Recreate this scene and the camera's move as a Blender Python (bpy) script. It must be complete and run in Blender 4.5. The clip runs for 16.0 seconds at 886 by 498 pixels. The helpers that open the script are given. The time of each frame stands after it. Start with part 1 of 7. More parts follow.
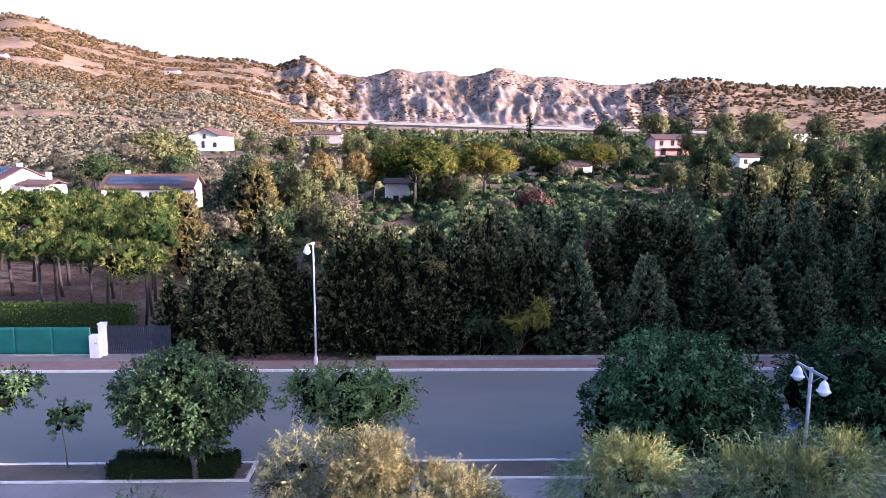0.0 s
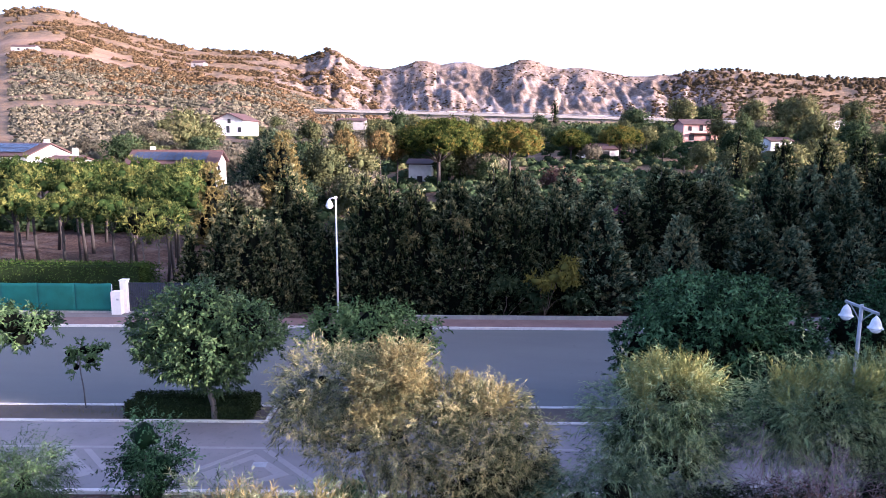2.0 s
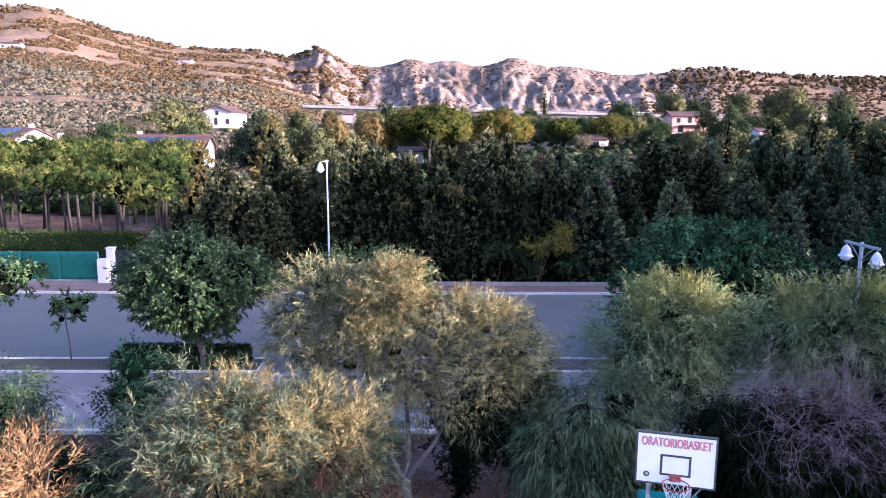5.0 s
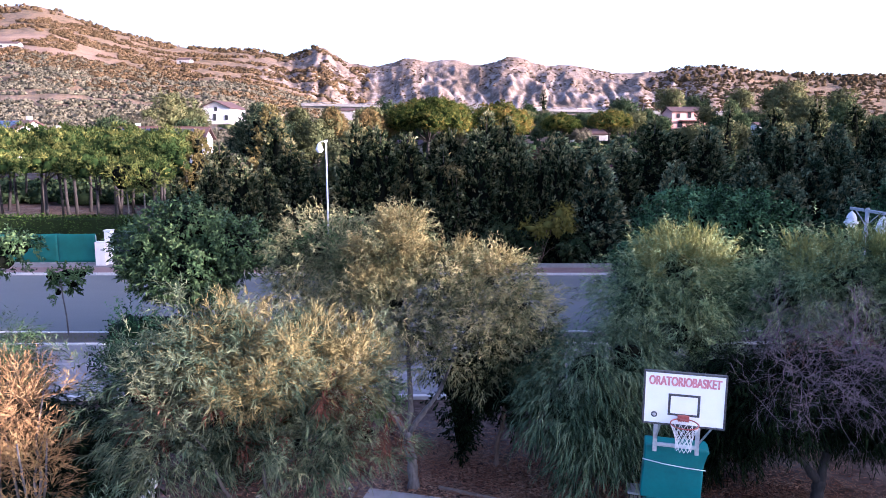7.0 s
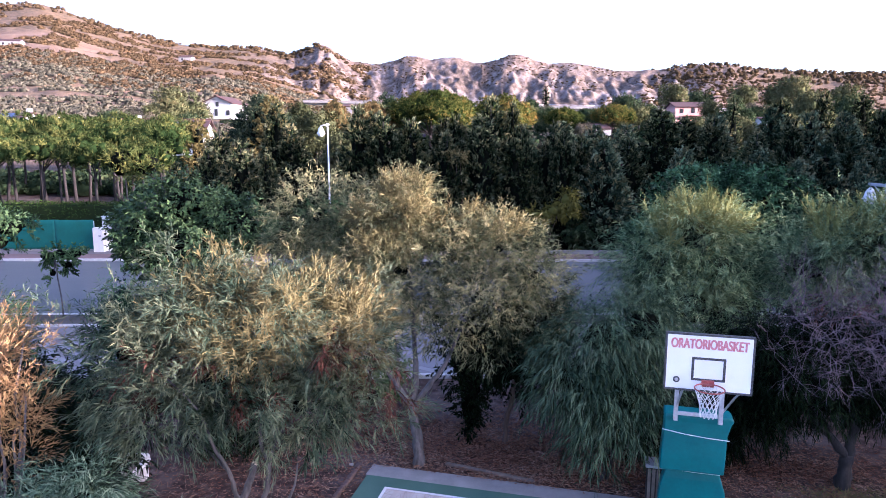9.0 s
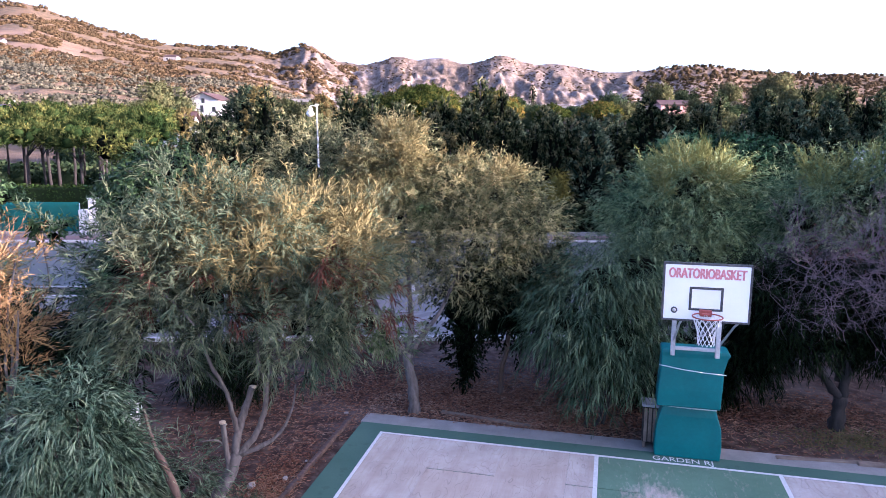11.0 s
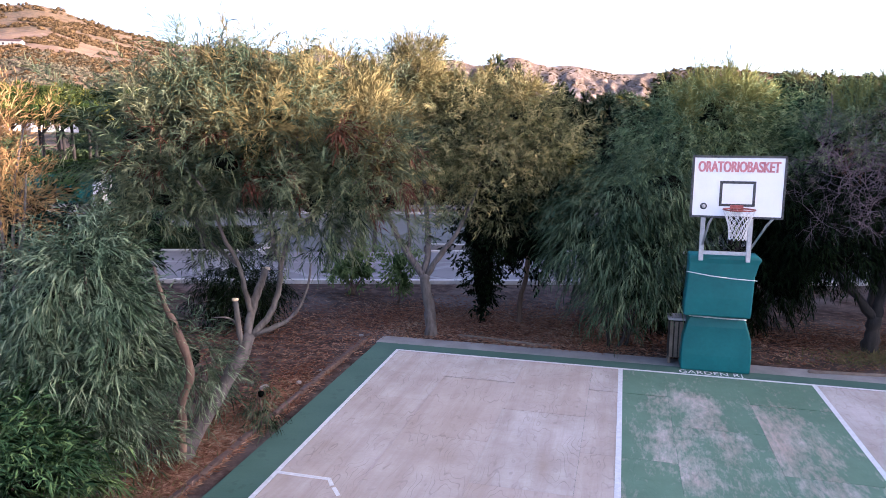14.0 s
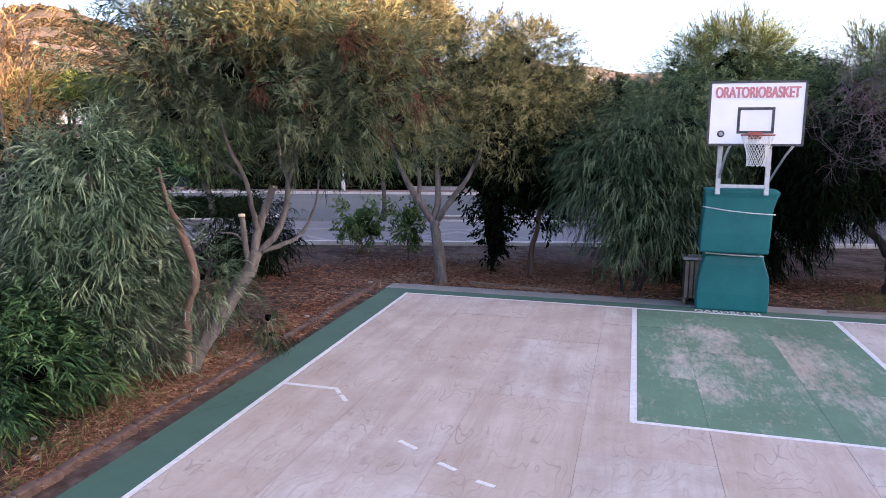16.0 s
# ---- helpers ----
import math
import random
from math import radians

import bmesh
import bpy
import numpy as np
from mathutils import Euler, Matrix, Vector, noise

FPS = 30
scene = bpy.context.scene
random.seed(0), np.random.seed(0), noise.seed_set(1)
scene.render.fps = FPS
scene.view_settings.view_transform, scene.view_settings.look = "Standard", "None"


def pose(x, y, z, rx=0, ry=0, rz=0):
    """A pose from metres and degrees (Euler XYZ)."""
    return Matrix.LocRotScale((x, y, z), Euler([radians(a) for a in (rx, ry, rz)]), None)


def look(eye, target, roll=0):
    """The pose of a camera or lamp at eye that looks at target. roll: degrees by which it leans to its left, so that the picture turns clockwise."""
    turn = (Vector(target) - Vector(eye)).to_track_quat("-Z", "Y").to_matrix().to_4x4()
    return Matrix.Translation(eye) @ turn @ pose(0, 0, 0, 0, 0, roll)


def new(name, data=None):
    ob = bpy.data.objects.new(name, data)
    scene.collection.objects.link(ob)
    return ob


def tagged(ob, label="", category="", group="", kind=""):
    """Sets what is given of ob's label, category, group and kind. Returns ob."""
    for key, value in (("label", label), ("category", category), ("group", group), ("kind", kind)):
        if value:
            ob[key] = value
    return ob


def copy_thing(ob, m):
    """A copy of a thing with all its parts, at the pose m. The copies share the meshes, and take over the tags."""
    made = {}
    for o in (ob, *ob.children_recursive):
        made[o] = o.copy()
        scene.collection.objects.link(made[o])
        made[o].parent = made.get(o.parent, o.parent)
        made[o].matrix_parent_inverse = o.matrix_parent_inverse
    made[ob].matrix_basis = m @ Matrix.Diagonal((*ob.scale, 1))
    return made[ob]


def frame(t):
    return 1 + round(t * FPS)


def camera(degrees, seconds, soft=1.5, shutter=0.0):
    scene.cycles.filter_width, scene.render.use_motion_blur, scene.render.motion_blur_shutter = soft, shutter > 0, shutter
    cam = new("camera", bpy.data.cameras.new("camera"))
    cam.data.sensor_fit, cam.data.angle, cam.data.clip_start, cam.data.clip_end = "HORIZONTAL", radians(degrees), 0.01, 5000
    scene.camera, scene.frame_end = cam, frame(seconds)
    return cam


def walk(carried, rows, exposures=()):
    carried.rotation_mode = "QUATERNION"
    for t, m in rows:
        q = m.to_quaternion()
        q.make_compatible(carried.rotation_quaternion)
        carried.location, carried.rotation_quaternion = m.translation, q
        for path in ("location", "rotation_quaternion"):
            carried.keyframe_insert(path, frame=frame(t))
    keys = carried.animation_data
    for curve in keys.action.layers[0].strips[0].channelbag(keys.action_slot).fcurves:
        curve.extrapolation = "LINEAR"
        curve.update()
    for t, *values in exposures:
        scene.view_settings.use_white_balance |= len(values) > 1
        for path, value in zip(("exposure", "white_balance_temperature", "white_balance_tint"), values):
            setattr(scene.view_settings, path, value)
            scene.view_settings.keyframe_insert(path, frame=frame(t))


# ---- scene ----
cam = camera(65.2, 16.0, 0.8)
PATH = [
    (0, (0.042, 0.199, 13.839), (-0.067, 2.175, 13.545), 0.4),
    (0.5, (-0.008, 0.211, 13.115), (-0.155, 2.183, 12.815), 0.5),
    (1, (0.005, 0.251, 12.433), (-0.167, 2.22, 12.128), 0.5),
    (1.5, (-0.094, 0.492, 11.797), (-0.257, 2.462, 11.49), 0.5),
    (2, (-0.111, 0.943, 11.33), (-0.286, 2.911, 11.019), 0.4),
    (2.5, (-0.143, 1.009, 10.858), (-0.298, 2.978, 10.548), 0.4),
    (3, (-0.234, 0.982, 10.45), (-0.377, 2.952, 10.141), 0.4),
    (3.5, (-0.222, 0.966, 10.102), (-0.353, 2.937, 9.791), 0.4),
    (4, (-0.266, 0.944, 9.774), (-0.402, 2.915, 9.462), 0.4),
    (6.5, (-0.369, 1.355, 8.198), (-0.516, 3.326, 7.889), 0.3),
    (7, (-0.394, 1.188, 7.945), (-0.536, 3.159, 7.634), 0.2),
    (7.5, (-0.399, 1.12, 7.831), (-0.542, 3.091, 7.519), 0.2),
    (8, (-0.441, 1.105, 7.646), (-0.553, 3.078, 7.333), 0.2),
    (8.5, (-0.51, 1.529, 7.364), (-0.655, 3.499, 7.05), 0.1),
    (9, (-0.551, 1.808, 7.088), (-0.698, 3.777, 6.773), 0.2),
    (11.5, (-0.761, 1.662, 5.601), (-0.866, 3.635, 5.292), 0.3),
    (12, (-0.793, 1.718, 5.316), (-0.899, 3.692, 5.008), 0.3),
    (12.5, (-0.82, 1.756, 5.02), (-0.939, 3.729, 4.712), 0.3),
    (13, (-0.843, 1.782, 4.713), (-0.967, 3.754, 4.405), 0.3),
    (13.5, (-0.86, 1.784, 4.4), (-0.986, 3.757, 4.096), 0.4),
    (14, (-0.842, 1.786, 4.06), (-0.986, 3.758, 3.758), 0.4),
    (14.5, (-0.851, 1.795, 3.772), (-1.003, 3.766, 3.472), 0.4),
    (15, (-0.844, 1.807, 3.487), (-0.992, 3.779, 3.185), 0.4),
    (15.5, (-0.843, 1.825, 3.19), (-0.995, 3.796, 2.888), 0.4),
    (16, (-0.847, 1.828, 2.899), (-1.019, 3.797, 2.598), 0.4),
]
walk(cam, [(t, look(eye, target, roll)) for t, eye, target, roll in PATH], [(0, 2.56, 5130, 33), (9, 2.53, 4900, 34), (13, 2.5, 5250, 30), (16, 2.5, 5750, 28)])

# ---- light ----
SUN_EL, SUN_AZ = 11.0, 106.0          # degrees; azimuth clockwise from +y
world = bpy.data.worlds.new("world")
scene.world = world
world.use_nodes = True
wn = world.node_tree
bg = wn.nodes["Background"]
sky = wn.nodes.new("ShaderNodeTexSky")
sky.sky_type, sky.sun_disc = "NISHITA", False
sky.sun_elevation, sky.sun_rotation = radians(SUN_EL), radians(SUN_AZ)
sky.altitude, sky.air_density, sky.dust_density, sky.ozone_density = 50, 0.75, 3.5, 0.2
wn.links.new(sky.outputs[0], bg.inputs[0])
bg.inputs[1].default_value = 0.15
sun_dir = Vector((math.sin(radians(SUN_AZ)) * math.cos(radians(SUN_EL)), math.cos(radians(SUN_AZ)) * math.cos(radians(SUN_EL)), math.sin(radians(SUN_EL))))
sun = new("sun", bpy.data.lights.new("sun", "SUN"))
sun.data.energy, sun.data.angle, sun.data.color = 4.8, radians(0.6), (1.0, 0.765, 0.53)
sun.matrix_world = look((0, 0, 60), Vector((0, 0, 60)) - sun_dir)


# ---- materials ----
def shader(name):
    m = bpy.data.materials.new(name)
    m.use_nodes = True
    nt = m.node_tree
    return m, nt, nt.nodes["Principled BSDF"]


def node(nt, kind, **values):
    n = nt.nodes.new(kind)
    for k, v in values.items():
        if k in n.inputs:
            n.inputs[k].default_value = v
    return n


def noise_of(nt, coord, scale, detail=4.0, rough=0.6, stretch=None):
    n = node(nt, "ShaderNodeTexNoise", Scale=scale, Detail=detail, Roughness=rough)
    if stretch:
        mp = nt.nodes.new("ShaderNodeMapping")
        mp.inputs["Scale"].default_value = stretch
        nt.links.new(coord, mp.inputs[0])
        coord = mp.outputs[0]
    nt.links.new(coord, n.inputs["Vector"])
    return n.outputs["Fac"]


def ramp(nt, fac, stops):
    r = nt.nodes.new("ShaderNodeValToRGB")
    el = r.color_ramp.elements
    while len(el) < len(stops):
        el.new(0.5)
    for e, (p, c) in zip(el, stops):
        e.position, e.color = p, (*c, 1)
    nt.links.new(fac, r.inputs[0])
    return r.outputs[0]


def blend(nt, fac, a, b):
    n = nt.nodes.new("ShaderNodeMix")
    n.data_type = "RGBA"
    targets = (n.inputs[0], n.inputs[6], n.inputs[7])
    for sock, v in zip(targets, (fac, a, b)):
        if isinstance(v, bpy.types.NodeSocket):
            nt.links.new(v, sock)
        elif isinstance(v, (int, float)):
            sock.default_value = v
        else:
            sock.default_value = (*v, 1)
    return n.outputs[2]


def calc(nt, op, a, b=0.0, clamp=False):
    n = nt.nodes.new("ShaderNodeMath")
    n.operation, n.use_clamp = op, clamp
    for sock, v in zip(n.inputs, (a, b)):
        if isinstance(v, bpy.types.NodeSocket):
            nt.links.new(v, sock)
        else:
            sock.default_value = v
    return n.outputs[0]


def relief(nt, p, height, strength=0.3, distance=0.02):
    b = node(nt, "ShaderNodeBump", Strength=strength, Distance=distance)
    nt.links.new(height, b.inputs["Height"])
    nt.links.new(b.outputs[0], p.inputs["Normal"])


def place_of(nt, kind="Object"):
    return nt.nodes.new("ShaderNodeTexCoord").outputs[kind]


def world_place(nt):
    return nt.nodes.new("ShaderNodeNewGeometry").outputs["Position"]


def plain(name, a, b, scale=6.0, rough=0.8, metal=0.0, bump=0.2, fine=60.0, spec=0.4):
    """Two colours mixed by coarse and fine noise, with fine relief."""
    m, nt, p = shader(name)
    co = place_of(nt)
    coarse, grain = noise_of(nt, co, scale), noise_of(nt, co, fine, 3)
    mixed = calc(nt, "ADD", calc(nt, "MULTIPLY", coarse, 0.7), calc(nt, "MULTIPLY", grain, 0.3))
    nt.links.new(ramp(nt, mixed, [(0.35, a), (0.65, b)]), p.inputs["Base Color"])
    p.inputs["Roughness"].default_value, p.inputs["Metallic"].default_value = rough, metal
    p.inputs["Specular IOR Level"].default_value = spec
    if bump:
        relief(nt, p, grain, bump, 0.01)
    return m


def foliage(name, colours, rough=0.8, through_light=0.12, spec=0.0, wide=0.9, single=0.7, broad=1.0, each=0.3):
    """Leaves: tufts, sprays and blades differ in tone, with broader drifts over the crown."""
    m, nt, p = shader(name)
    geo = nt.nodes.new("ShaderNodeNewGeometry")
    drift = noise_of(nt, geo.outputs["Position"], wide, 2)
    own = nt.nodes.new("ShaderNodeObjectInfo").outputs["Random"]
    tone = nt.nodes.new("ShaderNodeAttribute")
    tone.attribute_name = "tone"
    one = calc(nt, "ADD", calc(nt, "MULTIPLY", tone.outputs["Fac"], single), calc(nt, "MULTIPLY", calc(nt, "SUBTRACT", drift, 0.5), broad))
    one = calc(nt, "ADD", one, 0.49 - single / 2)
    one = calc(nt, "ADD", one, calc(nt, "MULTIPLY", calc(nt, "SUBTRACT", own, 0.5), each), True)
    n = len(colours)
    c = ramp(nt, one, [(i / (n - 1) if n > 1 else 0, col) for i, col in enumerate(colours)])
    nt.links.new(c, p.inputs["Base Color"])
    p.inputs["Roughness"].default_value = rough
    p.inputs["Specular IOR Level"].default_value = spec
    t = nt.nodes.new("ShaderNodeBsdfTranslucent")
    nt.links.new(c, t.inputs[0])
    mixer = nt.nodes.new("ShaderNodeMixShader")
    mixer.inputs[0].default_value = through_light
    out = nt.nodes["Material Output"]
    nt.links.new(p.outputs[0], mixer.inputs[1])
    nt.links.new(t.outputs[0], mixer.inputs[2])
    nt.links.new(mixer.outputs[0], out.inputs[0])
    return m


def bark(name, a, b):
    m, nt, p = shader(name)
    co = place_of(nt)
    streak = noise_of(nt, co, 14, 5, 0.65, (1, 1, 0.22))
    blot = noise_of(nt, co, 3, 3)
    c = blend(nt, calc(nt, "MULTIPLY", blot, 0.6), ramp(nt, streak, [(0.35, a), (0.65, b)]), tuple(0.6 * v for v in a))
    nt.links.new(c, p.inputs["Base Color"])
    p.inputs["Roughness"].default_value = 0.9
    relief(nt, p, streak, 0.7, 0.02)
    return m


M = {}
M["acacia"] = foliage("acacia_leaves", [(0.0113, 0.0201, 0.0116), (0.0691, 0.105, 0.0617), (0.147, 0.178, 0.104), (0.214, 0.226, 0.123)], through_light=0.3, single=0.9)
M["acacia_dark"] = foliage("dark_bluish_acacia_leaves", [(0.0136, 0.0307, 0.0167), (0.0568, 0.0976, 0.0542), (0.136, 0.195, 0.107), (0.25, 0.297, 0.158)], through_light=0.25)
M["acacia_pale"] = foliage("pale_acacia_leaves", [(0.0336, 0.0418, 0.0203), (0.2, 0.21, 0.102), (0.404, 0.366, 0.173), (0.551, 0.45, 0.203)], through_light=0.32, single=0.9)
M["low_green"] = foliage("low_shrub_leaves", [(0.0149, 0.0403, 0.0182), (0.0562, 0.121, 0.0518), (0.15, 0.242, 0.0907), (0.281, 0.363, 0.143)], through_light=0.3)
# next two: low sun on the treetops, put into the leaf colour
M["sun_tinted_gold"] = foliage("sun_tinted_gold_leaves", [(0.0704, 0.0681, 0.0296), (0.157, 0.135, 0.0566), (0.266, 0.217, 0.092)])
M["sun_tinted_green"] = foliage("sun_tinted_yellow_green_leaves", [(0.0561, 0.0734, 0.0219), (0.14, 0.153, 0.0499), (0.252, 0.242, 0.0878)])
M["acacia_blue"] = foliage("bluish_acacia_leaves", [(0.0113, 0.0244, 0.0134), (0.0949, 0.156, 0.0927), (0.211, 0.284, 0.173), (0.318, 0.386, 0.235)], through_light=0.28, single=0.7)
M["acacia_green"] = foliage("green_feathery_leaves", [(0.0218, 0.0421, 0.0209), (0.148, 0.225, 0.11), (0.339, 0.421, 0.202), (0.481, 0.516, 0.248)], through_light=0.32, single=0.9)
M["dry_leaf"] = foliage("dry_reddish_leaves", [(0.0562, 0.0259, 0.0173), (0.0994, 0.0432, 0.0281), (0.138, 0.0734, 0.0475)])
M["orange_leaf"] = foliage("orange_dry_leaves", [(0.201, 0.115, 0.0553), (0.305, 0.185, 0.0808), (0.377, 0.272, 0.113)])
# dark leaves, lowered further to near black to carry deep shade
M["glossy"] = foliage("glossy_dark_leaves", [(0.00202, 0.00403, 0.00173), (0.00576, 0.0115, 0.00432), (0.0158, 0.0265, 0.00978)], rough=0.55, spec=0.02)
M["street_leaf"] = foliage("street_tree_leaves", [(0.00889, 0.0199, 0.00688), (0.0369, 0.07, 0.0263), (0.111, 0.158, 0.0593)], rough=0.5, spec=0.1)
M["street_leaf_light"] = foliage("light_street_tree_leaves", [(0.0245, 0.0449, 0.0168), (0.0918, 0.148, 0.0546), (0.214, 0.275, 0.105)])
M["dome_leaf"] = foliage("dome_tree_leaves", [(0.00276, 0.00829, 0.00276), (0.0111, 0.0276, 0.0111), (0.0415, 0.0912, 0.0373), (0.104, 0.186, 0.0829)], rough=0.55, spec=0.03, single=1.0, broad=0.6)
# conifers: the near-black low end is put in for shade between plumes
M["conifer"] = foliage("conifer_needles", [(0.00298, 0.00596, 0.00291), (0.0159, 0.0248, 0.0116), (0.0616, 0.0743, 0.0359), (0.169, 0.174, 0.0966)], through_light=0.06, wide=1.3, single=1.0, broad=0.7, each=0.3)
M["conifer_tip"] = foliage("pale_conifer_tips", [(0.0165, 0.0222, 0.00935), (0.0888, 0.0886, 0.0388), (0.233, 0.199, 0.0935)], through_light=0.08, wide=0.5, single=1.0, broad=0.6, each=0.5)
# far dry scrub, lightened and browned to put haze into its colour
M["hill_scrub"] = foliage("hazed_dry_scrub", [(0.0422, 0.0326, 0.017), (0.0775, 0.0539, 0.0285), (0.12, 0.0789, 0.0405)], wide=0.03)
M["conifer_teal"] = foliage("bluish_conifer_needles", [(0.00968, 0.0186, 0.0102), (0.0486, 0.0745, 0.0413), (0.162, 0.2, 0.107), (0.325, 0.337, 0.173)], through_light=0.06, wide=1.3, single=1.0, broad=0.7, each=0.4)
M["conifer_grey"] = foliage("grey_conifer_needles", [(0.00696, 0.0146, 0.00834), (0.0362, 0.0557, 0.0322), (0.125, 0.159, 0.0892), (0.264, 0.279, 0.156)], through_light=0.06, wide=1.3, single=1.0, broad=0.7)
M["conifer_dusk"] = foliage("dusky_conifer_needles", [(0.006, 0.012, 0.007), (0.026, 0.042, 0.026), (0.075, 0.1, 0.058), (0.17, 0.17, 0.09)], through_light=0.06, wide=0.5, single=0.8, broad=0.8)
M["gold_conifer"] = foliage("golden_conifer_needles", [(0.0442, 0.0427, 0.0155), (0.107, 0.0894, 0.0326), (0.186, 0.15, 0.0543)])
M["yellow"] = foliage("yellow_leaves", [(0.078, 0.078, 0.0196), (0.149, 0.133, 0.0274), (0.211, 0.18, 0.039)])
# pine needles: yellow and orange top colours stand for low sun
M["stone_pine"] = foliage("stone_pine_needles", [(0.0101, 0.0194, 0.006), (0.0269, 0.0454, 0.013), (0.0739, 0.0907, 0.024), (0.185, 0.178, 0.046)], wide=0.35, single=0.8, broad=0.7, each=0.35)
M["umbrella_pine"] = foliage("umbrella_pine_needles", [(0.0112, 0.0187, 0.0048), (0.0392, 0.0562, 0.0132), (0.105, 0.103, 0.0216), (0.224, 0.131, 0.036)], wide=0.25, single=0.8)
M["rust_pine"] = foliage("rusty_pine_needles", [(0.056, 0.056, 0.0224), (0.146, 0.106, 0.0403), (0.246, 0.157, 0.0616)], wide=0.3)
M["olive"] = foliage("olive_leaves", [(0.0449, 0.0446, 0.0311), (0.086, 0.0806, 0.0555), (0.144, 0.124, 0.0846)], wide=0.02)
M["wood_green"] = foliage("woodland_leaves", [(0.0102, 0.0187, 0.0085), (0.034, 0.0527, 0.0238), (0.085, 0.1, 0.0442)], wide=0.1)
M["wood_gold"] = foliage("golden_woodland_leaves", [(0.0285, 0.0365, 0.0163), (0.0772, 0.0853, 0.0365), (0.146, 0.138, 0.061)], wide=0.1)
M["rust_bush"] = foliage("rust_bush_leaves", [(0.0576, 0.0336, 0.0288), (0.0936, 0.0546, 0.0432)])
M["magenta"] = foliage("bougainvillea_bracts", [(0.112, 0.021, 0.0595), (0.182, 0.035, 0.098)])
M["box_hedge"] = foliage("clipped_hedge_leaves", [(0.0125, 0.02, 0.009), (0.0225, 0.034, 0.014), (0.035, 0.0475, 0.0175)])
M["privet"] = foliage("hedge_leaves", [(0.0202, 0.0403, 0.0101), (0.0403, 0.0672, 0.0151), (0.0756, 0.105, 0.0252)])
M["litter"] = foliage("leaf_litter", [(0.0934, 0.0389, 0.0252), (0.179, 0.0827, 0.0505), (0.261, 0.156, 0.101), (0.336, 0.263, 0.201)], wide=0.6)
M["grass"] = foliage("dry_grass", [(0.0715, 0.078, 0.0292), (0.124, 0.111, 0.0455), (0.176, 0.143, 0.0715)])
M["bark_grey"] = bark("grey_bark", (0.0558, 0.0475, 0.0436), (0.151, 0.137, 0.128))
M["bark_dark"] = bark("dark_bark", (0.0113, 0.009, 0.00788), (0.0315, 0.0248, 0.0214))
M["bark_red"] = bark("reddish_bark", (0.078, 0.0488, 0.0358), (0.182, 0.124, 0.091))
M["twig_grey"] = bark("bare_grey_twigs", (0.0918, 0.0632, 0.0692), (0.184, 0.137, 0.144))
# near-black filler inside crowns, painting the shade between leaves
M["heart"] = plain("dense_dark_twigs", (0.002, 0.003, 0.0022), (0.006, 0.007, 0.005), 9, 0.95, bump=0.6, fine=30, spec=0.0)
M["cut_wood"] = plain("fresh_cut_wood", (0.45, 0.338, 0.225), (0.562, 0.45, 0.315), 12)
M["white_paint"] = plain("white_painted_metal", (0.425, 0.425, 0.433), (0.578, 0.578, 0.578), 8, 0.45)
M["grey_metal"] = plain("grey_painted_metal", (0.21, 0.217, 0.238), (0.294, 0.301, 0.322), 8, 0.45, 0.3)
M["galvanised"] = plain("galvanised_steel", (0.45, 0.46, 0.48), (0.62, 0.63, 0.65), 12, 0.4, 0.7)
M["frost_glass"] = plain("frosted_lamp_glass", (0.68, 0.7, 0.74), (0.78, 0.8, 0.83), 5, 0.25, 0, 0)
M["plaster"] = plain("white_plaster", (0.495, 0.477, 0.459), (0.612, 0.594, 0.576), 1.5, 0.9, fine=25)
M["pink_plaster"] = plain("pink_plaster", (0.4, 0.208, 0.176), (0.48, 0.264, 0.224), 1.0, 0.9, fine=20)
M["concrete"] = plain("grey_concrete", (0.166, 0.157, 0.15), (0.254, 0.243, 0.232), 2.0, 0.9, bump=0.4, fine=40)
M["kerb_stone"] = plain("pale_kerb_stone", (0.375, 0.36, 0.345), (0.51, 0.488, 0.465), 5, 0.85, bump=0.4)
M["roof_tile"] = plain("brown_roof_tiles", (0.0372, 0.0177, 0.0148), (0.062, 0.0298, 0.0247), 3, 0.85, fine=14)
M["solar"] = plain("solar_panel_glass", (0.06, 0.072, 0.104), (0.088, 0.104, 0.144), 2, 0.12, 0.2, 0)
M["window_dark"] = plain("dark_window_glass", (0.015, 0.016, 0.02), (0.035, 0.036, 0.04), 2, 0.1, 0, 0)
M["green_cloth"] = plain("green_shade_netting", (0, 0.065, 0.0533), (0.0026, 0.0943, 0.078), 1.2, 0.8, fine=120)
M["dark_gate"] = plain("dark_blue_painted_steel", (0.012, 0.015, 0.028), (0.025, 0.03, 0.05), 6, 0.4)
M["pad"] = plain("teal_padding_vinyl", (0, 0.0975, 0.1), (0.00243, 0.133, 0.133), 1.6, 0.5, bump=0.15, fine=18)
M["cord"] = plain("white_cord", (0.595, 0.595, 0.578), (0.697, 0.697, 0.68), 20)
M["board"] = plain("white_backboard", (0.78, 0.78, 0.79), (0.86, 0.86, 0.86), 2, 0.5, 0, 0.05)
M["black"] = plain("black_paint", (0.012, 0.012, 0.013), (0.03, 0.03, 0.032), 30, 0.6)
M["worn_black"] = plain("chipped_black_tape", (0.014, 0.014, 0.015), (0.1, 0.1, 0.1), 26, 0.6, fine=90)
M["red"] = plain("faded_red_letters", (0.45, 0.12, 0.13), (0.66, 0.32, 0.32), 20, 0.6)
M["rim"] = plain("rusty_red_rim", (0.26, 0.06, 0.05), (0.38, 0.11, 0.09), 20, 0.5, 0.3)
M["timber"] = plain("weathered_timber", (0.104, 0.078, 0.0598), (0.177, 0.141, 0.11), 5, 0.9, bump=0.5)
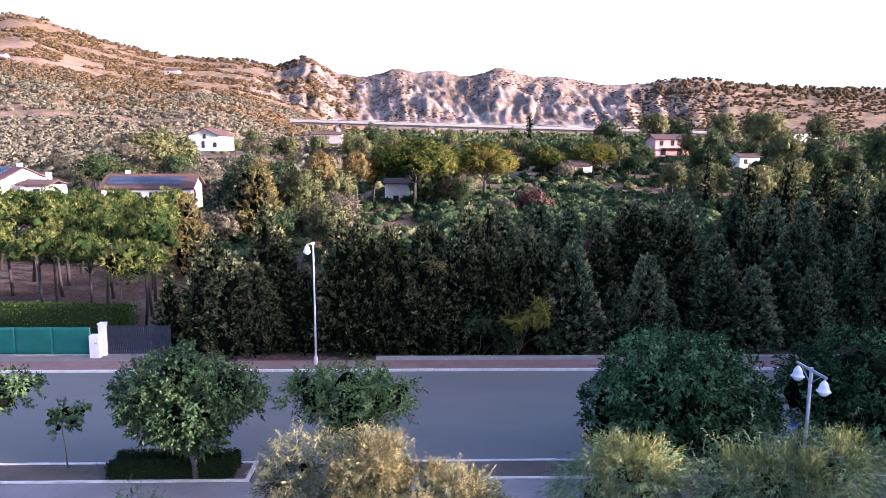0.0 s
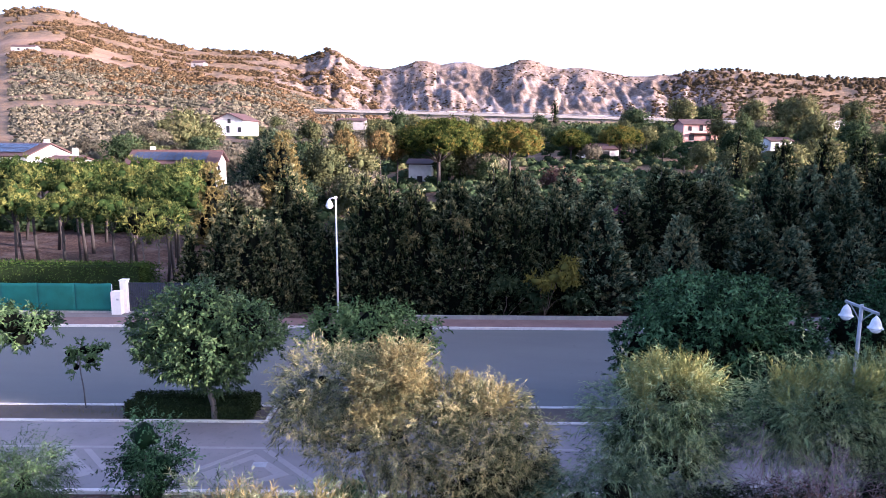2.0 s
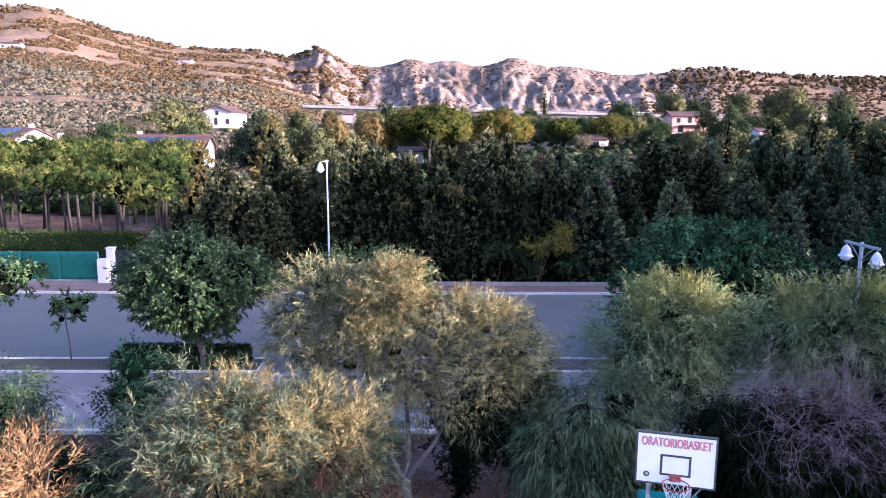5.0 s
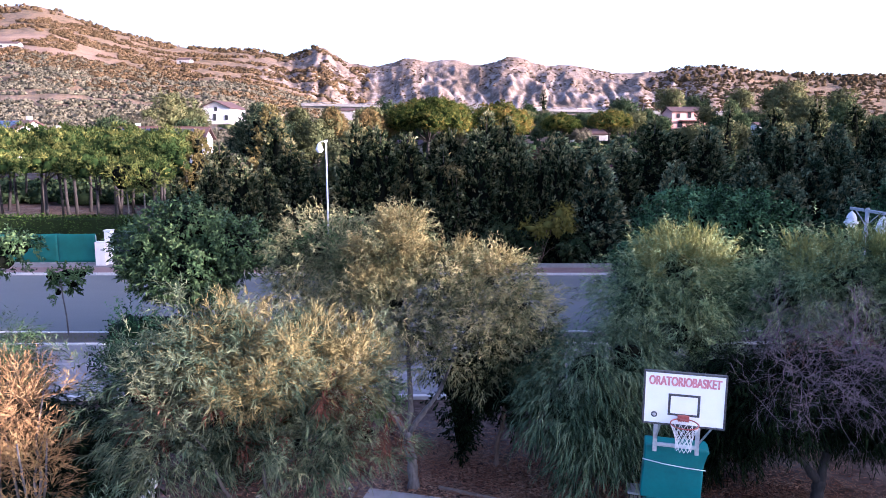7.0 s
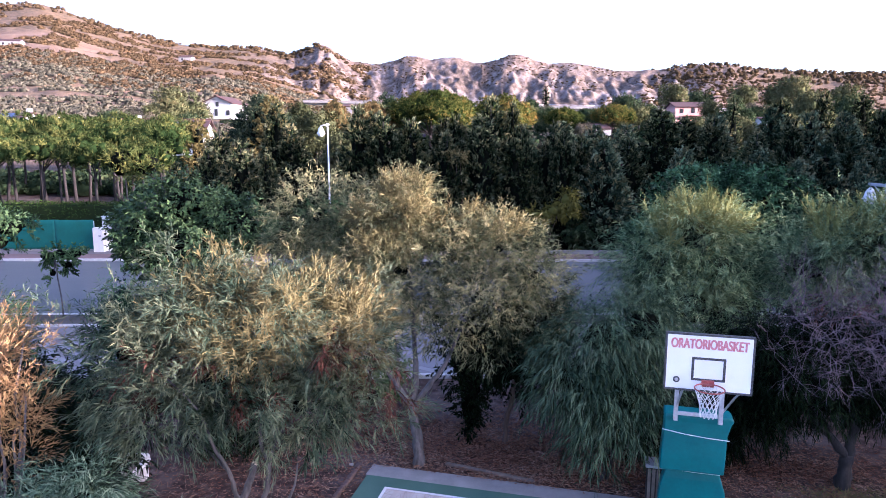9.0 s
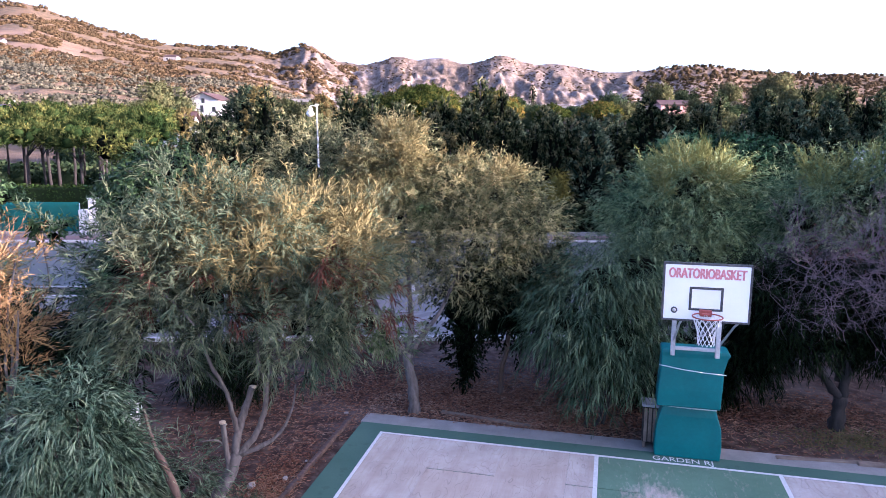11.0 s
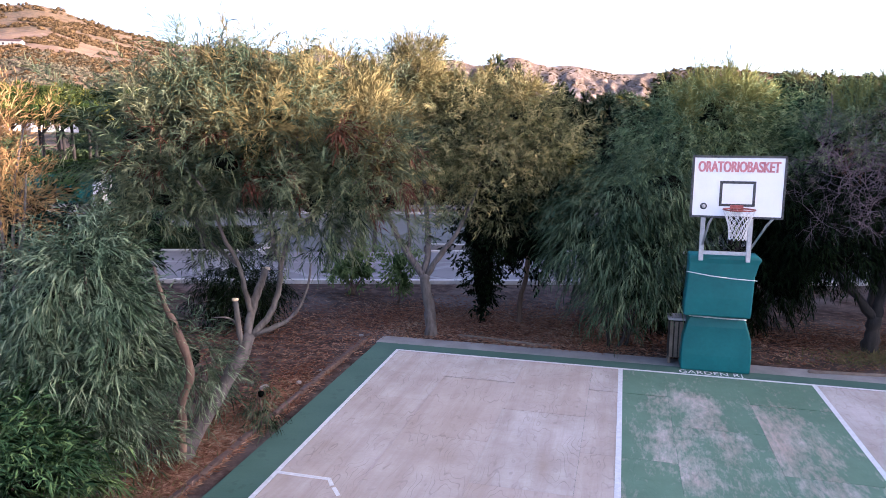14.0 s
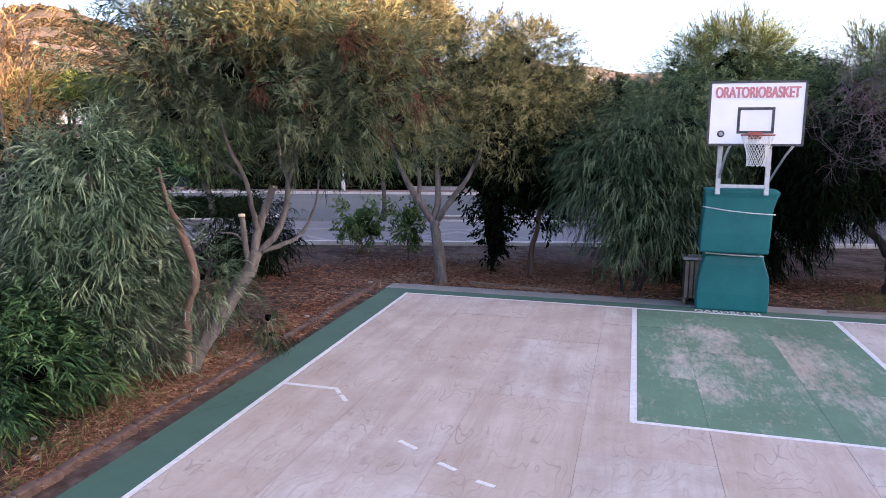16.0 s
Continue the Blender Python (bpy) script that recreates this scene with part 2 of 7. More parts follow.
M["brick"] = plain("worn_brick", (0.0546, 0.0332, 0.0265), (0.106, 0.0702, 0.0566), 9, 0.9, bump=0.5)
M["blue_car"] = plain("blue_car_paint", (0.015, 0.03, 0.12), (0.02, 0.04, 0.15), 1, 0.25, 0.3, 0)
M["tyre"] = plain("black_tyre", (0.012, 0.012, 0.012), (0.022, 0.022, 0.022), 10, 0.9)
M["rubble"] = plain("pale_stones", (0.18, 0.162, 0.15), (0.3, 0.282, 0.264), 14, 0.9)
M["letter_white"] = plain("white_floor_paint", (0.468, 0.476, 0.476), (0.629, 0.629, 0.629), 18, 0.7)


def asphalt():
    m, nt, p = shader("asphalt")
    co = world_place(nt)
    big = noise_of(nt, co, 0.35, 4, 0.6, (0.231, 1.06, 0.66))
    grit = noise_of(nt, co, 55, 3)
    crack = noise_of(nt, co, 2.2, 6, 0.7)
    base = ramp(nt, big, [(0.3, (0.0771, 0.0781, 0.0747)), (0.7, (0.103, 0.104, 0.0959))])
    base = blend(nt, calc(nt, "MULTIPLY", grit, 0.35), base, (0.113, 0.117, 0.107))
    base = blend(nt, calc(nt, "MULTIPLY", calc(nt, "GREATER_THAN", crack, 0.66), 0.35), base, (0.0325, 0.0314, 0.0325))
    nt.links.new(base, p.inputs["Base Color"])
    p.inputs["Roughness"].default_value = 0.85
    relief(nt, p, grit, 0.35, 0.01)
    return m


def paving(name, a, b):
    m, nt, p = shader(name)
    co = world_place(nt)
    big, grit, spot = noise_of(nt, co, 0.6, 5), noise_of(nt, co, 40, 3), noise_of(nt, co, 4, 4)
    base = ramp(nt, big, [(0.3, a), (0.7, b)])
    base = blend(nt, calc(nt, "MULTIPLY", grit, 0.3), base, tuple(0.7 * v for v in a))
    base = blend(nt, calc(nt, "MULTIPLY", calc(nt, "GREATER_THAN", spot, 0.62), 0.25), base, tuple(0.55 * v for v in a))
    nt.links.new(base, p.inputs["Base Color"])
    p.inputs["Roughness"].default_value = 0.88
    relief(nt, p, grit, 0.3, 0.01)
    return m


def terrain_material():
    """Dry soil and litter close by; dry grass, scrub and bare clay on the hills, by the sheet's zones."""
    m, nt, p = shader("ground_soil")
    co = world_place(nt)

    def zone(key):
        a = nt.nodes.new("ShaderNodeAttribute")
        a.attribute_name = key
        return a.outputs["Fac"]
    fine, mid, big = noise_of(nt, co, 3.5, 6, 0.7), noise_of(nt, co, 0.35, 5, 0.65), noise_of(nt, co, 0.03, 4, 0.6)
    soil = ramp(nt, fine, [(0.3, (0.02, 0.013, 0.01)), (0.5, (0.055, 0.035, 0.027)), (0.72, (0.135, 0.094, 0.075))])
    soil = blend(nt, ramp(nt, mid, [(0.5, (0, 0, 0)), (0.7, (0.8, 0.8, 0.8))]), soil, (0.13, 0.108, 0.1))
    tuft = noise_of(nt, co, 0.12, 6, 0.75)
    hill = ramp(nt, tuft, [(0.36, (0.062, 0.05, 0.028)), (0.46, (0.115, 0.08, 0.045)), (0.62, (0.175, 0.115, 0.07))])
    hill = blend(nt, ramp(nt, big, [(0.42, (0, 0, 0)), (0.6, (1, 1, 1))]), hill, ramp(nt, tuft, [(0.4, (0.068, 0.056, 0.034)), (0.6, (0.155, 0.106, 0.066))]))
    field = ramp(nt, noise_of(nt, co, 0.05, 5, 0.6, (0.264, 0.88, 0.88)), [(0.3, (0.135, 0.088, 0.056)), (0.7, (0.215, 0.15, 0.1))])
    rill = noise_of(nt, co, 0.15, 8, 0.75, (1, 0.3, 0.7))
    patch = noise_of(nt, co, 0.016, 4, 0.6)
    clay = ramp(nt, calc(nt, "ADD", rill, calc(nt, "MULTIPLY", calc(nt, "SUBTRACT", patch, 0.5), 0.5)), [(0.4, (0.06, 0.046, 0.034)), (0.5, (0.12, 0.088, 0.066)), (0.58, (0.165, 0.138, 0.122)), (0.76, (0.25, 0.228, 0.22))])
    clay = blend(nt, calc(nt, "MULTIPLY", zone("ridge"), 0.75), clay, ramp(nt, rill, [(0.4, (0.075, 0.055, 0.038)), (0.62, (0.19, 0.135, 0.1))]))
    far = blend(nt, zone("clay"), blend(nt, zone("field"), hill, field), clay)
    nt.links.new(blend(nt, zone("far"), soil, far), p.inputs["Base Color"])
    p.inputs["Roughness"].default_value = 0.95
    p.inputs["Specular IOR Level"].default_value = 0.1
    b = node(nt, "ShaderNodeBump", Strength=0.6)
    nt.links.new(calc(nt, "ADD", calc(nt, "MULTIPLY", zone("far"), 1.6), 0.05), b.inputs["Distance"])
    nt.links.new(blend(nt, zone("far"), fine, rill), b.inputs["Height"])
    nt.links.new(b.outputs[0], p.inputs["Normal"])
    return m


C0, C_ANG = Vector((-2.69, 14.94, 0)), radians(-10.4)
LEAN = 0.034          # the court's left side is skewed this much to fit the camera's view


def court_material():
    """Weathered panels with a wood grain; the lane is painted green and worn through."""
    m, nt, p = shader("court_panels")
    co = world_place(nt)
    mp = nt.nodes.new("ShaderNodeMapping")
    mp.vector_type = "TEXTURE"
    mp.inputs["Location"].default_value = C0
    mp.inputs["Rotation"].default_value = (0, 0, C_ANG)
    nt.links.new(co, mp.inputs[0])
    local = mp.outputs[0]
    info = nt.nodes.new("ShaderNodeObjectInfo")
    rnd = info.outputs["Random"]
    sep = nt.nodes.new("ShaderNodeSeparateXYZ")
    nt.links.new(local, sep.inputs[0])
    a, b = sep.outputs[0], calc(nt, "MULTIPLY", sep.outputs[1], -1.0)
    # grain: bent rings stretched along the panel, different on each
    shift = nt.nodes.new("ShaderNodeCombineXYZ")
    nt.links.new(calc(nt, "MULTIPLY", rnd, 40), shift.inputs[0])
    nt.links.new(calc(nt, "MULTIPLY", rnd, 17), shift.inputs[2])
    add = nt.nodes.new("ShaderNodeVectorMath")
    nt.links.new(local, add.inputs[0])
    nt.links.new(shift.outputs[0], add.inputs[1])
    grain_co = add.outputs[0]
    rings = noise_of(nt, grain_co, 1.5, 3, 0.5, (1.09, 0.34, 0.68))
    bands = calc(nt, "FRACT", calc(nt, "MULTIPLY", rings, 19))
    line = ramp(nt, bands, [(0.0, (1, 1, 1)), (0.1, (0, 0, 0)), (0.9, (0, 0, 0)), (1.0, (1, 1, 1))])
    patch = noise_of(nt, local, 1.1, 5, 0.7)
    grit = noise_of(nt, local, 35, 3)
    wood = ramp(nt, patch, [(0.28, (0.32, 0.27, 0.228)), (0.5, (0.428, 0.384, 0.347)), (0.7, (0.52, 0.482, 0.45))])
    wood = blend(nt, calc(nt, "MULTIPLY", rnd, 0.5), wood, (0.4, 0.3, 0.23))
    wood = blend(nt, calc(nt, "MULTIPLY", calc(nt, "MULTIPLY", line, ramp(nt, noise_of(nt, local, 1.7, 4), [(0.42, (0.12, 0.12, 0.12)), (0.62, (1, 1, 1))])), 0.5), wood, (0.114, 0.0838, 0.0685))
    streak = ramp(nt, noise_of(nt, local, 1.3, 6, 0.7, (2.44, 0.168, 0.762)), [(0.44, (0, 0, 0)), (0.66, (1, 1, 1))])
    wood = blend(nt, calc(nt, "MULTIPLY", streak, 0.5), wood, (0.29, 0.215, 0.16))
    wood = blend(nt, calc(nt, "MULTIPLY", grit, 0.25), wood, (0.183, 0.152, 0.144))

    def inside(v, lo, hi):
        return calc(nt, "MULTIPLY", calc(nt, "GREATER_THAN", v, lo), calc(nt, "LESS_THAN", v, hi))

    def faded(v, lo, hi, w=0.3):
        up, down = calc(nt, "DIVIDE", calc(nt, "SUBTRACT", v, lo), w, True), calc(nt, "DIVIDE", calc(nt, "SUBTRACT", hi, v), w, True)
        return calc(nt, "MULTIPLY", up, down)
    lane = calc(nt, "MULTIPLY", inside(a, 4.3, 7.47), inside(b, 0.03, 5.3))
    inner = calc(nt, "MULTIPLY", calc(nt, "MULTIPLY", faded(a, 4.65, 7.2), faded(b, 0.8, 4.6, 0.45)), calc(nt, "SUBTRACT", 1.0, calc(nt, "MULTIPLY", faded(a, 5.7, 6.4), 0.7)))
    worn = calc(nt, "ADD", calc(nt, "MULTIPLY", noise_of(nt, grain_co, 2.0, 5, 0.7, (0.816, 0.306, 0.68)), 0.55), calc(nt, "MULTIPLY", noise_of(nt, grain_co, 16, 5, 0.75, (0.884, 0.272, 0.68)), 0.45))
    keep = calc(nt, "SUBTRACT", worn, calc(nt, "MULTIPLY", inner, 0.1))
    paint = calc(nt, "MULTIPLY", lane, ramp(nt, keep, [(0.3, (0, 0, 0)), (0.48, (1, 1, 1))]))
    green = ramp(nt, patch, [(0.3, (0.03, 0.112, 0.062)), (0.7, (0.062, 0.165, 0.095))])
    nt.links.new(blend(nt, calc(nt, "MULTIPLY", paint, 0.88), wood, green), p.inputs["Base Color"])
    p.inputs["Roughness"].default_value = 0.8
    relief(nt, p, calc(nt, "ADD", grit, line), 0.25, 0.004)
    return m


M["asphalt"] = asphalt()
M["path"] = paving("path_paving", (0.139, 0.131, 0.134), (0.191, 0.18, 0.185))
M["pavement"] = paving("pavement_concrete", (0.132, 0.115, 0.112), (0.198, 0.172, 0.165))
M["red_pavement"] = paving("reddish_pavement", (0.132, 0.0792, 0.0693), (0.198, 0.125, 0.109))
M["pale_band"] = paving("pale_paving_band", (0.191, 0.185, 0.188), (0.251, 0.243, 0.246))
M["planter"] = paving("planter_soil", (0.055, 0.0413, 0.0319), (0.0935, 0.0715, 0.055))
M["green_court"] = paving("green_court_paint", (0.0333, 0.0889, 0.0609), (0.0605, 0.125, 0.093))
M["ground"] = terrain_material()
M["court"] = court_material()


# ---- building tools ----
RNG = np.random.default_rng(11)


def mesh_of(name, V, F, smooth=False, normals=None, tone=None):
    me = bpy.data.meshes.new(name)
    me.from_pydata(np.asarray(V, float).tolist(), [], [list(map(int, f)) for f in F] if not isinstance(F, np.ndarray) else F.tolist())
    if smooth:
        me.shade_smooth()
    me.update()
    if normals is not None:
        me.shade_smooth()
        me.normals_split_custom_set_from_vertices(normals.tolist())
    if tone is not None:
        me.attributes.new("tone", "FLOAT", "POINT").data.foreach_set("value", np.asarray(tone, np.float32))
    return me


def part(name, shape, material, parent=None, label="", smooth=False):
    """One mesh object, from a bmesh or a mesh, under a thing or a part."""
    if isinstance(shape, bmesh.types.BMesh):
        me = bpy.data.meshes.new(name)
        shape.to_mesh(me)
        shape.free()
        if smooth:
            me.shade_smooth()
    else:
        me = shape
    if not me.materials:
        me.materials.append(M[material])
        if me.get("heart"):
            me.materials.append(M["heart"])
        if me.get("tips"):
            me.materials.append(M["conifer_tip"])
    ob = new(name, me)
    ob.parent = parent
    if label:
        ob["label"] = label
    return ob


def thing(name, place, label, category, group="", turn=0.0):
    """An Empty at a thing's base, which parents its parts."""
    e = new(name)
    e.empty_display_size = 0.2
    e.matrix_world = pose(*place, 0, 0, turn)
    return tagged(e, label, category, group)


def box(size, at=(0, 0, 0), bevel=0.0, bm=None, turn=None):
    """A bevelled box of that size, centred in x and y, standing on z of at."""
    made = bmesh.new()
    m = Matrix.Translation((at[0], at[1], at[2] + size[2] / 2))
    if turn is not None:
        m = m @ turn
    bmesh.ops.create_cube(made, size=1.0, matrix=m @ Matrix.Diagonal((*size, 1)))
    if bevel:
        bmesh.ops.bevel(made, geom=made.edges[:], offset=bevel, segments=1, affect="EDGES")
    if bm is None:
        return made
    me = bpy.data.meshes.new("tmp")
    made.to_mesh(me)
    made.free()
    bm.from_mesh(me)
    bpy.data.meshes.remove(me)
    return bm


def tube_arrays(points, radii, sides=8):
    P = np.asarray(points, float)
    n = len(P)
    V, F = [], []
    T = np.gradient(P, axis=0)
    T /= np.linalg.norm(T, axis=1)[:, None] + 1e-9
    ref = np.array([0.31, 0.94, 0.13])
    for i in range(n):
        a = np.cross(T[i], ref)
        a /= np.linalg.norm(a) + 1e-9
        b = np.cross(T[i], a)
        for k in range(sides):
            w = 2 * math.pi * k / sides
            V.append(P[i] + radii[i] * (math.cos(w) * a + math.sin(w) * b))
    for i in range(n - 1):
        for k in range(sides):
            F.append((i * sides + k, i * sides + (k + 1) % sides, (i + 1) * sides + (k + 1) % sides, (i + 1) * sides + k))
    F.append(tuple(range(sides))[::-1])
    F.append(tuple((n - 1) * sides + k for k in range(sides)))
    return V, F


def tube(points, radii, sides=8, name="tube"):
    if isinstance(radii, (int, float)):
        radii = [radii] * len(points)
    V, F = tube_arrays(points, radii, sides)
    return mesh_of(name, V, F, True)


def branch(points, radii, sides=8, name="branch"):
    """A grown stem: a smooth curve through the points, with knots and an uneven girth."""
    P, R = np.asarray(points, float), np.asarray(radii, float)
    rng = np.random.default_rng(int(abs(P).sum() * 1000) % 100003)
    E = np.vstack([2 * P[0] - P[1], P, 2 * P[-1] - P[-2]])
    out, rad = [], []
    for i in range(len(P) - 1):
        a, b, c, d = E[i:i + 4]
        for t in (0.0, 0.25, 0.5, 0.75):
            out.append(0.5 * (2 * b + (c - a) * t + (2 * a - 5 * b + 4 * c - d) * t * t + (3 * b - a - 3 * c + d) * t ** 3))
            rad.append(R[i] + (R[i + 1] - R[i]) * t)
    out, rad = np.array(out + [P[-1]]), np.array(rad + [R[-1]])
    out[1:-1] += rng.normal(0, 0.12, (len(out) - 2, 3)) * rad[1:-1, None]
    rad[1:-1] *= 1 + rng.normal(0, 0.07, len(rad) - 2)
    V, F = tube_arrays(out, list(rad), sides)
    return mesh_of(name, V, F, True)


def bent(a, b, n=6, wob=0.1, rng=RNG):
    """A slightly crooked line between two points."""
    a, b = np.asarray(a, float), np.asarray(b, float)
    s = np.linspace(0, 1, n)[:, None]
    P = a + (b - a) * s
    P[1:-1] += rng.normal(0, wob, (n - 2, 3)) * np.linalg.norm(b - a) * 0.3
    return P


def lathe(profile, sides=16, name="turned"):
    """A turned body from (radius, height) pairs."""
    V, F = [], []
    for r, z in profile:
        for k in range(sides):
            w = 2 * math.pi * k / sides
            V.append((r * math.cos(w), r * math.sin(w), z))
    for i in range(len(profile) - 1):
        for k in range(sides):
            F.append((i * sides + k, i * sides + (k + 1) % sides, (i + 1) * sides + (k + 1) % sides, (i + 1) * sides + k))
    F.append(tuple(range(sides))[::-1])
    F.append(tuple((len(profile) - 1) * sides + k for k in range(sides)))
    return mesh_of(name, V, F, True)


def unit(D):
    return D / (np.linalg.norm(D, axis=-1, keepdims=True) + 1e-9)


def blades(P, D, L, W, droop, rng, face=None, loose=0.6, soft=0.75):
    """Leaf blades: a diamond from P along D, its tip sinking by droop; with face, the blades turn
    their flat side roughly that way and are shaded softly with the mass of the foliage."""
    n = len(P)
    D = unit(D)
    S = unit(np.cross(D, rng.normal(size=(n, 3)) * (1 if face is None else loose) + (0 if face is None else face)))
    L, W = L[:, None], W[:, None]
    mid = P + D * L * 0.42
    tip = P + D * L
    mid[:, 2:] -= droop * L * 0.2
    tip[:, 2:] -= droop * L
    V = np.stack([P, mid + S * W / 2, tip, mid - S * W / 2], 1).reshape(-1, 3)
    F = np.arange(4 * n).reshape(n, 4)
    if face is None:
        return V, F
    own = np.cross(mid - P, S)
    own = unit(own) * np.sign((own * face).sum(1, keepdims=True) + 1e-6)
    flat = (np.cross(V[1::4] - V[0::4], V[2::4] - V[0::4]) * own).sum(1) < 0
    F[flat] = F[flat][:, ::-1]
    return V, F, np.repeat(unit(face * soft + own * 0.55), 4, 0)


def lump(D, seed, amount):
    """Uneven outline: a smooth bumpy factor over directions."""
    r = np.random.default_rng(seed)
    out = np.ones(len(D))
    for _ in range(7):
        k, ph = r.normal(0, 3.2, 3), r.uniform(0, 6.28)
        out += amount / 3.0 * np.sin(D @ k + ph)
    return out


def crown(balls, sprays, per, length, width, droop, seed, lift=0.2, spread=0.7, stem=0.35, uneven=0.22, shell=0.5, sag=0.0, low=None, core=0.6, gather=7, tuft=1.0, body=False):
    """Tufts of leafy sprays over a set of ellipsoids (x, y, z, rx, ry, rz): the sprays of a tuft fan out from its middle."""
    rng = np.random.default_rng(seed)
    B = np.asarray(balls, float)
    vol = B[:, 3] * B[:, 4] + B[:, 4] * B[:, 5] + B[:, 3] * B[:, 5]
    tufts = max(3 * len(B), sprays // gather)
    pick = rng.choice(len(B), tufts, p=vol / vol.sum())
    D = unit(rng.normal(size=(tufts, 3)))
    rad = 1 - shell * rng.random(tufts) ** 1.7
    f = np.empty(tufts)
    for i in range(len(B)):
        f[pick == i] = lump(D[pick == i], seed * 31 + i, uneven)
    K = B[pick, :3] + D * B[pick, 3:] * (rad * f)[:, None]
    size = 0.24 * tuft * np.minimum(B[pick, 3:].mean(1), 1.7) * rng.uniform(0.7, 1.3, tufts)
    own = rng.integers(0, tufts, sprays)
    O = rng.normal(0, 0.55, (sprays, 3))
    C, D = K[own] + O * size[own][:, None], D[own]
    shade = 0.45 * rng.random(tufts)[own] + 0.25 * rng.random(sprays)
    if low is not None:
        ok = C[:, 2] > low
        C, D, O, shade = C[ok], D[ok], O[ok], shade[ok]
    n = len(C)
    G = unit(D * 0.8 + O * 0.9 + np.array([0, 0, lift]) + rng.normal(0, 0.25, (n, 3)))
    G[:, 2] -= sag
    G = unit(G)
    k = per
    s = (np.tile(np.arange(k), n) + rng.random(n * k)) / k
    Gr = np.repeat(G, k, 0)
    P = np.repeat(C, k, 0) + Gr * (s * stem * rng.uniform(0.7, 1.3, n * k))[:, None]
    P[:, 2] -= droop * 0.35 * stem * s ** 2
    Dl = Gr + rng.normal(0, spread, (n * k, 3))
    L = length * rng.uniform(0.6, 1.25, n * k)
    W = width * rng.uniform(0.7, 1.2, n * k)
    mid = (B[:, :3] * vol[:, None]).sum(0) / vol.sum()
    side = unit(rng.normal(size=(n * k, 3)))
    face = unit(np.repeat(unit(D * 0.5 + O * 0.8 + unit(C - mid) * 0.35 + np.array([0, 0, 0.25])), k, 0) + side * 0.4)
    V, F, N = blades(P, Dl, L, W, droop, rng, face, 0.3 if width > 0.12 else 0.7 if width > 0.03 else 1.0, 1.5 if width > 0.12 else 0.8 if width > 0.03 else 0.5)
    tone = np.clip((np.repeat(shade, k) + 0.3 * rng.random(n * k) - 0.5) * 1.5 + 0.5, 0, 1)
    T = np.repeat(tone, 4)
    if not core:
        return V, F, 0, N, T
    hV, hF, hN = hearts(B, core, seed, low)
    # both kinds of body are coloured dark in place of shade between leaves
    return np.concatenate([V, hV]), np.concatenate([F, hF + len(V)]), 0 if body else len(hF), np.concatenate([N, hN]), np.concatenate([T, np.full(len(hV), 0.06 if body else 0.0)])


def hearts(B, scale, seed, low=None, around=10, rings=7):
    """A lumpy body in every ball of a crown, coloured dark for the shade inside."""
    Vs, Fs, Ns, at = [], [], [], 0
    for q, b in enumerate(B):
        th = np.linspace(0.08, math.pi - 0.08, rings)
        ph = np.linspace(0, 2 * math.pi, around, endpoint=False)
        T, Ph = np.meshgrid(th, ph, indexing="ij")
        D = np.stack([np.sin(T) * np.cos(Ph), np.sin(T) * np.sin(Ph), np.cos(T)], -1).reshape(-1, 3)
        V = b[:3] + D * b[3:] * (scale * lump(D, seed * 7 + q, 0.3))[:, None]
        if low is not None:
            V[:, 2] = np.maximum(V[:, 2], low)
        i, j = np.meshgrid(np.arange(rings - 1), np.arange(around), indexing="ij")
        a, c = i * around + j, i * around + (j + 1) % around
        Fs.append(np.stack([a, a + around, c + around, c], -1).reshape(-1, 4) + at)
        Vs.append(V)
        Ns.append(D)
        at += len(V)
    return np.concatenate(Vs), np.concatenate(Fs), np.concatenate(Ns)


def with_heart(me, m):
    """The last m faces of a crown get the near-black inner shade: a second material."""
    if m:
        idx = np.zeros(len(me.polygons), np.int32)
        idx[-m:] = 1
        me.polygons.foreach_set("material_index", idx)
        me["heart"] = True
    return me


def crown_mesh(name, *a, **k):
    V, F, m, N, T = crown(*a, **k)
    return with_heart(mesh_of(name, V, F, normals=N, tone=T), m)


def joined(arrays):
    Vs, Fs, at = [], [], 0
    for V, F in arrays:
        Vs.append(np.asarray(V))
        Fs.append(np.asarray(F) + at)
        at += len(V)
    return np.concatenate(Vs), np.concatenate(Fs)


def shifted(V, place, turn=0.0, scale=1.0):
    c, s = math.cos(turn), math.sin(turn)
    V = np.asarray(V) * scale
    return np.stack([V[:, 0] * c - V[:, 1] * s, V[:, 0] * s + V[:, 1] * c, V[:, 2]], 1) + np.asarray(place)


def lettering(name, text, size, material, parent, m, extrude=0.002, label="", widen=1.0, bold=0.0):
    cu = bpy.data.curves.new(name, "FONT")
    cu.offset = bold
    cu.body, cu.size, cu.extrude, cu.align_x, cu.align_y = text, size, extrude, "CENTER", "CENTER"
    tmp = new(name, cu)
    dg = bpy.context.evaluated_depsgraph_get()
    me = bpy.data.meshes.new_from_object(tmp.evaluated_get(dg))
    bpy.data.objects.remove(tmp)
    bpy.data.curves.remove(cu)
    me.materials.clear()
    me.transform(Matrix.Diagonal((widen, 1, 1, 1)))
    ob = part(name, me, material, parent, label)
    ob.matrix_local = m
    return ob


def court(a, b, z=0.0):
    """Place in the court's frame: a along the baseline, b towards midcourt."""
    c, s = math.cos(C_ANG), math.sin(C_ANG)
    return Vector((C0.x + a * c + b * s, C0.y + a * s - b * c, z))


S_ANG = radians(5.1)


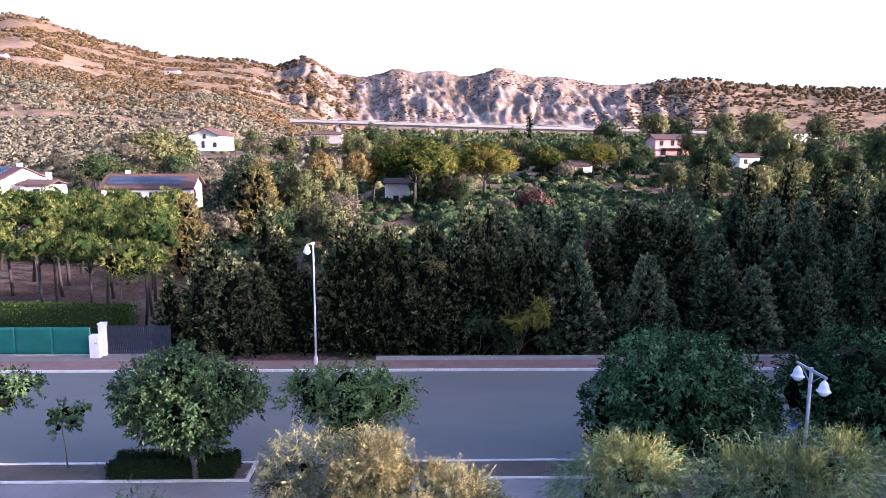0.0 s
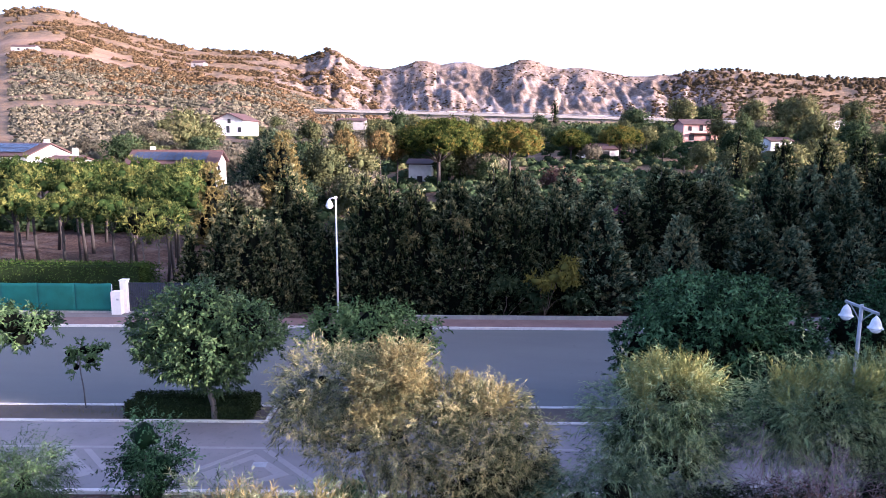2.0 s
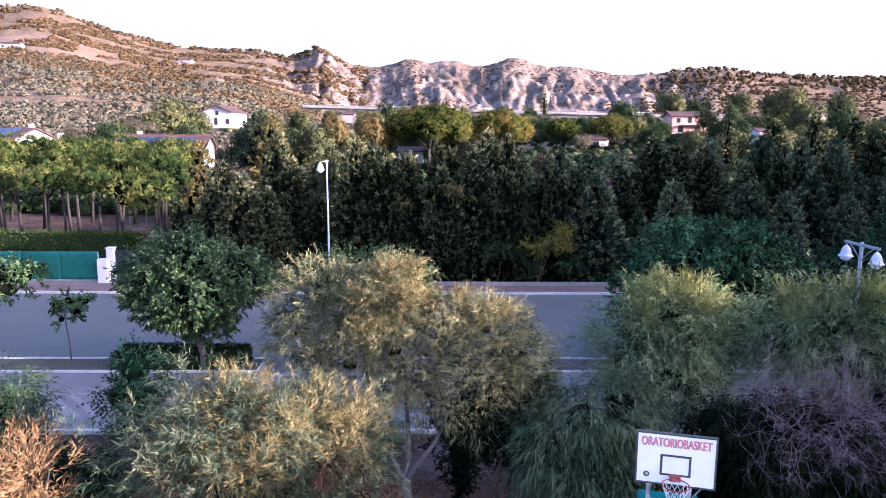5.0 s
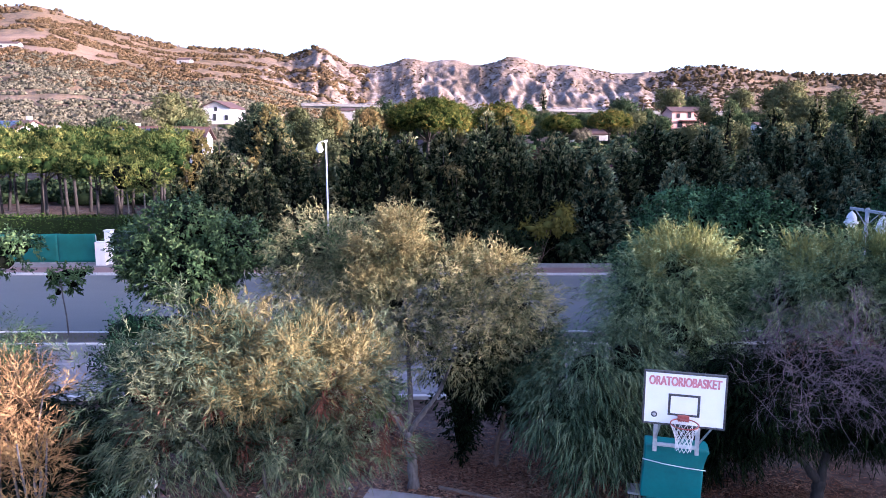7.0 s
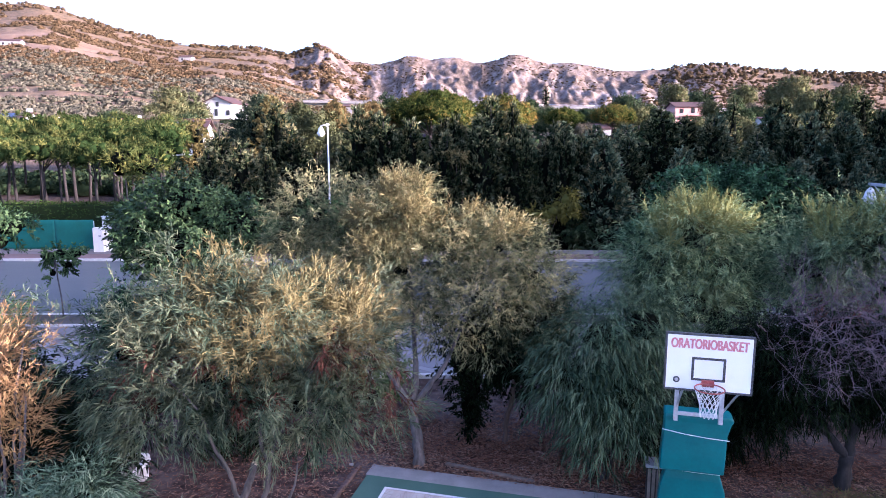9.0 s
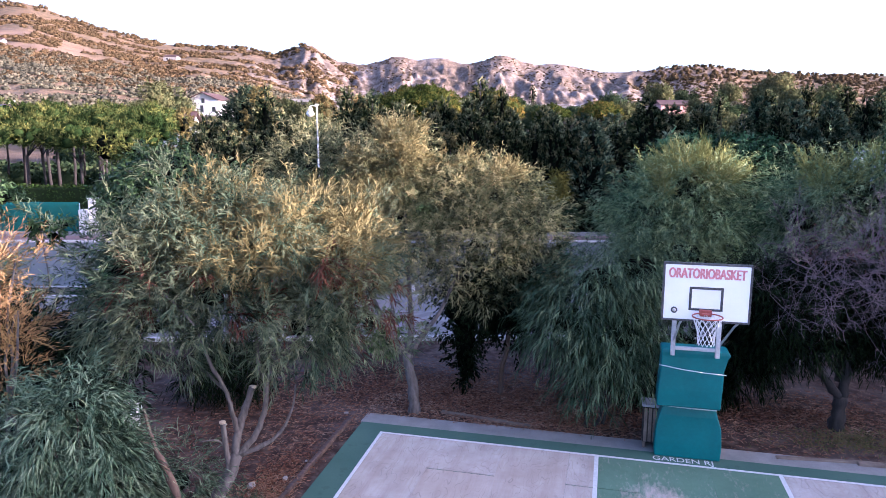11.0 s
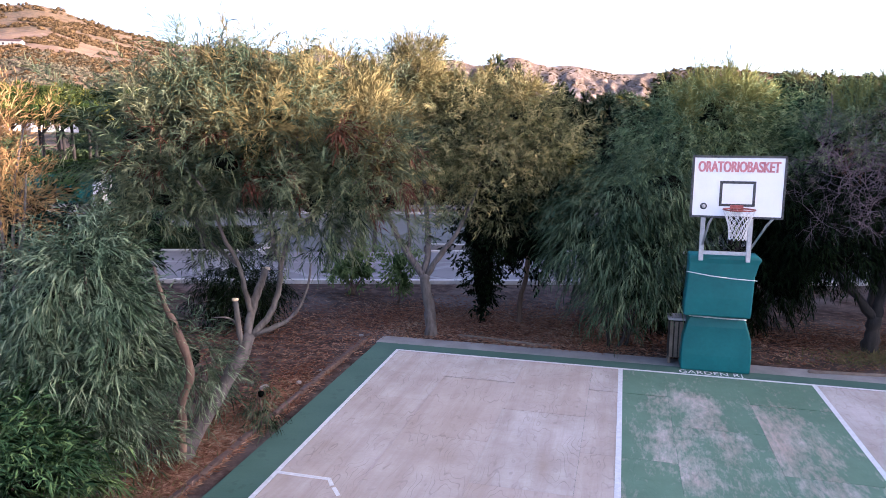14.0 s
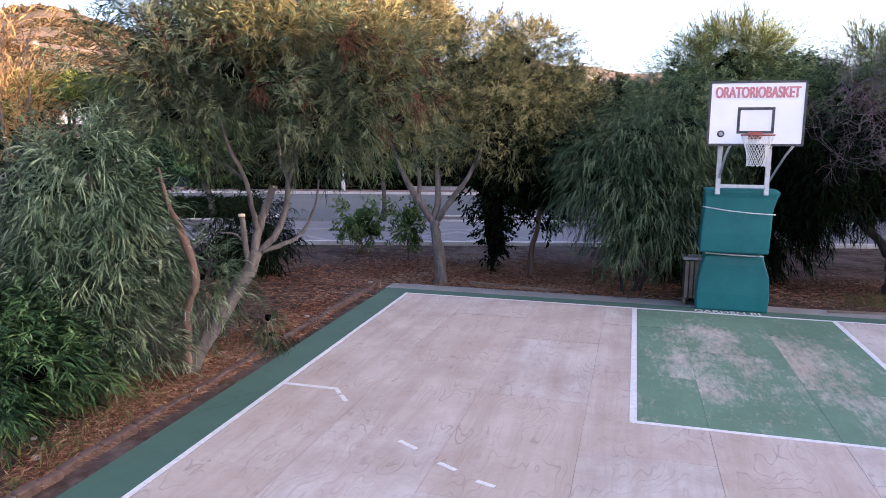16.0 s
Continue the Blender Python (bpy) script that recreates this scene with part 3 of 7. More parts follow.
def street(u, v, z=0.0):
    """Place in the street's frame: u along it, v across it."""
    c, s = math.cos(S_ANG), math.sin(S_ANG)
    return Vector((u * c - v * s, u * s + v * c, z))


def prism(corners, z0, z1, bevel=0.0):
    """An upright slab over a plan polygon."""
    bm = bmesh.new()
    f = bm.faces.new([bm.verts.new((p[0], p[1], z0)) for p in corners])
    if f.normal.z > 0:
        f.normal_flip()
    up = bmesh.ops.extrude_face_region(bm, geom=[f])
    bmesh.ops.translate(bm, vec=(0, 0, z1 - z0), verts=[g for g in up["geom"] if isinstance(g, bmesh.types.BMVert)])
    bmesh.ops.recalc_face_normals(bm, faces=bm.faces[:])
    if bevel:
        bmesh.ops.bevel(bm, geom=[e for e in bm.edges if all(abs(v.co.z - z1) < 1e-5 for v in e.verts)], offset=bevel, segments=1, affect="EDGES")
    return bm


# ---- ground and hills ----
def value_noise(x, y, seed):
    xi, yi = np.floor(x).astype(np.int64), np.floor(y).astype(np.int64)
    fx, fy = x - xi, y - yi
    fx, fy = fx * fx * (3 - 2 * fx), fy * fy * (3 - 2 * fy)

    def h(i, j):
        n = (i * 374761393 + j * 668265263 + seed * 974634121) & 0x7FFFFFFF
        n = ((n ^ (n >> 13)) * 1274126177) & 0x7FFFFFFF
        return ((n ^ (n >> 16)) & 0xFFFF) / 65535.0
    return (h(xi, yi) * (1 - fx) + h(xi + 1, yi) * fx) * (1 - fy) + (h(xi, yi + 1) * (1 - fx) + h(xi + 1, yi + 1) * fx) * fy


def layered(x, y, seed, octaves=4):
    out, amp, total = 0, 1.0, 0
    for o in range(octaves):
        out = out + amp * value_noise(x * 2 ** o, y * 2 ** o, seed + o)
        total += amp
        amp *= 0.5
    return out / total


def smooth(v, lo, hi):
    t = np.clip((v - lo) / (hi - lo), 0, 1)
    return t * t * (3 - 2 * t)


def crest(s):
    """Height of the skyline hills at a sideways place s."""
    h = 106 - 0.022 * s
    for at, wide, high in ((-760, 80, 50), (-660, 80, 55), (-560, 80, 32), (-440, 80, 17), (-340, 55, 13), (-248, 32, 24), (-119, 26, 12), (-62, 30, 11), (27, 34, 15), (102, 30, 7), (186, 40, -3), (300, 60, 8)):
        h = h + high * np.exp(-((s - at) / wide) ** 2)
    return h


def clay_zone(s, y):
    edge = layered(s / 40, y / 60, 5)
    return smooth(s, -400, -240) * (1 - smooth(s, 240, 400)) * smooth(y + 160 * edge, 690, 760) * (1 - smooth(y, 1010, 1060))


def height(x, y):
    """The land: level round the street, rising through groves to the hills."""
    x, y = np.asarray(x, float), np.asarray(y, float)
    yy = np.maximum(y, 30.0)
    s = np.clip(1000 * x / yy, -1500, 1500)
    valley = np.interp(yy, [58, 120, 200, 300, 400, 620, 1000, 3000], [0, 3.2, 10.5, 14, 17.5, 25, 30, 30])
    valley = valley + 1.2 * smooth(yy, 80, 200) * (layered(x / 40, y / 40, 3) - 0.5) * 2
    left = smooth(-s, 150, 420)
    foot = 620 - 440 * left
    up = np.clip((yy - foot) / (985 - foot), 0, 1)
    rise = np.where(up < 1, up ** (1.25 + 0.45 * left), 1.0)
    top = crest(s)
    z = valley + (top - valley) * rise
    c = clay_zone(s, yy)
    gully = np.abs(layered(s / 24 + 1.3 * layered(s / 60, y / 90, 9), y / 260, 21, 4) - 0.5) * 2
    fine = np.abs(layered(s / 9 + 2 * layered(s / 30, y / 50, 19), y / 70, 33, 3) - 0.5) * 2
    z = z + c * (11 * (gully - 0.25) + 8 * (fine - 0.3)) * smooth(up, 0.05, 0.4) * (1 - 0.75 * smooth(up, 0.75, 1.0))
    z = z + (1 - c) * 7 * (layered(s / 45, y / 45, 41, 4) - 0.5) * smooth(up, 0.05, 0.5)
    z = np.where(yy > 985, z - (yy - 985) * 0.12, z)
    turn = np.abs(np.arctan2(x, y))
    return np.maximum(z * (1 - smooth(turn, 0.85, 1.25)) * smooth(y, 56, 72), 0) - 0.03


def make_ground():
    fine = np.radians(np.arange(-39, 37.01, 0.2))
    rest = np.radians(np.arange(41, 319, 4.0))
    ang = np.concatenate([fine, rest])
    rad = np.concatenate([[1.5, 6, 12, 20, 30, 40, 50], np.geomspace(56, 320, 70), np.geomspace(326, 1290, 170), np.geomspace(1340, 4200, 9)])
    A, R = np.meshgrid(ang, rad)
    X, Y = R * np.sin(A), R * np.cos(A)
    Z = height(X, Y)
    V = np.stack([X, Y, Z], -1).reshape(-1, 3)
    n, k = len(rad), len(ang)
    i, j = np.meshgrid(np.arange(n - 1), np.arange(k), indexing="ij")
    a, b = i * k + j, i * k + (j + 1) % k
    F = np.stack([a, a + k, b + k, b], -1).reshape(-1, 4)
    me = mesh_of("ground", V, F[:, ::-1])
    cap = bmesh.new()
    cap.from_mesh(me)
    cap.verts.ensure_lookup_table()
    cap.faces.new([cap.verts[q] for q in range(k)])
    bmesh.ops.recalc_face_normals(cap, faces=cap.faces[:])
    cap.to_mesh(me)
    cap.free()
    me.shade_smooth()
    yy = np.maximum(V[:, 1], 30)
    s = np.clip(1000 * V[:, 0] / yy, -1500, 1500)
    zones = {"far": smooth(V[:, 1], 75, 150), "clay": clay_zone(s, yy) * 0.97, "ridge": smooth(yy, 860, 960) * smooth(layered(s / 35, yy / 40, 91), 0.3, 0.6),
             "field": smooth(-s, 520, 580) * smooth(yy, 570, 620) * (1 - smooth(yy, 735, 775)) * smooth(layered(s / 70, yy / 34, 77), 0.32, 0.46)}
    for key, val in zones.items():
        me.attributes.new(key, "FLOAT", "POINT").data.foreach_set("value", np.asarray(val, np.float32))
    ob = part("ground", me, "ground")
    if sum(p.normal.z for p in me.polygons[:200]) < 0:
        me.flip_normals()
    return tagged(ob, "dry brown soil rising to grassy clay hills", "ground", kind="structure")


make_ground()


# ---- street, pavements, court ----
def strip(name, u0, u1, v0, v1, z0, z1, material, label, category, bevel=0.0):
    ob = part(name, prism([street(u0, v0), street(u1, v0), street(u1, v1), street(u0, v1)], z0, z1, bevel), material)
    return tagged(ob, label, category, kind="structure")


strip("road", -160, 160, 29.2, 41.62, -0.3, 0.0, "asphalt", "worn grey asphalt street without markings", "road")
strip("path", -160, 160, 21.95, 27.4, -0.3, 0.03, "path", "smooth grey paved footpath with pale bands", "path")
strip("pavement_far", -160, 160, 41.8, 43.55, -0.3, 0.12, "red_pavement", "reddish concrete pavement along the far kerb", "pavement")
strip("forecourt", -60, -16.5, 43.55, 46.0, -0.3, 0.11, "pavement", "pale concrete apron before the gate", "pavement")
strip("crossing", -6.95, -1.0, 27.4, 29.2, -0.3, 0.012, "asphalt", "asphalt gap between the planting strips", "road")
strip("planting_strip", -160, -7.15, 27.55, 29.05, -0.3, 0.06, "planter", "dry soil planting strip between kerbs", "planter")
strip("planting_strip_east", -0.8, 160, 27.55, 29.05, -0.3, 0.06, "planter", "dry brown soil planting strip", "planter")


def kerb_line(name, u0, u1, v, wide, z1, label, across=False, v1=None):
    """A kerb of separate stones."""
    root = thing(name, (0, 0, 0), label, "kerb")
    root["kind"] = "structure"
    long = 0.98 if not across else (v1 - v)
    me = None
    count = max(1, int(round((u1 - u0) / 1.0))) if not across else 1
    for i in range(count):
        if me is None:
            bm = box((long, wide, z1 + 0.2), (0, 0, -0.2), 0.012)
            me = bpy.data.meshes.new("kerbstone")
            bm.to_mesh(me)
            bm.free()
        st = part("kerbstone", me, "kerb_stone", root)
        if across:
            st.matrix_local = Matrix.Translation(street(u0, (v + v1) / 2)) @ pose(0, 0, 0, 0, 0, 90 + math.degrees(S_ANG))
        else:
            p = street(u0 + i + 0.5, v)
            st.matrix_local = pose(p.x, p.y, RNG.normal(0, 0.004), 0, 0, math.degrees(S_ANG) + RNG.normal(0, 0.15))
    return root


kerb_line("kerb_far", -45, 35, 41.71, 0.17, 0.13, "pale worn stone kerb of the far pavement")
kerb_line("kerb_strip_road", -45, -7.1, 29.12, 0.15, 0.1, "pale kerb stones beside the planting strip")
kerb_line("kerb_strip_path", -45, -7.1, 27.48, 0.15, 0.1, "pale kerb stones between strip and footpath")
kerb_line("kerb_strip_road", -0.85, 35, 29.12, 0.15, 0.1, "pale kerb stones beside the planting strip")
kerb_line("kerb_strip_path", -0.85, 35, 27.48, 0.15, 0.1, "pale kerb stones between strip and footpath")
kerb_line("kerb_end", -7.1, 0, 27.4, 0.15, 0.1, "pale kerb closing the planting strip", True, 29.2)
kerb_line("kerb_end", -0.85, 0, 27.4, 0.15, 0.1, "pale kerb closing the planting strip", True, 29.2)
kerb_line("kerb_path", -45, 35, 21.85, 0.18, 0.09, "grey concrete edge of the footpath")


def band(name, corners, z=0.034):
    return tagged(part(name, prism([street(*c) for c in corners], z - 0.03, z), "pale_band"), "pale stone band set in the paving", "paving band", kind="structure")


band("paving_band", [(-45, 25.02), (35, 25.02), (35, 25.2), (-45, 25.2)])
for k in range(-4, 5):
    uc = -6.75 + 6.6 * k
    for side in (-1, 1):
        band("paving_band", [(uc + side * 0.15, 24.95), (uc + side * 0.45, 24.95), (uc + side * 3.1, 22.0), (uc + side * 2.8, 22.0)], 0.036)
    band("paving_diamond", [(uc, 24.6), (uc + 1.55, 23.05), (uc, 21.97), (uc - 1.55, 23.05)], 0.04)
    tagged(part("paving_inset", prism([street(uc, 24.15), street(uc + 1.0, 23.05), street(uc, 22.25), street(uc - 1.0, 23.05)], 0.0, 0.046), "path"), "dark grey inset in a pale paving diamond", "paving", kind="structure")
mh = street(-6.4, 23.75)
lid = tagged(part("manhole_cover", box((0.5, 0.38, 0.03), (0, 0, 0), 0.008), "grey_metal"), "small rectangular metal cover in the paving", "manhole cover")
lid.matrix_world = pose(mh.x, mh.y, 0.03, 0, 0, 5)

# low wall under the conifer hedge
low_wall = thing("low_wall", (0, 0, 0), "low pale concrete wall below the conifer hedge", "wall")
low_wall["kind"] = "structure"
for i in range(15):
    u = -1.5 + i * 2.5
    seg = part("segment", box((2.48, 0.22, 0.34), (0, 0, 0), 0.015), "concrete", low_wall)
    p = street(u, 43.7)
    seg.matrix_local = pose(p.x, p.y, 0.0, 0, 0, math.degrees(S_ANG))

# court: a green border slab, then loose panels laid on it
slab = part("court_border", prism([court(-0.58, -0.45), court(16, -0.45), court(16, 30), court(-0.58 + LEAN * 30, 30)], -0.25, 0.0), "green_court")
tagged(slab, "dark green painted concrete border of the court", "court", kind="structure")
apron = part("court_apron", prism([court(-0.62, -0.95), court(16, -0.95), court(16, -0.46), court(-0.62, -0.46)], -0.2, -0.004), "concrete")
tagged(apron, "bare grey concrete edge behind the court", "concrete edge", kind="structure")


def court_line(a0, b0, a1, b1, wide=0.06, z=0.0165):
    d = Vector((a1 - a0, b1 - b0)).normalized() * wide / 2
    c = [(a0 - d.y, b0 + d.x), (a1 - d.y, b1 + d.x), (a1 + d.y, b1 - d.x), (a0 + d.y, b0 - d.x)]
    ob = part("court_line", prism([court(*q) for q in c], z - 0.004, z), "letter_white")
    return tagged(ob, "worn white painted line on the court", "court line", kind="structure")


court_line(-0.03, 0, 16, 0)
court_line(0, 0.03, LEAN * 30, 30)
court_line(4.28, 0.032, 4.28, 5.298, 0.075)
court_line(7.49, 0.032, 7.49, 5.298, 0.075)
court_line(4.25, 5.33, 7.53, 5.33)
court_line(0.21, 5.3, 0.9, 5.3)
for a0, b0, a1, b1 in ((0.9, 5.32, 0.98, 5.44), (1.02, 5.48, 1.15, 5.64), (2.07, 6.47, 2.29, 6.6), (2.57, 6.82, 2.76, 6.92), (2.98, 7.06, 3.15, 7.12)):
    court_line(a0, b0, a1, b1, 0.05)
court_floor = thing("court_floor", (0, 0, 0), "weathered wood-grained court panels with worn green lane", "court floor")
court_floor["kind"] = "structure"
bm = box((1.247, 2.447, 0.02), (0, 0, 0), 0.0022)
panel_me = bpy.data.meshes.new("panel")
bm.to_mesh(panel_me)
bm.free()
for i in range(12):
    for j in range(9):
        c = court(0.03 + 0.625 + i * 1.25, 0.03 + 1.225 + j * 2.45 - (1.2 if i % 2 else 0.0) + (1.2 if (i % 2 and j == 0) else 0))
        if i % 2 and j == 0:
            c = court(0.03 + 0.625 + i * 1.25, 0.03 + 0.61)
        if i == 0:
            b0, b1 = 0.0315 + j * 2.45, 0.0285 + (j + 1) * 2.45
            part("panel", prism([court(0.03 + LEAN * b0, b0), court(1.2785, b0), court(1.2785, b1), court(0.03 + LEAN * b1, b1)], -0.008, 0.012, 0.002), "court", court_floor)
            continue
        pan = part("panel", panel_me, "court", court_floor)
        pan.matrix_local = pose(c.x, c.y, -0.008 + RNG.normal(0, 0.0008), 0, 0, math.degrees(C_ANG))
        if i % 2 and j == 0:
            pan.scale = (1, 0.5, 1)
# the rest of the floor, out to its far end
for i in range(12):
    for j in range(9, 12):
        if i == 0:
            b0, b1 = 0.0315 + j * 2.45, 0.0285 + (j + 1) * 2.45
            part("panel", prism([court(0.03 + LEAN * b0, b0), court(1.2785, b0), court(1.2785, b1), court(0.03 + LEAN * b1, b1)], -0.008, 0.012, 0.002), "court", court_floor)
            continue
        c = court(0.655 + i * 1.25, 1.255 + j * 2.45 - (1.2 if i % 2 else 0.0))
        part("panel", panel_me, "court", court_floor).matrix_local = pose(c.x, c.y, -0.008, 0, 0, math.degrees(C_ANG))
    if i % 2:
        c = court(0.655 + i * 1.25, 0.03 + 12 * 2.45 - 0.595)
        pan = part("panel", panel_me, "court", court_floor)
        pan.matrix_local = pose(c.x, c.y, -0.008, 0, 0, math.degrees(C_ANG))
        pan.scale = (1, 0.485, 1)
lettering("court_lettering", "GARDEN RJ", 0.25, "letter_white", None, Matrix.Translation(court(5.85, -0.2, 0.002)) @ pose(0, 0, 0, 0, 0, math.degrees(C_ANG)), 0.001, "", 0.85)
tagged(bpy.data.objects["court_lettering"], "white painted words GARDEN RJ on green border", "lettering", kind="structure")

# brick edging beside the court
edging = thing("brick_edging", (0, 0, 0), "row of worn bricks edging the soil bed", "edging")
edging["kind"] = "structure"
bm = box((0.09, 0.245, 0.13), (0, 0, -0.08), 0.012)
brick_me = bpy.data.meshes.new("brick")
bm.to_mesh(brick_me)
bm.free()
for i in range(70):
    b = -0.7 + i * 0.25
    c = court(-0.86 + LEAN * b + RNG.normal(0, 0.008), b)
    br = part("brick", brick_me, "brick", edging)
    br.matrix_local = pose(c.x, c.y, RNG.normal(0.0, 0.008), RNG.normal(0, 1.5), RNG.normal(0, 3), math.degrees(C_ANG) + RNG.normal(0, 2))


# block added out of view to keep the evening sun off the street
def shade_block():
    root = thing("apartment_building", (46, 0, 0), "unseen added block that shades the street from the sun", "building")
    # section heights set by which treetops the sun should reach
    for y0, y1, high in ((-45.5, 6.9, 12.8), (6.92, 10.5, 11.6), (10.52, 65.5, 16.5)):
        part("wall", box((11, y1 - y0, high), (0, (y0 + y1) / 2, 0)), "plaster", root)
        part("roof", box((11.6, y1 - y0 - 0.02, 0.4), (0, (y0 + y1) / 2, high), 0.05), "roof_tile", root)
    for side in range(14):
        for fl in range(3):
            w = part("window", box((0.12, 1.4, 1.5), (-5.52, -38 + side * 5.8, 1.2 + fl * 3.2), 0.02), "window_dark", root)
    return root


shade_block()


# ---- trees and shrubs close by ----
def limbs(root, lines, material, name="limb", sides=7):
    for pts, r0, r1 in lines:
        r = np.linspace(r0, r1, len(pts))
        part(name, branch(pts, list(r), sides, name), material, root)


def acacia_front():
    """Many-stemmed acacia beside the court corner, pruned, with cut stubs."""
    base = Vector((-4.76, 10.05, -0.05))
    root = thing("acacia_tree", base, "leaning grey-stemmed acacia with drooping narrow leaves", "tree", "acacias by the court")

    def rel(x, y, z):
        return (x - base.x, y - base.y, z - base.z)
    trunk = [rel(*p) for p in ((-4.78, 9.98, -0.05), (-4.71, 10.08, 0.25), (-4.45, 10.4, 0.71), (-4.26, 10.7, 1.15), (-4.17, 10.85, 1.42))]
    part("trunk", branch(trunk, [0.13, 0.115, 0.098, 0.09, 0.078], 10), "bark_grey", root)
    fork = (-4.2, 10.8, 1.34)
    limbs(root, [([rel(*p) for p in (fork, (-4.2, 11.0, 1.7), (-4.14, 11.15, 2.0), (-4.07, 11.3, 2.27))], 0.062, 0.05),
                 ([rel(*p) for p in ((-4.2, 11.0, 1.7), (-4.25, 10.9, 2.1), (-4.27, 10.8, 2.4), (-4.44, 10.7, 2.84), (-4.6, 10.6, 3.41), (-5.1, 10.5, 4.0))], 0.04, 0.014),
                 ([rel(*p) for p in (fork, (-3.98, 11.0, 1.62), (-3.84, 11.1, 1.95), (-3.78, 11.1, 2.4), (-3.69, 11.2, 2.77), (-3.6, 11.2, 3.4), (-3.5, 11.1, 4.2))], 0.055, 0.015),
                 ([rel(*p) for p in ((-3.78, 11.1, 2.4), (-3.9, 11.1, 2.75), (-3.94, 11.2, 3.6), (-4.1, 11.0, 4.6))], 0.036, 0.014),
                 ([rel(*p) for p in ((-4.12, 10.85, 1.42), (-3.84, 10.95, 1.53), (-3.68, 11.05, 1.6), (-3.52, 11.1, 1.81), (-3.4, 11.1, 2.12), (-3.36, 11.1, 2.4))], 0.038, 0.012),
                 ([rel(*p) for p in ((-4.24, 10.75, 1.2), (-4.3, 10.78, 1.55), (-4.34, 10.8, 1.92))], 0.042, 0.037),
                 ([rel(*p) for p in ((-4.3, 10.78, 1.55), (-4.42, 10.75, 1.68), (-4.6, 10.6, 1.72))], 0.016, 0.009),
                 ([rel(*p) for p in ((-3.69, 11.2, 2.77), (-3.3, 11.4, 3.1), (-2.7, 11.5, 3.6), (-2.3, 11.6, 4.2))], 0.03, 0.011),
                 ([rel(*p) for p in ((-4.27, 10.8, 2.4), (-4.9, 11.1, 2.8), (-5.5, 11.3, 3.5))], 0.026, 0.010)], "bark_grey")
    for p, r in (((-4.065, 11.31, 2.275), 0.058), ((-4.342, 10.8, 1.93), 0.046)):
        part("cut_face", lathe([(r, -0.015), (r, 0.012), (r * 0.6, 0.02)], 10), "cut_wood", root, "pale fresh cut wood").location = rel(*p)
    # a second crooked stem
    second = [rel(*p) for p in ((-4.8, 9.9, -0.05), (-4.74, 9.85, 0.3), (-4.65, 9.7, 0.81), (-4.47, 9.6, 1.32), (-4.57, 9.5, 1.87), (-4.69, 9.5, 2.16), (-4.85, 9.6, 2.6))]
    part("stem", branch(second, [0.07, 0.062, 0.055, 0.05, 0.045, 0.03, 0.015], 8), "bark_red", root)
    balls = [(x, y, z - 0.25, rx, ry, rz) for x, y, z, rx, ry, rz in [(-0.1, 1.0, 4.75, 1.0, 1.0, 0.95), (0.95, 1.2, 4.75, 0.95, 0.9, 0.85), (-0.9, 0.8, 4.4, 0.95, 0.9, 0.85), (1.9, 1.4, 4.15, 0.95, 0.85, 0.85),
             (0.4, 0.6, 4.1, 1.1, 0.9, 0.85), (-0.6, 0.9, 3.55, 0.9, 0.9, 0.6), (2.35, 1.7, 3.5, 0.7, 0.75, 0.75), (1.4, 1.2, 3.5, 0.9, 0.8, 0.65), (-0.2, 2.1, 4.4, 1.2, 0.9, 1.0), (1.5, 2.3, 4.2, 1.2, 0.9, 0.9)]]
    part("crown", crown_mesh("crown", balls, 4600, 16, 0.165, 0.013, 0.3, 5, lift=0.5, spread=0.5, stem=0.24, shell=0.6, sag=0.1, core=0.15, gather=11), "acacia", root)
    # upper sprays in a gold colour that stands for sunlight
    gold = [(0.5, 1.3, 4.85, 0.95, 0.8, 0.6), (1.6, 1.5, 4.6, 0.9, 0.8, 0.6), (0.9, 0.7, 4.5, 0.9, 0.6, 0.4), (2.2, 1.6, 4.45, 0.6, 0.6, 0.5), (-0.3, 1.2, 4.6, 0.5, 0.5, 0.4)]
    part("golden_sprays", crown_mesh("gold", gold, 1500, 16, 0.155, 0.013, 0.15, 7, lift=0.7, spread=0.45, stem=0.25, shell=0.8, core=0.0), "sun_tinted_gold", root, "upper sprays tinted gold as if sunlit")
    hang = [(-0.32, 0.25, 4.09, 0.3, 0.3, 0.27), (0.33, 0.45, 4.07, 0.3, 0.3, 0.27), (0.86, 1.15, 4.24, 0.25, 0.3, 0.23), (1.82, 0.75, 4.31, 0.3, 0.3, 0.27), (2.62, 0.95, 3.79, 0.42, 0.3, 0.38), (2.08, 1.25, 3.38, 0.3, 0.3, 0.27), (1.48, 0.55, 3.82, 0.25, 0.3, 0.23), (0.63, 0.45, 3.67, 0.25, 0.3, 0.23)]
    part("dry_sprays", crown_mesh("dry", hang, 170, 14, 0.15, 0.014, 0.35, 6, lift=0.0, spread=0.7, stem=0.25, sag=0.2, core=0.0), "dry_leaf", root, "reddish brown withered hanging leaves")
    return root


acacia_front()


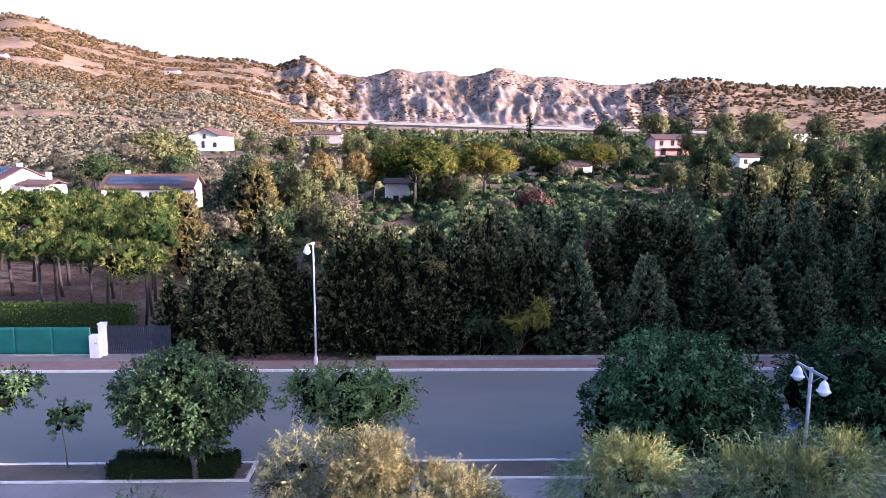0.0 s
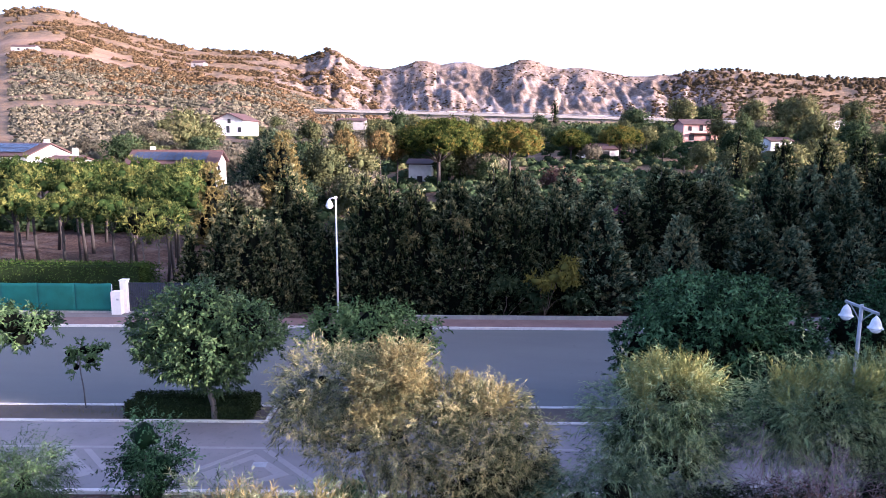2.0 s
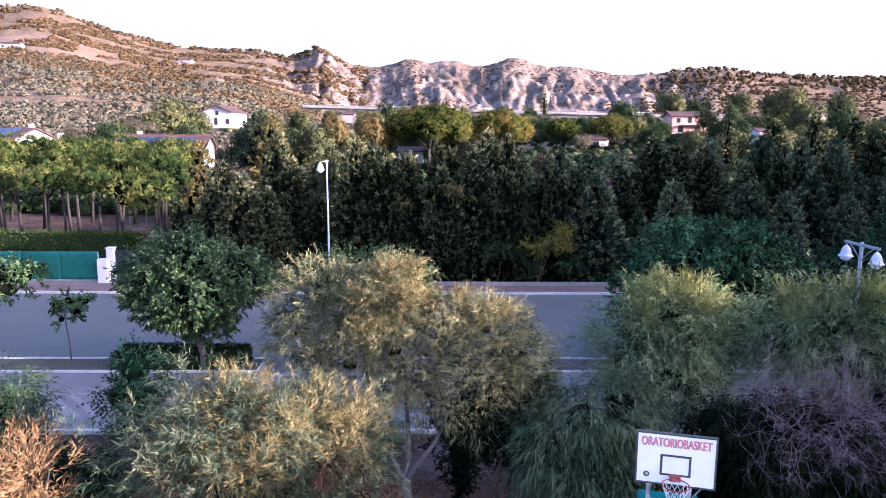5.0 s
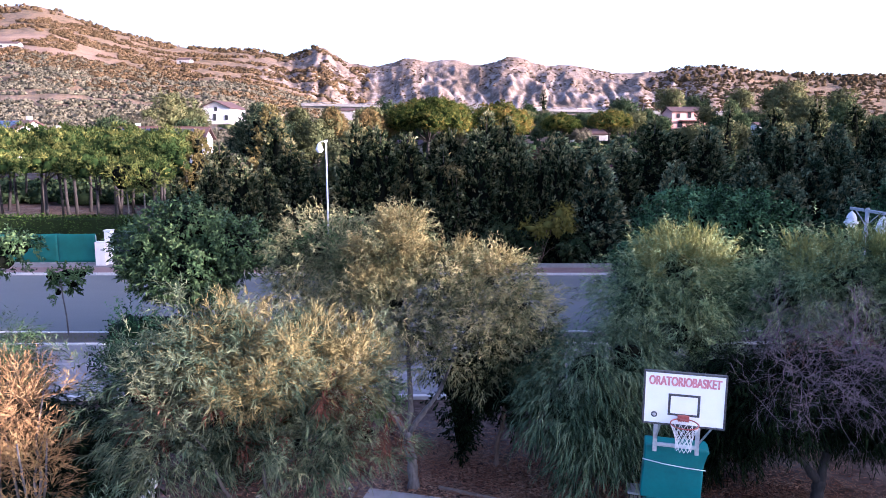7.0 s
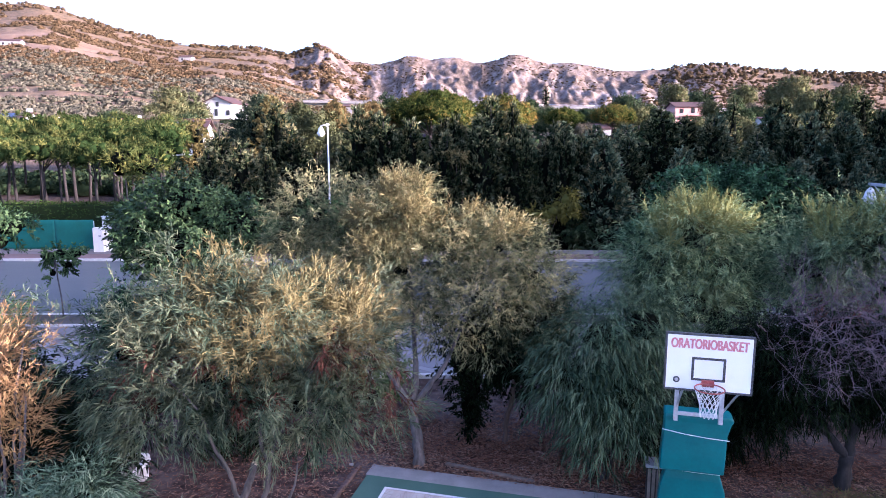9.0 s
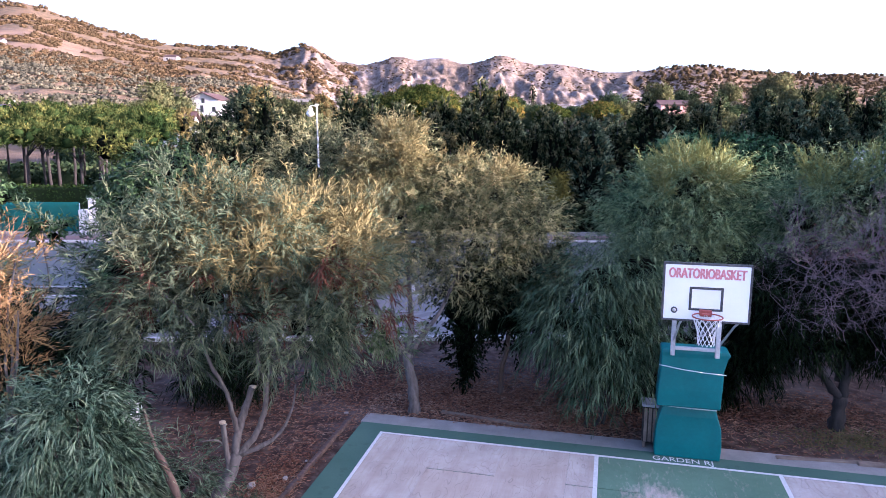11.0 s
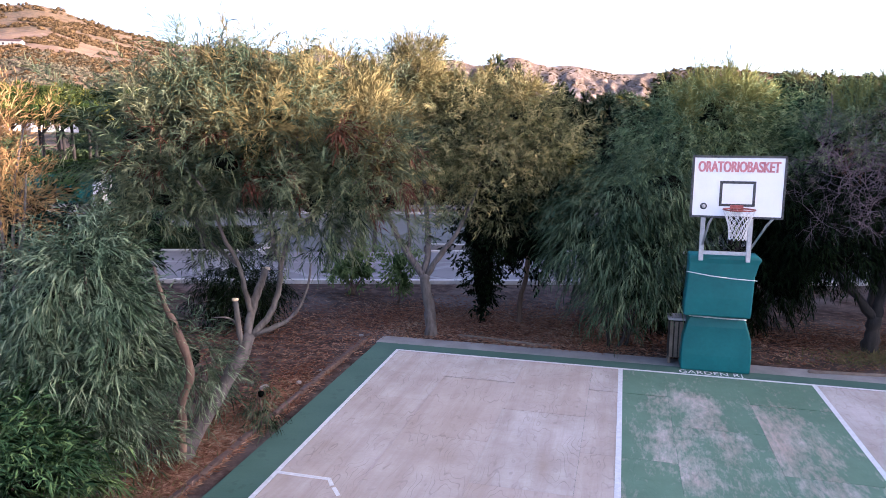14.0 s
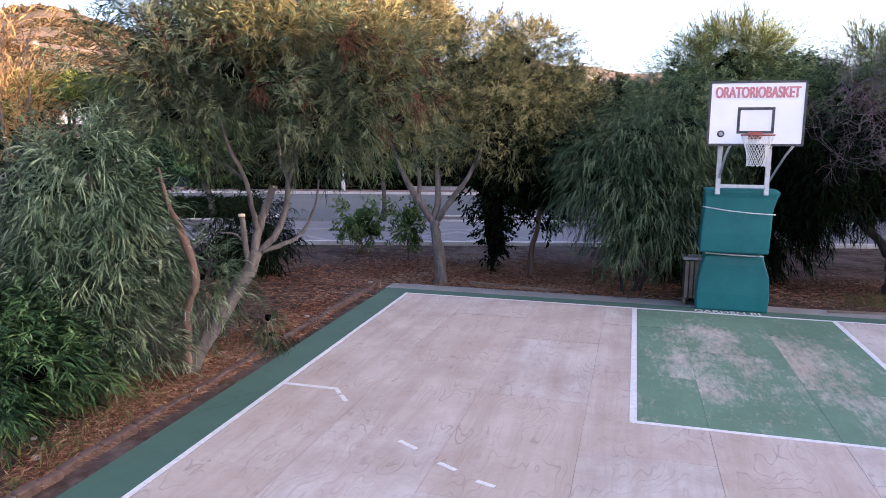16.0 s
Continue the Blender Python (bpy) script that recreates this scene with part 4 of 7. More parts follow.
def acacia_behind():
    """Taller acacia behind the corner, with a forked grey trunk."""
    base = Vector((-2.13, 16.1, -0.05))
    root = thing("acacia_tree", base, "grey forked acacia with a broad pale green crown", "tree", "acacias by the court")
    part("trunk", branch([(0, 0, -0.05), (-0.03, 0.02, 0.5), (-0.1, 0.05, 1.0), (-0.16, 0.1, 1.35)], [0.15, 0.12, 0.11, 0.105], 10), "bark_grey", root)
    limbs(root, [([(-0.16, 0.1, 1.3), (-0.5, 0.2, 1.75), (-0.85, 0.3, 2.3), (-1.3, 0.5, 3.4)], 0.09, 0.03),
                 ([(-0.16, 0.1, 1.3), (-0.1, 0.3, 2.0), (-0.2, 0.6, 3.0), (-0.3, 0.9, 4.4)], 0.085, 0.03),
                 ([(-0.1, 0.1, 1.35), (0.2, 0.1, 1.8), (0.55, 0.15, 2.3), (1.0, 0.4, 3.3)], 0.075, 0.025),
                 ([(-0.5, 0.2, 1.75), (-0.55, 0.5, 2.4), (-0.9, 1.0, 3.8)], 0.05, 0.02)], "bark_grey")
    balls = [(-0.6, 1.3, 5.5, 0.85, 0.9, 0.85), (-2.5, 1.4, 5.3, 0.95, 0.9, 0.85), (-1.5, 1.5, 5.1, 1.1, 1.0, 0.9), (0.6, 1.2, 4.7, 1.0, 1.0, 0.8), (1.7, 1.1, 4.7, 0.9, 0.9, 0.8), (2.5, 1.1, 4.1, 0.8, 0.8, 0.75), (-3.0, 1.5, 4.4, 0.8, 0.9, 0.8),
             (-0.5, 0.8, 4.2, 1.4, 1.0, 1.0), (1.3, 0.8, 3.7, 1.2, 0.9, 0.9), (2.5, 1.0, 3.2, 0.75, 0.8, 0.8), (-1.6, 0.8, 3.8, 1.2, 0.8, 0.8), (0.3, 0.6, 3.2, 0.9, 0.7, 0.6), (1.4, 0.6, 2.9, 0.8, 0.7, 0.6)]
    part("crown", crown_mesh("crown", balls, 7500, 14, 0.155, 0.0155, 0.3, 8, lift=0.4, spread=0.55, stem=0.26, shell=0.42, core=0.12), "acacia_pale", root)
    # top sprays coloured gold in place of evening sun
    gold = [(-0.55, 1.1, 5.75, 0.7, 0.65, 0.55), (0.9, 1.1, 5.35, 0.45, 0.4, 0.25), (-0.2, 0.9, 5.3, 0.5, 0.5, 0.4), (-1.25, 0.8, 5.4, 0.35, 0.3, 0.25), (-1.0, 0.3, 4.8, 0.45, 0.3, 0.25), (1.8, 0.9, 5.2, 0.4, 0.4, 0.25)]
    part("golden_sprays", crown_mesh("gold", gold, 1100, 14, 0.15, 0.0155, 0.1, 9, lift=0.8, spread=0.45, stem=0.25, shell=0.8, core=0.0), "sun_tinted_gold", root, "top sprays tinted gold as if sunlit")
    return root


acacia_behind()


def dark_tree():
    base = Vector((-0.25, 17.36, -0.05))
    root = thing("broadleaf_tree", base, "small thin-trunked tree with dark glossy leaves", "tree")
    part("trunk", branch([(0, 0, -0.05), (0.06, 0, 0.6), (0.17, 0.02, 1.2), (0.24, 0.05, 2.2)], [0.07, 0.06, 0.055, 0.04], 8), "bark_red", root)
    balls = [(0.1, 0.1, 2.6, 1.3, 1.0, 0.95), (-0.85, 0.0, 2.2, 0.8, 0.7, 0.85), (0.2, 0.3, 1.75, 1.0, 0.7, 0.55), (-0.8, -0.1, 1.3, 0.4, 0.4, 0.8), (0.9, 0.1, 2.4, 0.7, 0.7, 0.75), (-0.75, 0.0, 0.65, 0.24, 0.24, 0.4)]
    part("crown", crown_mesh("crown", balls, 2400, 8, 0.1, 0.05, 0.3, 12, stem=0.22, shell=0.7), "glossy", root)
    return root


dark_tree()


def feathery(name, base, balls, label, mat, seed, sprays, lines, low=None, per=14, length=0.19, width=0.016, droop=0.5, sag=0.25, gold=None, lift=0.35):
    root = thing(name, base, label, "tree", "acacias by the court")
    limbs(root, lines, "bark_dark")
    # top sprays tinted yellow-green to look sunlit
    if gold:
        part("golden_sprays", crown_mesh("gold", gold, 60 * len(gold) + 330, per, length, width, 0.0, seed + 50, lift=1.2, spread=0.35, stem=0.4, shell=0.9, core=0.0), "sun_tinted_green", root, "upright top sprays tinted yellow-green as if sunlit")
    part("crown", crown_mesh("crown", balls, sprays, per, length, width, droop, seed, lift=lift, spread=0.5, stem=0.4, shell=0.42, sag=sag, low=low, core=0.34, gather=11, tuft=1.35), mat, root)
    return root


# behind the basket: tall feathery acacia with boughs down to the ground
feathery("acacia_tree", (4.0, 18.3, -0.05),
         [(0.45, 0.7, 4.75, 1.15, 1.0, 0.85), (-0.65, 0.5, 4.1, 0.95, 0.9, 0.9), (0.9, 0.5, 4.0, 0.8, 0.9, 0.85), (0.1, 0.0, 3.2, 1.3, 1.0, 1.0), (0.9, 0.3, 2.8, 0.8, 0.9, 0.9), (-0.8, 0.1, 2.8, 0.8, 0.8, 0.8)],
         "tall feathery acacia with yellow-green upright crown", "acacia_green", 21, 3600,
         [([(0, 0, -0.05), (0.2, 0.1, 1.2), (0.1, 0.2, 2.4), (0.5, 0.5, 4.6)], 0.1, 0.03), ([(0.1, 0, -0.05), (0.6, 0, 1.2), (0.8, 0.2, 2.8)], 0.07, 0.02)], gold=[(0.45, 0.5, 5.25, 1.0, 0.8, 0.4), (0.9, 0.4, 5.0, 0.6, 0.5, 0.4), (-0.4, 0.4, 4.9, 0.5, 0.5, 0.3)], lift=0.9)
feathery("acacia_shrub", (1.55, 15.6, -0.05),
         [(0.2, 0.5, 3.0, 1.1, 0.9, 0.8), (-0.4, 0.2, 2.2, 0.9, 0.8, 0.8), (0.6, 0.0, 2.0, 0.9, 0.8, 0.9), (0.3, -0.2, 1.3, 0.7, 0.55, 0.6), (1.1, 0.8, 3.2, 0.9, 0.9, 0.8)],
         "bushy acacia whose boughs hang to the ground", "acacia_dark", 22, 2800,
         [(bent((0, 0, -0.05), (-0.5, 0.1, 1.9), 6, 0.12), 0.035, 0.015), (bent((0.1, 0, -0.05), (0.4, 0.2, 2.3), 6, 0.12), 0.04, 0.015), (bent((0.3, 0.1, -0.05), (0.9, 0.2, 2.1), 6, 0.12), 0.035, 0.012)], low=0.05, droop=0.7, sag=0.45)
feathery("acacia_tree", (8.3, 18.9, -0.05),
         [(0.0, 0.0, 4.6, 1.4, 1.3, 0.95), (1.6, 0.3, 4.8, 1.4, 1.3, 1.0), (-1.2, 0.0, 4.2, 1.0, 1.0, 0.9), (0.8, 0.0, 3.6, 1.8, 1.2, 1.0), (2.6, 0.2, 3.6, 1.3, 1.2, 1.0)],
         "feathery green acacia beside the bare tree", "acacia_green", 23, 4800,
         [([(0, 0, -0.05), (0.1, 0.1, 1.5), (0.3, 0.2, 3.0), (0.4, 0.2, 4.4)], 0.1, 0.03)], gold=[(-0.8, -0.2, 5.0, 0.8, 0.7, 0.35), (0.4, -0.3, 5.3, 0.9, 0.7, 0.35), (1.8, 0.0, 5.5, 0.9, 0.7, 0.4)], lift=0.9)


def bare_tree():
    """Half-dead tree with grey bare twigs over dark leafy undersides."""
    base = Vector((6.72, 15.75, -0.05))
    root = thing("bare_tree", base, "dark-trunked tree with bare grey-purple twigs", "tree")
    part("trunk", branch([(0, 0, -0.05), (-0.02, 0, 0.4), (0.02, 0.02, 0.75)], [0.16, 0.14, 0.13], 10), "bark_dark", root)
    main = [([(0.0, 0, 0.7), (-0.35, -0.05, 1.15), (-0.85, -0.1, 1.6), (-1.45, -0.1, 2.2), (-1.9, 0, 2.9)], 0.1, 0.03),
            ([(0.0, 0, 0.7), (0.12, 0.05, 1.3), (0.1, 0.1, 1.9), (0.3, 0.1, 2.8), (0.4, 0.2, 3.6)], 0.11, 0.03),
            ([(-0.35, -0.05, 1.15), (-0.55, 0.1, 1.5), (-0.9, 0.3, 2.3)], 0.04, 0.02)]
    limbs(root, main, "bark_dark")
    rng = np.random.default_rng(5)
    arrays = []

    def twig(p, d, r, n):
        q = p + d * (0.5 if n else 0.34) * rng.uniform(0.6, 1.2)
        mid = (p + q) / 2 + rng.normal(0, 0.05, 3)
        V, F = tube_arrays([p, mid, q], [r, r * 0.8, r * 0.55], 4)
        arrays.append((np.array(V), np.array(F[:-2])))
        if n > 0:
            for _ in range(3 if n > 1 else 4):
                e = d + rng.normal(0, 0.55, 3)
                twig(q, e / np.linalg.norm(e), r * 0.62, n - 1)
    for _ in range(54):
        d = np.array([rng.normal(0, 0.9), rng.normal(-0.5, 0.5), rng.normal(0.35, 0.45)])
        start = np.array([rng.uniform(-1.4, 1.3), rng.uniform(-0.4, 0.5), rng.uniform(2.6, 3.7)])
        twig(start, d / np.linalg.norm(d), 0.013, 3)
    part("twig_tangle", mesh_of("twig_tangle", *joined(arrays)), "twig_grey", root, "tangle of bare grey-purple twigs")
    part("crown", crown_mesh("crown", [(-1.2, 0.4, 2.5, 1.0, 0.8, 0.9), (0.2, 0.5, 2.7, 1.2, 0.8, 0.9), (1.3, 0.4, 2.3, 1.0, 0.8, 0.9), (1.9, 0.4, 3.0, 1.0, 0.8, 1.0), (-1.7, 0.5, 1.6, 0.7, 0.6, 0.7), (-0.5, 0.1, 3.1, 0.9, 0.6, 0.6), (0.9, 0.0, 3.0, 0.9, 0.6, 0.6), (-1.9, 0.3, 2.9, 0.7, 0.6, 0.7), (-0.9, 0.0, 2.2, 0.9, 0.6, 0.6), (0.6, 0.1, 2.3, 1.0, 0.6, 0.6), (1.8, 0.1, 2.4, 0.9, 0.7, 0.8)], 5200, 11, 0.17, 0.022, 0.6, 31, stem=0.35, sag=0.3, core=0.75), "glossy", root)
    part("dead_leaves", crown_mesh("dead", [(-0.6, -0.2, 3.9, 0.5, 0.5, 0.5), (0.9, -0.2, 3.7, 0.5, 0.4, 0.4)], 90, 8, 0.1, 0.014, 0.5, 32, core=0.0), "dry_leaf", root)
    return root


bare_tree()


def dry_tree():
    """Feathery tree with orange dry tips and pale bare stems."""
    base = Vector((-7.3, 10.2, -0.05))
    root = thing("dry_tree", base, "slender tree with dry orange foliage and pale stems", "tree")
    rng = np.random.default_rng(9)
    stems = []
    for i in range(7):
        w = rng.uniform(0, 6.28)
        stems.append((bent((0, 0, -0.05), (0.5 * math.cos(w), 0.5 * math.sin(w), rng.uniform(3.5, 4.5)), 7, 0.06, rng), 0.045, 0.012))
    limbs(root, stems, "bark_grey", "stem")
    part("stem", tube([(0.25, -0.1, -0.05), (0.36, -0.1, 0.8), (0.42, -0.1, 1.5), (0.35, -0.1, 1.75), (0.18, -0.05, 1.85)], [0.07, 0.065, 0.06, 0.055, 0.05], 8), "bark_grey", root)
    part("crown", crown_mesh("crown", [(0.3, 0.1, 4.3, 0.4, 0.4, 0.5), (0.1, 0.2, 3.6, 0.55, 0.5, 0.6), (-0.5, 0.4, 4.05, 0.65, 0.7, 0.7), (0.2, 0.1, 3.0, 0.45, 0.5, 0.5), (-1.2, 0.4, 3.5, 0.6, 0.6, 0.7)], 1000, 12, 0.13, 0.011, 0.1, 41, lift=0.9, spread=0.35, stem=0.35, core=0.0), "orange_leaf", root)
    part("lower_crown", crown_mesh("lower", [(-0.8, 0.8, 1.9, 0.7, 0.7, 0.6), (-1.2, 1.0, 1.2, 0.8, 0.8, 0.8)], 400, 10, 0.14, 0.02, 0.4, 42), "glossy", root)
    return root


dry_tree()


def shrub(name, base, balls, label, mat, seed, sprays, per=12, length=0.2, width=0.02, droop=0.6, stems=4, spread=0.6, sag=0.25, stem=0.38, lift=0.2):
    root = thing(name, base, label, "shrub")
    rng = np.random.default_rng(seed)
    for i in range(stems):
        b = balls[i % len(balls)]
        part("stem", tube(bent((rng.normal(0, 0.08), rng.normal(0, 0.08), -0.05), (b[0] * 0.8, b[1] * 0.8, b[2]), 6, 0.08, rng), list(np.linspace(0.035, 0.01, 6)), 6), "bark_red", root)
    part("crown", crown_mesh("crown", balls, sprays, per, length, width, droop, seed, spread=spread, stem=stem, sag=sag, lift=lift, low=0.03, shell=0.65, core=0.2 if width < 0.03 else 0.45, body=width > 0.03), mat, root)
    return root


shrub("weeping_acacia", (-5.6, 9.3, 0), [(0.1, 0.0, 2.75, 0.45, 0.5, 0.35), (-0.35, 0.0, 2.35, 0.6, 0.6, 0.45), (0.3, 0.1, 2.15, 0.45, 0.5, 0.5), (-0.6, 0.0, 1.75, 0.6, 0.6, 0.6), (0.25, 0.2, 1.6, 0.5, 0.55, 0.6), (-0.2, -0.1, 1.2, 0.75, 0.6, 0.7), (0.75, 1.2, 1.2, 0.45, 0.4, 0.65), (-0.9, 0.1, 1.0, 0.6, 0.6, 0.6), (0.1, 0.2, 0.55, 0.6, 0.5, 0.45), (-0.7, 0.0, 0.5, 0.6, 0.5, 0.4)],
      "weeping acacia shrub with long pale grey-green leaves", "acacia_blue", 51, 3600, 14, 0.19, 0.0115, 0.4, 5, 0.5, 0.22, 0.4)
shrub("acacia_shrub", (-6.1, 7.9, 0), [(0.0, 0.0, 0.7, 0.9, 0.8, 0.65), (-0.5, 0.5, 1.0, 0.7, 0.7, 0.6), (0.4, 0.5, 0.5, 0.6, 0.6, 0.45)],
      "low bright green narrow-leaved shrub", "low_green", 52, 1100, 12, 0.2, 0.02, 0.4, 3, 0.5, 0.0)
shrub("acacia_shrub", (-4.4, 11.3, 0), [(0.2, 0.0, 0.4, 0.22, 0.22, 0.25), (0.3, -0.15, 0.2, 0.2, 0.2, 0.16)], "small drooping shrub below the leaning stem", "acacia", 53, 70, 12, 0.12, 0.014, 0.8, 3)
shrub("laurel_shrub", (-8.9, 13.0, 0), [(-0.2, 0.1, 2.3, 1.2, 1.1, 0.9), (0.0, 0.0, 1.6, 1.3, 1.2, 1.3), (1.0, 0.4, 1.9, 0.9, 0.9, 1.0), (-1.2, 0.2, 1.5, 1.1, 1.0, 1.2), (0.7, -0.6, 0.8, 0.9, 0.8, 0.8)], "dark dense evergreen shrub", "glossy", 54, 3200, 10, 0.16, 0.035, 0.5, 4)
shrub("laurel_shrub", (-6.5, 16.4, 0), [(0.0, 0.0, 1.2, 0.8, 0.7, 0.75), (0.5, 0.1, 0.8, 0.55, 0.55, 0.55), (-0.45, 0.0, 0.8, 0.55, 0.5, 0.55)], "dark green drooping shrub near the bench", "glossy", 55, 700, 11, 0.17, 0.022, 0.6, 3)
shrub("young_tree", (-10.5, 19.4, 0), [(0.0, 0.0, 2.6, 0.75, 0.7, 0.85), (-0.5, 0.1, 1.8, 0.75, 0.7, 0.7), (0.5, -0.1, 1.8, 0.75, 0.7, 0.8), (0.1, 0.0, 1.0, 0.8, 0.7, 0.6)], "small upright evergreen tree with round leaves", "dome_leaf", 56, 1100, 9, 0.09, 0.045, 0.2, 3, 0.8, 0.0, 0.3, 0.5)
shrub("acacia_shrub", (-12.6, 17.0, 0), [(0.0, 0.0, 2.3, 1.1, 1.0, 1.0), (-1.2, 0.2, 1.8, 1.1, 1.0, 1.1), (0.4, -0.3, 1.1, 1.0, 0.9, 0.9)], "rounded green feathery shrub", "street_leaf", 57, 2200, 11, 0.15, 0.02, 0.4, 3)
shrub("lemon_shrub", (-4.6, 20.0, 0), [(0.0, 0.0, 0.95, 0.55, 0.5, 0.6), (0.3, 0.1, 0.6, 0.4, 0.4, 0.4), (-0.35, 0.0, 0.7, 0.4, 0.4, 0.45)], "small leafy shrub by the footpath", "street_leaf_light", 58, 330, 8, 0.1, 0.05, 0.3, 4, 0.8, 0.0, 0.2)
shrub("lemon_shrub", (-3.2, 19.05, 0), [(0.0, 0.0, 1.05, 0.45, 0.45, 0.5), (0.1, 0.0, 0.6, 0.25, 0.25, 0.4)], "small leafy sapling by the footpath", "street_leaf_light", 59, 220, 8, 0.1, 0.05, 0.3, 2, 0.8, 0.0, 0.2)
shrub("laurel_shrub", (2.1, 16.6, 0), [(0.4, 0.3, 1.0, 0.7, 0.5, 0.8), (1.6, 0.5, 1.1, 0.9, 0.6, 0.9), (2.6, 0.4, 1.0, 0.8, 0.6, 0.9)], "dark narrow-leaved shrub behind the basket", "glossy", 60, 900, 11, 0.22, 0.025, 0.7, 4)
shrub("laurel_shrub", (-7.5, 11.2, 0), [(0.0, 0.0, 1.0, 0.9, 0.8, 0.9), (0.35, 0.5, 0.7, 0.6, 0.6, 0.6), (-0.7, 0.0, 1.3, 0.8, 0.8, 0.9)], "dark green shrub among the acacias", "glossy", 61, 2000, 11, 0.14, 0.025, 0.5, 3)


# ---- street trees in the planting strip ----
def street_tree(base, balls, label, mat, seed, sprays, trunk, name="street_tree", per=9, length=0.13, width=0.055, lift=0.4, spread=0.8, stem=0.3, low=None, uneven=0.22):
    root = thing(name, base, label, "tree", "street trees")
    part("trunk", tube(*trunk), "bark_grey", root)
    top = trunk[0][-1]
    rng = np.random.default_rng(seed)
    for b in balls[:5]:
        part("limb", tube(bent(top, (b[0], b[1], b[2]), 5, 0.08, rng), list(np.linspace(trunk[1][-1] * 0.8, 0.015, 5)), 6), "bark_grey", root)
    part("crown", crown_mesh("crown", balls, sprays, per, length, width, 0.25, seed, lift=lift, spread=spread, stem=stem, shell=0.4, low=low, uneven=uneven, core=0.68 if length > 0.2 else 0.55, tuft=0.55 if "dome" in mat else 0.8), mat, root)
    return root


street_tree((-11.9, 26.75, 0.05), [(-0.2, 0.0, 4.5, 1.5, 1.4, 1.1), (-1.5, 0.0, 3.7, 1.35, 1.3, 1.05), (1.2, 0.1, 3.9, 1.6, 1.4, 1.05), (0.2, -0.5, 3.0, 1.7, 1.3, 1.1), (-1.3, -0.2, 2.7, 1.2, 1.1, 0.8), (2.0, 0.0, 3.7, 1.1, 1.1, 0.8), (0.4, -0.2, 2.1, 1.1, 1.0, 0.7)],
            "round-crowned evergreen street tree with grey-green leaves", "street_leaf", 71, 4500, ([(0.25, 0, -0.05), (0.2, 0, 0.7), (-0.05, 0, 1.5), (-0.1, 0, 2.2)], [0.14, 0.12, 0.11, 0.1], 9), per=8, length=0.17, width=0.075)
street_tree((-5.3, 27.3, 0.0), [(0.1, 0, 4.0, 1.3, 1.2, 0.95), (-1.3, 0, 3.5, 1.1, 1.1, 0.8), (1.5, 0, 3.5, 1.1, 1.1, 0.8), (0.0, -0.3, 2.9, 1.5, 1.2, 0.9), (-2.0, 0.1, 4.1, 0.5, 0.5, 0.4), (2.2, 0, 4.0, 0.5, 0.5, 0.4)],
            "small street tree with upright leafy shoots", "street_leaf_light", 72, 1500, ([(0, 0, -0.05), (0.03, 0, 0.8), (-0.02, 0, 1.6), (0, 0, 2.3)], [0.1, 0.085, 0.08, 0.07], 9), per=9, length=0.18, width=0.07, lift=0.8, stem=0.45, uneven=0.35)
street_tree((8.2, 28.4, 0.05), [(0.0, 0, 3.6, 3.3, 3.0, 2.5), (2.6, 0.3, 2.9, 1.7, 1.9, 1.9), (-2.6, 0.0, 2.7, 1.2, 1.4, 1.6), (0.3, -0.6, 2.2, 3.0, 2.3, 1.4), (0.2, 0, 4.6, 2.5, 2.4, 1.5)],
            "large dome-shaped dark green street tree", "dome_leaf", 73, 8000, ([(0, 0, -0.05), (0.05, 0, 0.6), (0.0, 0, 1.4), (0, 0, 2.2)], [0.26, 0.22, 0.2, 0.18], 10), per=8, length=0.17, width=0.075, uneven=0.1, low=0.45, stem=0.22)
street_tree((15.4, 28.6, 0.05), [(0.6, 0.6, 4.3, 2.6, 2.5, 1.7), (-1.4, 0.2, 3.6, 1.8, 1.9, 1.6), (2.8, 0.4, 3.6, 2.4, 2.2, 1.7), (5.0, 0.5, 3.8, 2.2, 2.2, 1.7), (0.8, -0.6, 2.9, 2.2, 1.7, 1.0)],
            "broad dark green street tree with pale trunk", "dome_leaf", 74, 6500, ([(0, 0, -0.05), (0.1, 0, 0.7), (0.25, 0, 1.4), (0.4, 0, 2.3)], [0.24, 0.2, 0.18, 0.16], 10), per=8, length=0.18, width=0.075, uneven=0.12)
street_tree((-22.6, 27.2, 0.05), [(0.3, 0, 3.7, 1.6, 1.4, 0.8), (2.2, 0, 3.7, 1.1, 1.0, 0.6), (3.3, 0, 3.6, 0.8, 0.8, 0.45), (2.6, -0.1, 3.0, 0.8, 0.8, 0.5), (-1.4, 0, 3.6, 1.4, 1.3, 0.9)],
            "wide-branching street tree with dark green leaves", "street_leaf", 75, 1300, ([(0, 0, -0.05), (0.03, 0, 1.0), (0.0, 0, 2.0), (0.1, 0, 2.9)], [0.13, 0.11, 0.1, 0.09], 9), per=8, length=0.17, width=0.075)
street_tree((-17.55, 27.35, 0.05), [(0.1, 0, 2.55, 0.5, 0.5, 0.26), (-0.45, 0, 2.4, 0.42, 0.4, 0.22), (0.65, 0, 2.5, 0.38, 0.4, 0.24), (0.3, 0, 2.1, 0.3, 0.3, 0.25), (-0.35, 0.1, 1.75, 0.2, 0.2, 0.2)],
            "thin young sapling with a small flat crown", "street_leaf_light", 76, 170, ([(0, 0, -0.05), (-0.03, 0, 0.8), (-0.12, 0, 1.6), (-0.15, 0, 2.35)], [0.035, 0.03, 0.028, 0.022], 7), name="sapling", per=8, length=0.16, width=0.07)


